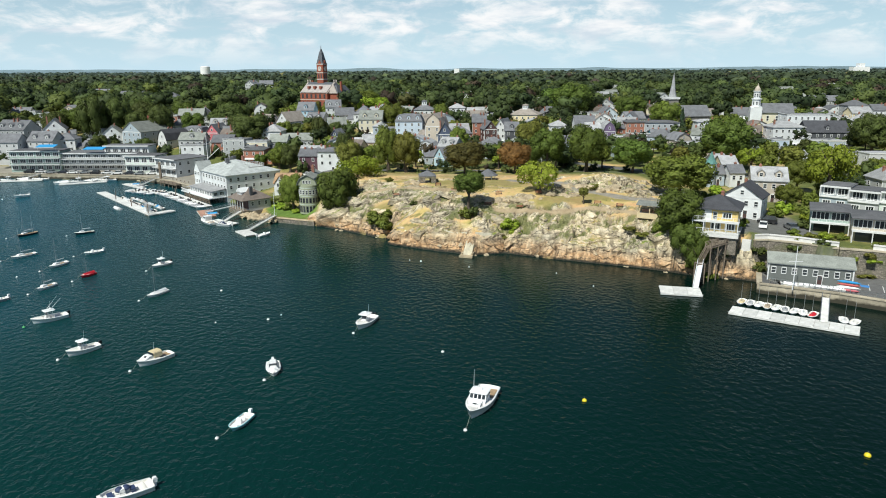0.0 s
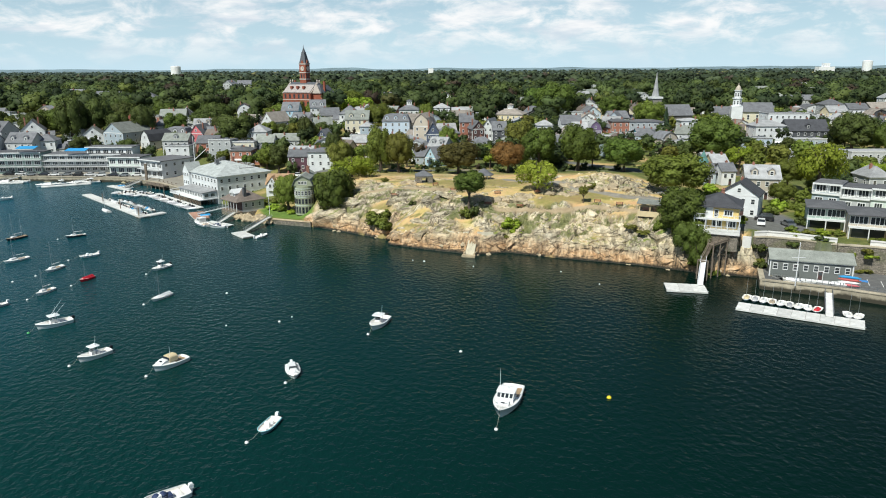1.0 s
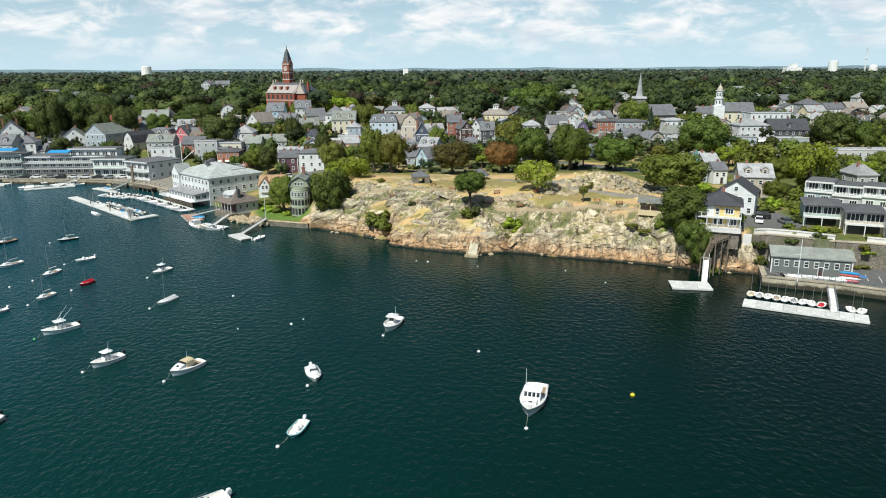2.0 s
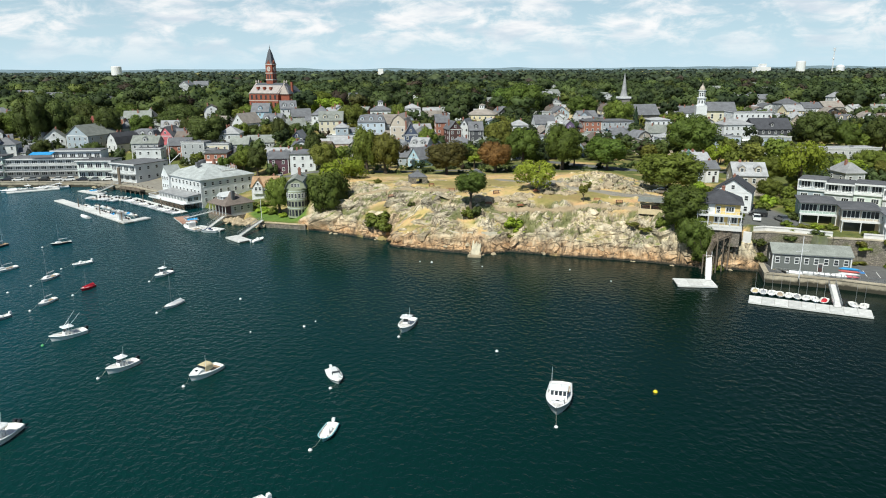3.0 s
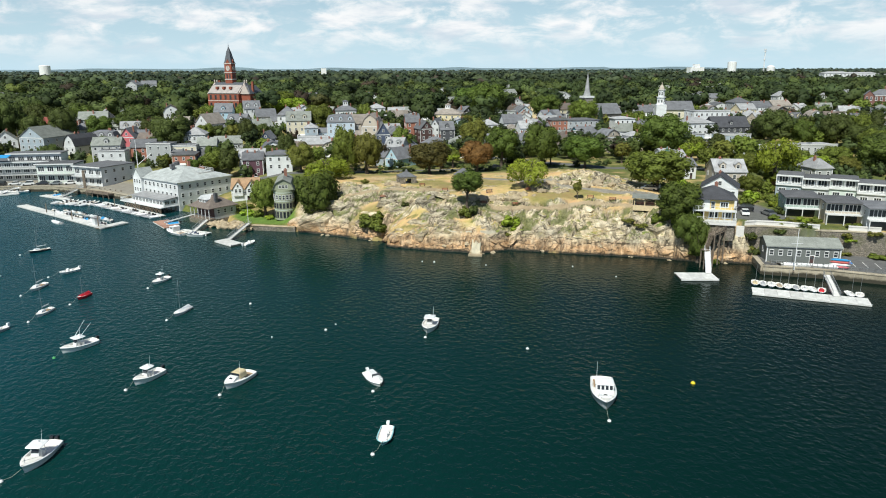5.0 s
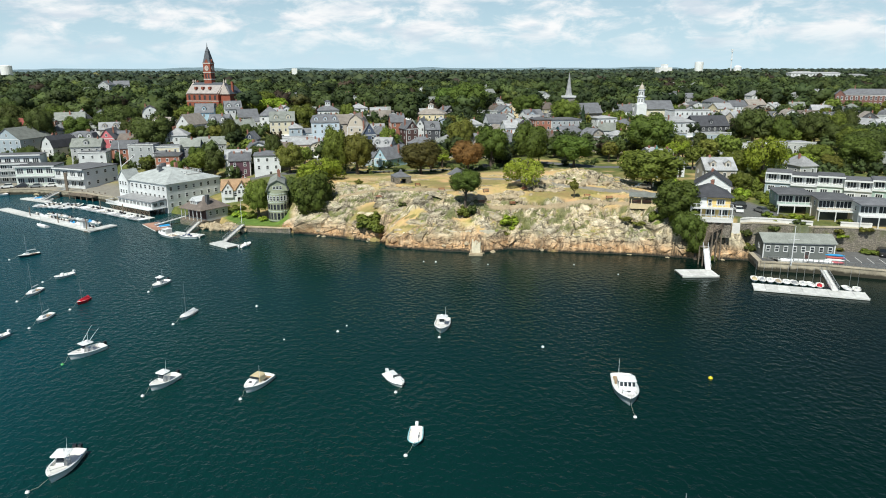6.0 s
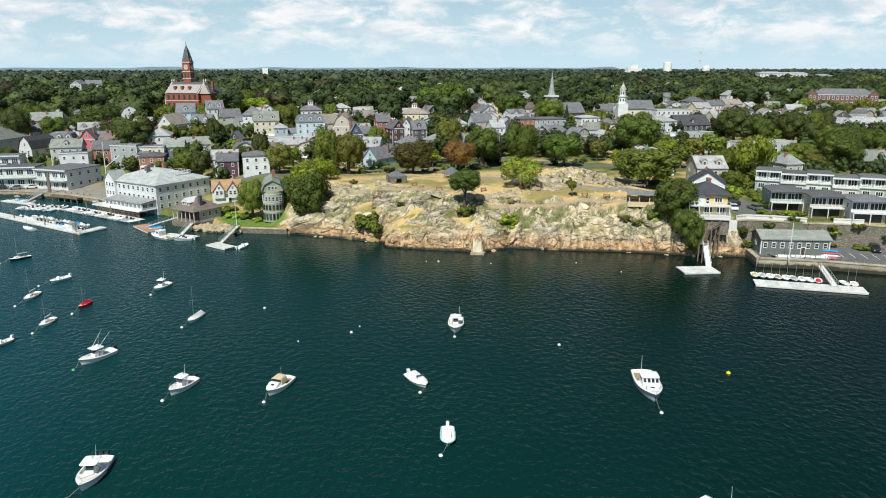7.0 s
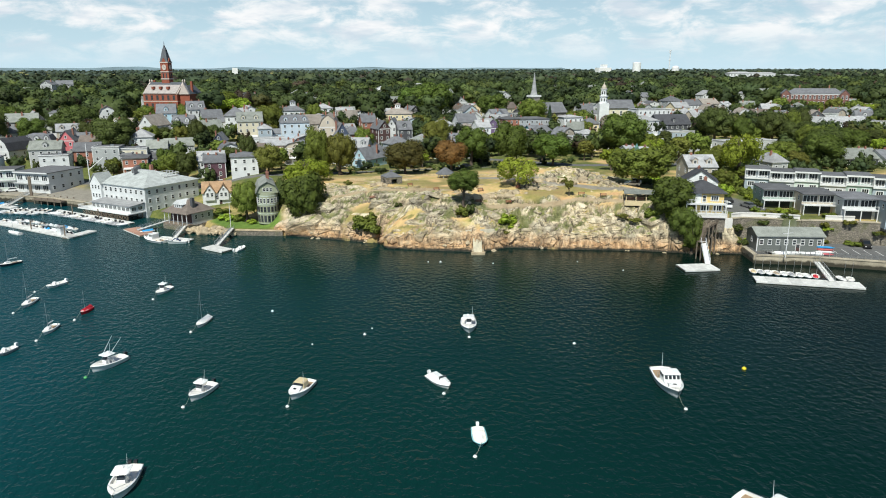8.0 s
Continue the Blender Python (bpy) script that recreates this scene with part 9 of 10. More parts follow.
def gangway(label, a, za, b, zb, width=1.2, mat="alloy"):
    a, b = Vector((*a, za)), Vector((*b, zb))
    t = thing("gangway", label, "gangway", a.x, a.y, a.z, 0)
    d = b - a
    s = Vector((-d.y, d.x, 0)).normalized() * width / 2
    bm = bmesh.new()
    beam(bm, (0, 0, 0), d, width, 0.1)
    part("tread", bm, "float", t)
    for k in (-1, 1):
        bm = bmesh.new()
        o = s * k
        beam(bm, o + Vector((0, 0, 1.0)), d + o + Vector((0, 0, 1.0)), 0.07)
        beam(bm, o + Vector((0, 0, 0.1)), d + o + Vector((0, 0, 0.1)), 0.1, 0.14)
        n = max(3, int(d.length / 1.2))
        for i in range(n + 1):
            p = d * (i / n) + o
            beam(bm, p, p + Vector((0, 0, 1.0)), 0.05)
            if i < n:
                q = d * ((i + 1) / n) + o
                beam(bm, p + Vector((0, 0, 0.1)), q + Vector((0, 0, 1.0)), 0.04)
        part("side_truss", bm, mat, t)


def tender_kind(label, hull, length, cover=None, engine=True):
    t = thing("tender", label, "dinghy", 0, 0, -50, 0, "tenders at the floats")
    if hull == "inflatable":
        bm = bmesh.new()
        for s in (-1, 1):
            rod(bm, (s * 0.6, -length / 2, 0.25), (s * 0.6, length * 0.2, 0.28), 0.22, 0.22, 8)
            rod(bm, (s * 0.6, length * 0.2, 0.28), (s * 0.08, length / 2, 0.42), 0.22, 0.18, 8)
        part("tube", bm, "inflatable", t)
        part("floor_board", box(bmesh.new(), -0.45, 0.45, -length / 2 + 0.1, length * 0.35, 0.05, 0.14), "deck", t)
        part("seat", box(bmesh.new(), -0.5, 0.5, -0.25, 0.0, 0.35, 0.42), "deck", t)
    else:
        hm, dm = hull_meshes(length, 1.5, 0.45, 0.18, 0.25, 0.9)
        part("hull", hm, hull, t, "", True)
        part("deck", dm, "deck", t)
        if cover:
            part("boat_cover", prism(bmesh.new(), [(-0.68, 0.48), (0.68, 0.48), (0.1, 0.85), (-0.1, 0.85)], -length * 0.42, length * 0.32), cover, t, "fitted canvas cover")
        else:
            for y in (-0.2, 0.15):
                part("thwart", box(bmesh.new(), -0.6, 0.6, y * length - 0.12, y * length + 0.12, 0.36, 0.42), "teak", t)
    if engine:
        outboard(t, 0, -length / 2 + 0.05, 0.38)
    return t


TENDERS = [tender_kind("gray inflatable tender tied to a float", "inflatable", 3.0), tender_kind("small white skiff tied to a float", "gel", 3.4),
           tender_kind("white dinghy under a blue cover", "gel", 3.6, "canvas_blue"), tender_kind("white dinghy under a pale cover", "gel", 3.4, "gel", False)]
berth = random.Random(21)


def tender(k, x, y, yaw, scale=1.0):
    c = copy_thing(TENDERS[k], pose(x, y, 0.02, 0, 0, yaw))
    c.scale = (scale, scale, scale)
    return c


def tender_row(a, b, n, yaw, kinds, off=0.0):
    for k in range(n):
        f = (k + 0.5) / n
        tender(berth.choice(kinds), a[0] + (b[0] - a[0]) * f + berth.uniform(-0.15, 0.15), a[1] + (b[1] - a[1]) * f + berth.uniform(-0.15, 0.15), yaw + berth.uniform(-9, 9), berth.uniform(0.9, 1.1))


# the inn's floats
float_dock("long pale timber float with tenders alongside", (-134.6, 254.2), (-95.4, 212.4), 3.2)
float_dock("short cross float at the outer end", (-95.4, 212.4), (-89.6, 219.4), 3.0)
tender_row((-119.5, 243.5), (-96, 218.5), 17, 30, (1, 1, 3, 2, 0, 1, 3))
tender_row((-115.5, 243), (-95, 222.5), 13, 205, (1, 3, 1, 0, 2, 3))
boat("white sailing dinghy tied outside the float", (-113.5, 226.0), -47, 6.0, "covered_sail", "sailboat", name="sailboat", group="berthed boats")
float_dock("narrow float for skiffs", (-125, 259.6), (-110.5, 252.2), 2.0)
tender_row((-124.5, 257.2), (-112, 250.8), 7, 160, (1, 3, 0))
tender_row((-122, 262), (-109, 256), 8, -25, (1, 3, 0, 1))
float_dock("long dinghy float beside the inn", (-108, 255.6), (-82.0, 227.2), 1.8, side=1)
tender_row((-109.2, 252.6), (-83.4, 225.6), 22, 130, (0, 0, 1, 3))
for x, y in ((-120, 240), (-108, 227), (-97, 215.5), (-101, 247), (-92, 238)):
    piling(x, y)
shed = thing("dock_hut", "small white hut on the float", "hut", -98.2, 217.8, 0.46, -45)
part("wall", box(bmesh.new(), -0.8, 0.8, -0.8, 0.8, 0, 2.0), "wall_white", shed)
part("roof", hip_roof(bmesh.new(), -0.8, 0.8, -0.8, 0.8, 2.0, 0.6, 0.2), "roof_palegray", shed)
float_dock("small float at the boatyard", (-134.6, 274.0), (-122.8, 264.2), 2.6)
gangway("gangway up to the boatyard pier", (-125, 268), 0.6, (-121, 284), 2.4)
for k in range(4):
    tender(1 + k % 3, -131 + 2.4 * k, 275.2 - 1.9 * k, 140)
pier = thing("timber_pier", "dark timber pier of the boatyard", "pier", -113, 268, 0, -40)
part("pier_deck", box(bmesh.new(), -7, 7, 0, 6, 1.4, 1.9), "timber", pier)
for k in range(5):
    for v in (0.4, 5.6):
        part("pile", rod(bmesh.new(), (-6.4 + 3.2 * k, v, -3), (-6.4 + 3.2 * k, v, 2.4), 0.2), "timber", pier)
hoist = thing("boat_hoist", "tall dark post with a jib at the boatyard", "hoist", -119.5, 277, 1.9, 0)
part("post", box(bmesh.new(), -0.4, 0.4, -0.4, 0.4, 0, 7), "timber", hoist)
part("jib", beam(bmesh.new(), (0, 0, 6.6), (1.6, -2.2, 7.2), 0.25), "timber", hoist)
flag = thing("signal_mast", "white yard mast with a crosstree behind the inn", "mast", -101.5, 283, lie(-101.5, 283), 0)
part("pole", rod(bmesh.new(), (0, 0, 0), (0, 0, 17), 0.2, 0.1, 8), "steel", flag)
part("yard", beam(bmesh.new(), (0.0, 0, 7.5), (5.5, -1, 12.0), 0.2), "steel", flag)
# western yacht float
float_dock("float for motor yachts below the apartments", (-160, 272.2), (-144, 280.4), 2.6)
for k, (x, y) in enumerate(((-163.5, 274.5), (-158.5, 277.5), (-153.5, 279.5), (-148.5, 281.5))):
    boat("white motor cruiser berthed at the quay float", (x, y), 35, 7.0, "hardtop" if k % 2 else "cuddy", group="berthed boats")
float_dock("float at the western quay", (-192, 279.5), (-174, 284), 2.4)
for k in range(3):
    boat("white motorboat berthed below the quay", (-191 + 6.0 * k, 282.4 + 1.6 * k), 12, 6.0, ("hardtop", "cuddy", "skiff")[k], group="berthed boats")
gangway("long white gangway to the western float", (-178, 292), 2.2, (-184, 283.5), 0.6)
gangway("long white gangway to the yacht float", (-146, 291), 2.2, (-150, 279), 0.6)
# below the inn
float_dock("red-brown timber float below the inn", (-82.6, 219.4), (-77.2, 209.4), 4.6, "float_red")
gangway("gangway from the shore house to the red-brown float", (-78.4, 216), 0.6, (-69.5, 221.5), 2.0)
tender(2, -75.8, 214.6, 120, 1.1)
boat("white and blue motor cruiser at the gangway", (-75.6, 205.8), -44, 8.0, "lobster", group="berthed boats")
boat("white launch alongside the gangway float", (-69.4, 199.6), -10, 5.4, "open", group="berthed boats")
float_dock("narrow float below the rock mole", (-72.0, 205.4), (-63.6, 199.6), 1.8)
gangway("gangway from the rock mole", (-65.4, 212.0), 1.9, (-67.6, 203), 0.6)
float_dock("pale concrete float off the lawn", (-60.2, 190.4), (-55.2, 184.4), 3.6, side=1)
boat("white skiff beside the pale float", (-49.6, 188.6), 236, 4.4, "skiff", name="skiff", category="skiff", group="berthed boats")
gangway("gangway from the lawn to the pale float", (-52.4, 204.6), 2.0, (-56.4, 191), 0.6)
pole = solo("flag_pole", rod(bmesh.new(), (0, 0, 0), (0, 0, 8), 0.08, 0.05, 8), "steel", "white pole at the head of the gangway", "pole", -52.8, 205.8, 1.2)
mole_rng = random.Random(31)
for k in range(46):
    f = mole_rng.random()
    x, y = -63 + 10 * f + mole_rng.uniform(-1.6, 1.6), 211.5 - 7 * f + mole_rng.uniform(-1.6, 1.6)
    s = mole_rng.uniform(0.7, 1.3)
    b = new("boulder", BOULDERS[k % 4])
    b.matrix_world = pose(x, y, 0.5 + mole_rng.uniform(-0.3, 0.6), 0, 0, mole_rng.uniform(0, 360)) @ Matrix.Diagonal((s * 1.2, s, s, 1))
    tagged(b, "granite block of the shore mole", "boulder", "mole rocks")
# the headland's float and stairs
float_dock("white float below the yellow house", (46.3, 135.8), (54.4, 134.2), 5.2)
gangway("white gangway from the cliff stair to the float", (56.7, 144.0), 4.5, (54.2, 138.4), 0.6, 1.1, "steel")
stair = thing("cliff_stair", "brown timber stair and landing on tall posts", "stair", 56.7, 144.3, 0, 0)
part("lower_landing", box(bmesh.new(), -0.9, 0.9, -0.9, 0.9, 4.3, 4.5), "timber", stair)
for k in range(16):
    f = k / 15
    m = Matrix.Translation((0.3 + 1.9 * f, 0.7 + 1.1 * f, 4.5 + 3.0 * f)) @ Matrix.Rotation(radians(-60), 4, "Z")
    part("tread", box(bmesh.new(), -0.6, 0.6, -0.14, 0.14, 0, 0.06, 0, m), "timber", stair)
ramp_bed = part("landing", beam(bmesh.new(), (2.0, 1.6, 7.5), (10.0, 6.4, 8.3), 1.7, 0.2), "timber", stair)
for s in (-0.8, 0.8):
    n2 = Vector((-4.8, 8.0, 0)).normalized() * s
    bm = bmesh.new()
    for k in range(8):
        p = Vector((2.0, 1.6, 7.5)).lerp(Vector((10.0, 6.4, 8.3)), k / 7) + n2
        box(bm, p.x - 0.05, p.x + 0.05, p.y - 0.05, p.y + 0.05, p.z, p.z + 1.05)
    for z in (0.4, 0.7, 1.05):
        beam(bm, Vector((2.0, 1.6, 7.5 + z)) + n2, Vector((10.0, 6.4, 8.3 + z)) + n2, 0.09)
    part("railing", bm, "timber", stair)
    bm = bmesh.new()
    for z in (0.1, 0.95):
        beam(bm, Vector((0.3, 0.7, 4.5 + z)) + n2.cross(Vector((0, 0, 0.8))), Vector((2.2, 1.8, 7.5 + z)) + n2.cross(Vector((0, 0, 0.8))), 0.1)
    part("stringer", bm, "timber", stair)
    for k in range(5):
        p = Vector((2.0, 1.6, 7.5)).lerp(Vector((10.0, 6.4, 8.3)), k / 4) + n2 * 0.95
        part("post", box(bmesh.new(), p.x - 0.11, p.x + 0.11, p.y - 0.11, p.y + 0.11, lie(56.7 + p.x, 144.3 + p.y) - 0.4, p.z), "timber", stair)
for u in (-0.8, 0.8):
    for v in (-0.8, 0.8):
        part("post", box(bmesh.new(), u - 0.1, u + 0.1, v - 0.1, v + 0.1, -1.5, 4.3), "timber", stair)
for a, b in (((4.0, 2.2, 4.6), (6.0, 3.4, 7.6)), ((8.0, 4.6, 4.8), (6.0, 3.4, 7.6)), ((8.0, 4.6, 4.8), (10, 5.8, 8.0))):
    part("brace", beam(bmesh.new(), a, b, 0.14), "timber", stair)
abut = solo("abutment", boxed(-0.9, 0.9, -0.6, 0.6, -4.5, 0), "capping", "pale concrete abutment at the end of the landing", "abutment", 68.6, 150.2, 8.2, -30, kind="structure")
# the yacht club's float
float_dock("long white club float with sailing dinghies moored behind it", (55.9, 124.3), (74.4, 113.5), 4.3)
gangway("green-gray gangway to the club float", (75.9, 128.6), 2.0, (71.0, 119.0), 0.6, 1.3)


gangway("gray gangway to the eastern club float", (96.5, 120.6), 2.0, (98.6, 112.6), 0.6, 1.3)
float_dock("pale club float at the eastern end of the quay", (96.0, 110.4), (108.0, 102.8), 3.4)


def sailing_dinghy(x, y, yaw, cover):
    t = thing("sailing_dinghy", "small white sailing dinghy with a bare mast afloat by the dock", "dinghy", x, y, 0.0, yaw, "dinghies by the club float")
    hm, dm = hull_meshes(3.8, 1.62, 0.36, 0.10, 0.15, 0.9)
    part("hull", hm, "gel", t, "", True)
    part("deck", dm, "deck", t)
    part("mast", rod(bmesh.new(), (0, 0.6, 0.3), (0, 0.55, 4.6), 0.035, 0.025, 5), "alloy", t)
    part("boat_cover", prism(bmesh.new(), [(-0.5, 0.24), (0.5, 0.24), (0.42, 0.42), (0.06, 0.58), (-0.06, 0.58), (-0.42, 0.42)], -1.1, 0.7), cover, t, "fitted boat cover")


for k in range(11):
    f = k / 8 if k < 9 else (k - 9) * 0.13 + 1.41
    sailing_dinghy(60.9 + 10.3 * f, 131.0 - 7.4 * f, 148 + 9 * math.sin(k * 3), ("canvas", "inflatable", "gel", "cover_tan", "gel", "inflatable", "gel", "gel", "gel_red", "gel", "deck")[k])
fp = thing("flag_pole", "white club flagpole with a crossarm", "flagpole", 71.8, 133.6, 1.9, 0)
part("pole", rod(bmesh.new(), (0, 0, 0), (0, 0, 9.2), 0.11, 0.06, 8), "steel", fp)
part("crossarm", beam(bmesh.new(), (-1.4, 0, 6), (1.4, 0, 6), 0.08), "steel", fp)
rk = thing("kayak_rack", "rack of red, white and blue kayaks on the quay", "kayak rack", 82.2, 132.6, 1.9, -32)
for u in (-1.6, 1.6):
    part("upright", box(bmesh.new(), u - 0.05, u + 0.05, -0.05, 0.05, 0, 2.4), "timber", rk)
for k, mm in enumerate(("wall_pink", "gel", "wall_red", "canvas_blue")):
    bm = lathe(bmesh.new(), [(0.02, -2.1), (0.24, -1.2), (0.3, 0), (0.24, 1.2), (0.02, 2.1)], 8)
    bm.transform(pose(0, -0.25, 0.45 + 0.55 * k, 0, 90, 0))
    part("kayak", bm, mm, rk, ("red kayak", "white kayak", "dark red kayak", "blue kayak")[k], True)
for a, b in (((69.0, 137.8), (79.8, 131.5)), ((80.2, 131.2), (95, 121.4))):
    q = thing("quay_railing", "gray metal railing along the club quay", "railing", 0, 0, 0, 0, kind="structure")
    bm = bmesh.new()
    va, vb = Vector((*a, 0)), Vector((*b, 0))
    for k in range(13):
        p = va.lerp(vb, k / 12)
        box(bm, p.x - 0.05, p.x + 0.05, p.y - 0.05, p.y + 0.05, 2.1, 3.2)
    for z in (2.6, 3.15):
        beam(bm, (*a, z), (*b, z), 0.06)
    part("rail", bm, "alloy", q)
# racks of upturned boats in front of the boathouse
for k in range(4):
    c = tender(3, 72.3 + 2.6 * k, 136.2 - 1.0 * k, 68)
    c.location.z = 2.0
# parking bays
ux, uy = 0.85, -0.52
for k in range(9):
    x, y = 89.0 + 2.5 * k * ux, 137.6 + 2.5 * k * uy
    solo("bay_line", beam(bmesh.new(), (0, 0, 0), (-2.0, -4.2, 0), 0.14, 0.012), "marking", "white painted parking line", "marking", x, y, 1.92, group="parking lines", kind="structure")
solo("bay_sign", box(bmesh.new(), -0.8, 0.8, -0.8, 0.8, 0, 0.012), "marking_blue", "blue painted parking square", "marking", 87.6, 136.4, 1.915, -30, kind="structure")


def car_kind(label, colour, tall=False):
    t = thing("car", label, "car", 0, 0, -60, 0, "parked cars")
    h = 0.25 if tall else 0.0
    part("body", prism(bmesh.new(), [(-2.25, 0.35), (2.2, 0.35), (2.25, 0.75), (1.15, 0.95 + h * 0.5), (-2.2, 1.0 + h * 0.5)], -0.9, 0.9, 0, "x"), colour, t)
    cab = part("cabin", prism(bmesh.new(), [(-2.0 if tall else -1.7, 0.95), (1.1, 0.95), (0.35, 1.48 + h), (-1.75 if tall else -1.1, 1.48 + h)], -0.78, 0.78, 0, "x"), "glass", t, "dark car windows")
    part("car_roof", box(bmesh.new(), -0.76, 0.76, -1.7 if tall else -1.1, 0.35, 1.47 + h, 1.53 + h), colour, t)
    for u in (-0.85, 0.85):
        for v in (-1.4, 1.4):
            w = part("wheel", rod(bmesh.new(), (u - 0.1, v, 0.33), (u + 0.1, v, 0.33), 0.33, 0.33, 12), "rubber", t)
    for u in (-0.62, 0.62):
        part("headlight", box(bmesh.new(), u - 0.16, u + 0.16, 2.2, 2.27, 0.6, 0.74), "marking", t)
    return t


CARS = [car_kind("dark gray car parked on asphalt", "engine", True), car_kind("white car parked on asphalt", "gel"), car_kind("silver car parked on asphalt", "alloy"), car_kind("dark blue car parked on asphalt", "gel_dark"), car_kind("white van parked on asphalt", "gel", True)]


def car(k, x, y, yaw):
    copy_thing(CARS[k], pose(x, y, lie(x, y) + 0.02, 0, 0, yaw))


car(0, 98.4, 136.0, 150)
for k in range(12):
    car((0, 1, 2, 3, 1, 2, 0, 1, 4, 3, 2, 1)[k], -186 + 5.2 * k, 294.6 - 0.55 * k + (k % 2) * 0.8, 90 + (k % 3) * 8)
for k, x, y, yaw in ((1, 76.5, 161, -25), (0, 79.3, 165.5, 65), (2, 82.5, 160, 0), (2, 60, 182, 60), (4, 63, 186, 60), (3, 33, 255, 92), (1, -56, 264, 70), (0, -64, 268, 60), (3, 88.6, 161, -20)):
    car(k, x, y, yaw)

# ---- bushes ----
shrub("thick bushes on the bank", 60.8, 148, 1.6, 2.6, "green")
shrub("thick bushes on the bank", 57, 150.2, 2, 2.8, "green")
shrub("dense green bush in the rock cleft", -17.8, 187.4, 4.0, 5.2, "green")
shrub("dense green bush in the rock cleft", -16.4, 185, 2.7, 3.6, "green")
shrub("dense green bush in the rock cleft", -19.5, 188.6, 2, 1.8, "green")
shrub("small round bush on the rock", -8.4, 188.4, 1.2, 1.5, "dark")
shrub("shrubs at the foot of a small maple", 6.2, 176.6, 2.2, 3.8, "green")
shrub("shrubs at the foot of a small maple", 8, 176.4, 1.8, 3, "dark")
shrub("yellow-green bush on a ledge", 17.5, 172.8, 2.5, 3.4, "lime")
shrub("yellow-green bush on a ledge", 18.8, 171.2, 1.8, 2.2, "lime")
shrub("low bush above the water", 16.6, 170.4, 1.2, 1, "olive")
shrub("low scrub on the cliff top", 48.5, 161.5, 2.4, 1, "olive")
shrub("low scrub on the cliff top", 45.5, 163, 2, 0.9, "olive")
shrub("thick bushes on the bank", 55.5, 154, 2.4, 3, "green")
shrub("thick bushes on the bank", 57.5, 152.5, 2.2, 3, "green")
shrub("thick bushes on the bank", 59, 149.8, 1.8, 2.4, "green")
shrub("thick bushes on the bank", 56.2, 152, 2.2, 3, "green")
shrub("thick bushes on the bank", 54, 153.6, 2.2, 3, "lime")
shrub("thick bushes on the bank", 61.8, 149.4, 1.6, 2, "lime")
shrub("ivy tumbling over the terrace wall", 80, 150.6, 2.2, 1.2, "green")
shrub("ivy tumbling over the terrace wall", 84, 147.6, 2, 1.4, "dark")
shrub("ivy tumbling over the terrace wall", 91, 142.6, 2.2, 1.4, "olive")
shrub("ivy tumbling over the terrace wall", 97, 138.2, 2.4, 1.6, "green")
shrub("scrub on the rock bank", 70.5, 149, 1.6, 1.4, "olive")
shrub("thick bushes on the bank", 53.5, 156.5, 2.6, 4, "green")
shrub("thick bushes on the bank", 51.5, 158.5, 2.2, 3.4, "green")
shrub("bush on the bare ridge", 42, 190, 1.2, 1.3, "olive")
shrub("round bush on the dry lawn", -18, 214, 1.6, 1.6, "olive")
shrub("bush on the bare ridge", 40.5, 188, 1.6, 1.6, "olive")
shrub("garden bush behind the lawn", -50, 213, 2.6, 2.6, "green")
shrub("garden bush behind the lawn", -54, 216, 2.6, 2.2, "lime")
shrub("garden bush behind the lawn", -58, 221, 2.4, 2, "olive")
shrub("garden bush behind the lawn", -47, 209, 1.6, 1.6, "lime")
shrub("garden bush behind the lawn", -55, 226, 2.6, 2.2, "green")
shrub("garden bush behind the lawn", -60, 229, 2.4, 1.6, "green")
shrub("clipped hedge before the townhouses", 90, 152, 2, 1.6, "green")
shrub("clipped hedge before the townhouses", 94.5, 144.5, 2.2, 1.8, "green")
shrub("garden shrub before the townhouses", 87, 152.5, 2, 1.6, "lime")
shrub("garden shrub before the townhouses", 84, 153, 1.8, 1.4, "olive")
shrub("garden shrub on the terrace", 80, 151.5, 1.6, 1.4, "lime")
shrub("garden shrub on the terrace", 72, 151, 1.8, 1.4, "green")
shrub("garden shrub on the terrace", 76, 152, 1.6, 1.2, "lime")
shrub("clipped hedge before the townhouses", 99, 138, 1.8, 1.4, "olive")
shrub("bush at the foot of the wall", 70.5, 146.5, 1.6, 1.8, "dark")
yard2 = random.Random(19)
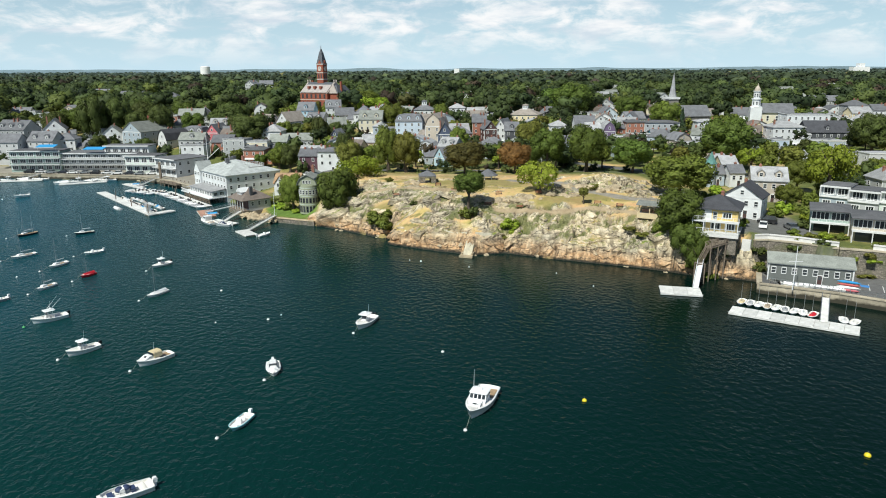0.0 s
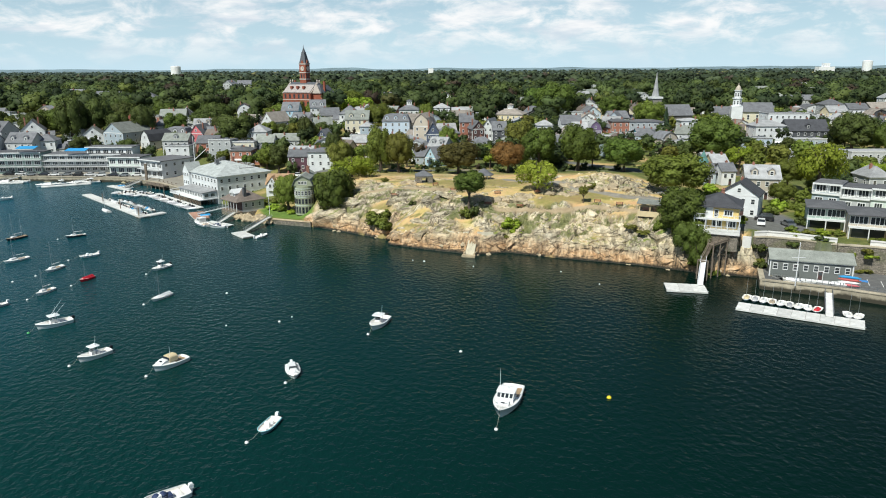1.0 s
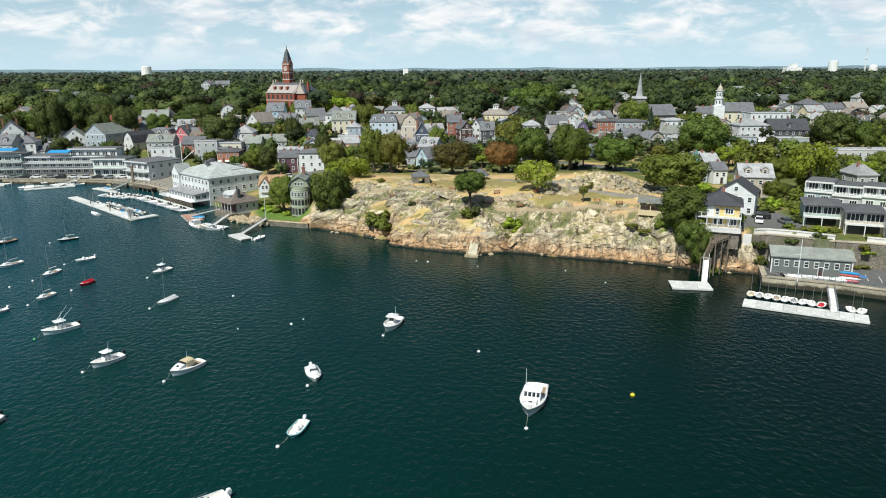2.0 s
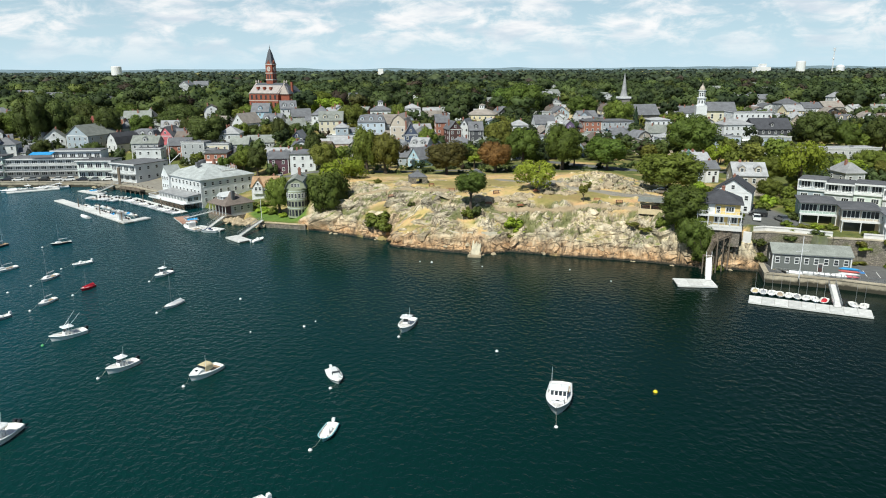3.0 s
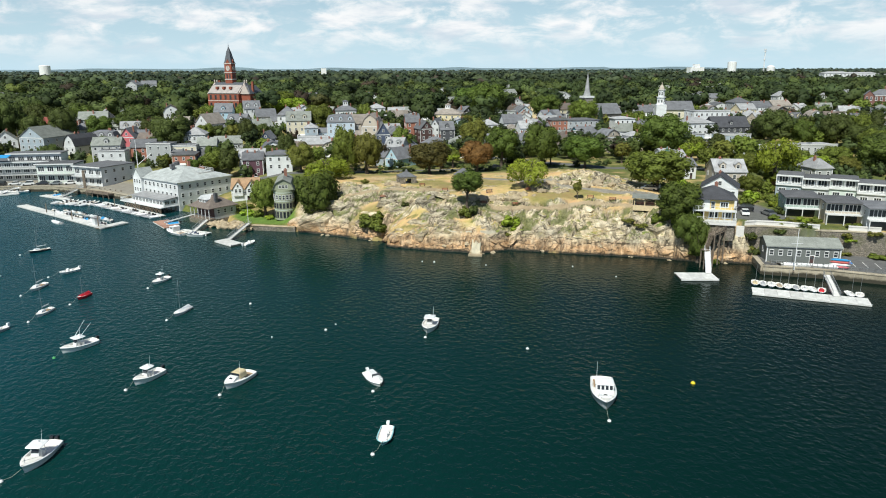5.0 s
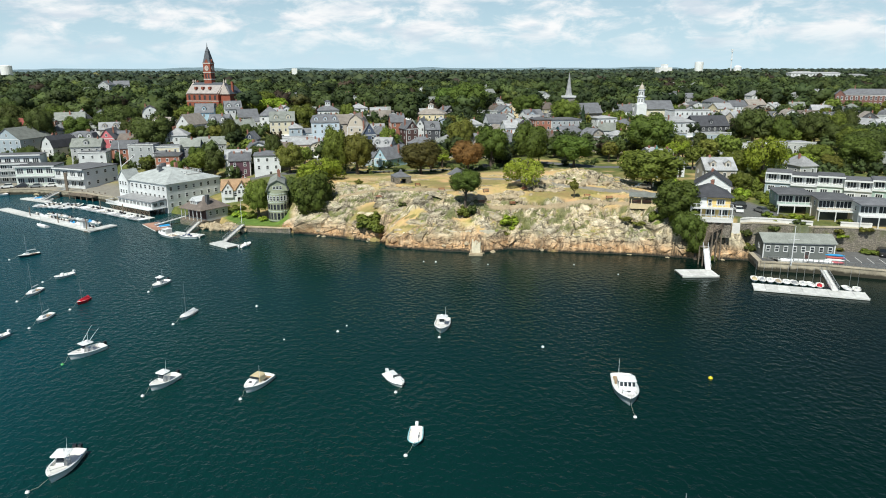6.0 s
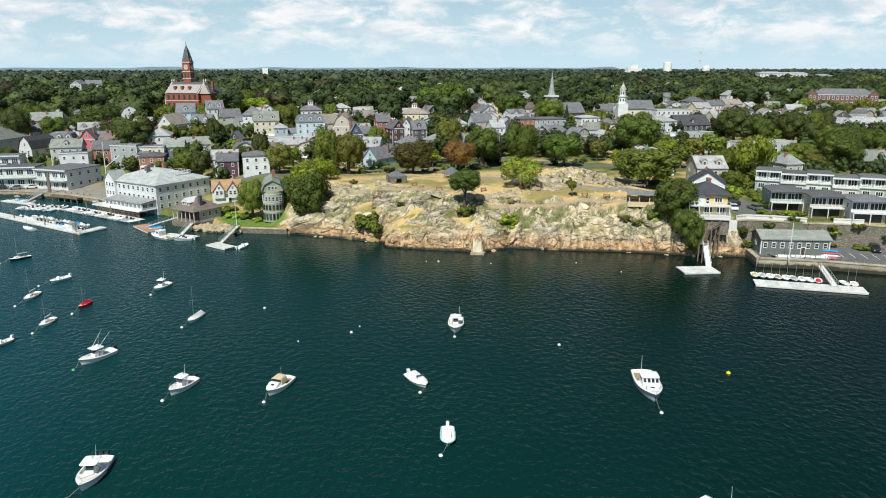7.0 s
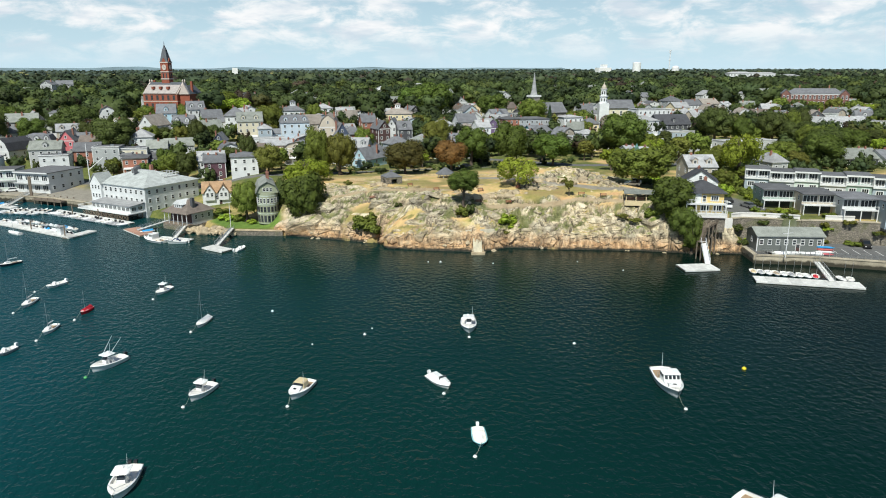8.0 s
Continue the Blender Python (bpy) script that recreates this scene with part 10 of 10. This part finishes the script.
for k in range(22):
    x, y = yard2.uniform(68, 98), yard2.uniform(160, 204)
    if min(float(near_line(np.array(x), np.array(y), q)) for q in STREETS + [DRIVE]) > 4.5 and not any(math.hypot(x - a, y - b) < c + 1 for a, b, c in FOOTPRINTS):
        shrub("leafy garden shrub by the lane", x, y, yard2.uniform(1.4, 2.8), yard2.uniform(1.8, 4.0), yard2.choice(("green", "lime", "dark", "olive")))
shrub("overgrown garden shrub between the houses", 84, 172, 2.2, 3.2, "green")
shrub("overgrown garden shrub between the houses", 87.5, 175.5, 2.6, 4.2, "lime")
shrub("overgrown garden shrub between the houses", 80, 178, 2, 3, "dark")
shrub("overgrown garden shrub between the houses", 93, 173.5, 2.4, 3.4, "green")
shrub("overgrown garden shrub between the houses", 97, 170.5, 2.2, 3, "olive")
shrub("overgrown garden shrub between the houses", 70.5, 177, 2.6, 4, "green")
shrub("overgrown garden shrub between the houses", 67.5, 171, 2.2, 3.2, "green")
shrub("overgrown garden shrub between the houses", 83, 183, 2.6, 4.6, "green")
shrub("overgrown garden shrub between the houses", 78.5, 186, 2.8, 4.4, "olive")
shrub("overgrown garden shrub between the houses", 99, 186, 3, 5, "green")
shrub("overgrown garden shrub between the houses", 73, 184, 2.4, 3.6, "lime")
shrub("overgrown garden shrub between the houses", 90, 168, 1.8, 2.4, "lime")
shrub("overgrown garden shrub between the houses", 86, 160.5, 1.8, 2.6, "dark")
shrub("overgrown garden shrub between the houses", 71, 160, 1.8, 2.4, "green")
shrub("overgrown garden shrub between the houses", 69, 156.5, 1.6, 2, "lime")
shrub("overgrown garden shrub between the houses", 81, 155.5, 1.6, 1.8, "green")
ivy = random.Random(17)
for (ax, ay), (bx, by) in zip(RETAINING, RETAINING[1:]):
    for k in range(2):
        f, w = ivy.random(), ivy.uniform(1.0, 1.9)
        shrub("ivy and weeds hanging on the terrace wall", ax + (bx - ax) * f - 0.3, ay + (by - ay) * f - 0.5, w, w * ivy.uniform(0.7, 1.4), ivy.choice(("green", "olive", "dark", "lime")), ivy.uniform(4.0, 7.2))
sap = thing("tree", "thin wind-bent sapling on the cliff top", "tree", 36.4, 175.4, lie(36.4, 175.4), 20)
part("trunk", TRUNKS[0], "bark", sap).scale = (3.2, 3.2, 3.4)
cr = part("crown", CROWNS["olive", False, 0], "bark", sap)
cr.location, cr.scale = (0, 0, 3.2), (1.5, 1.3, 1.3)
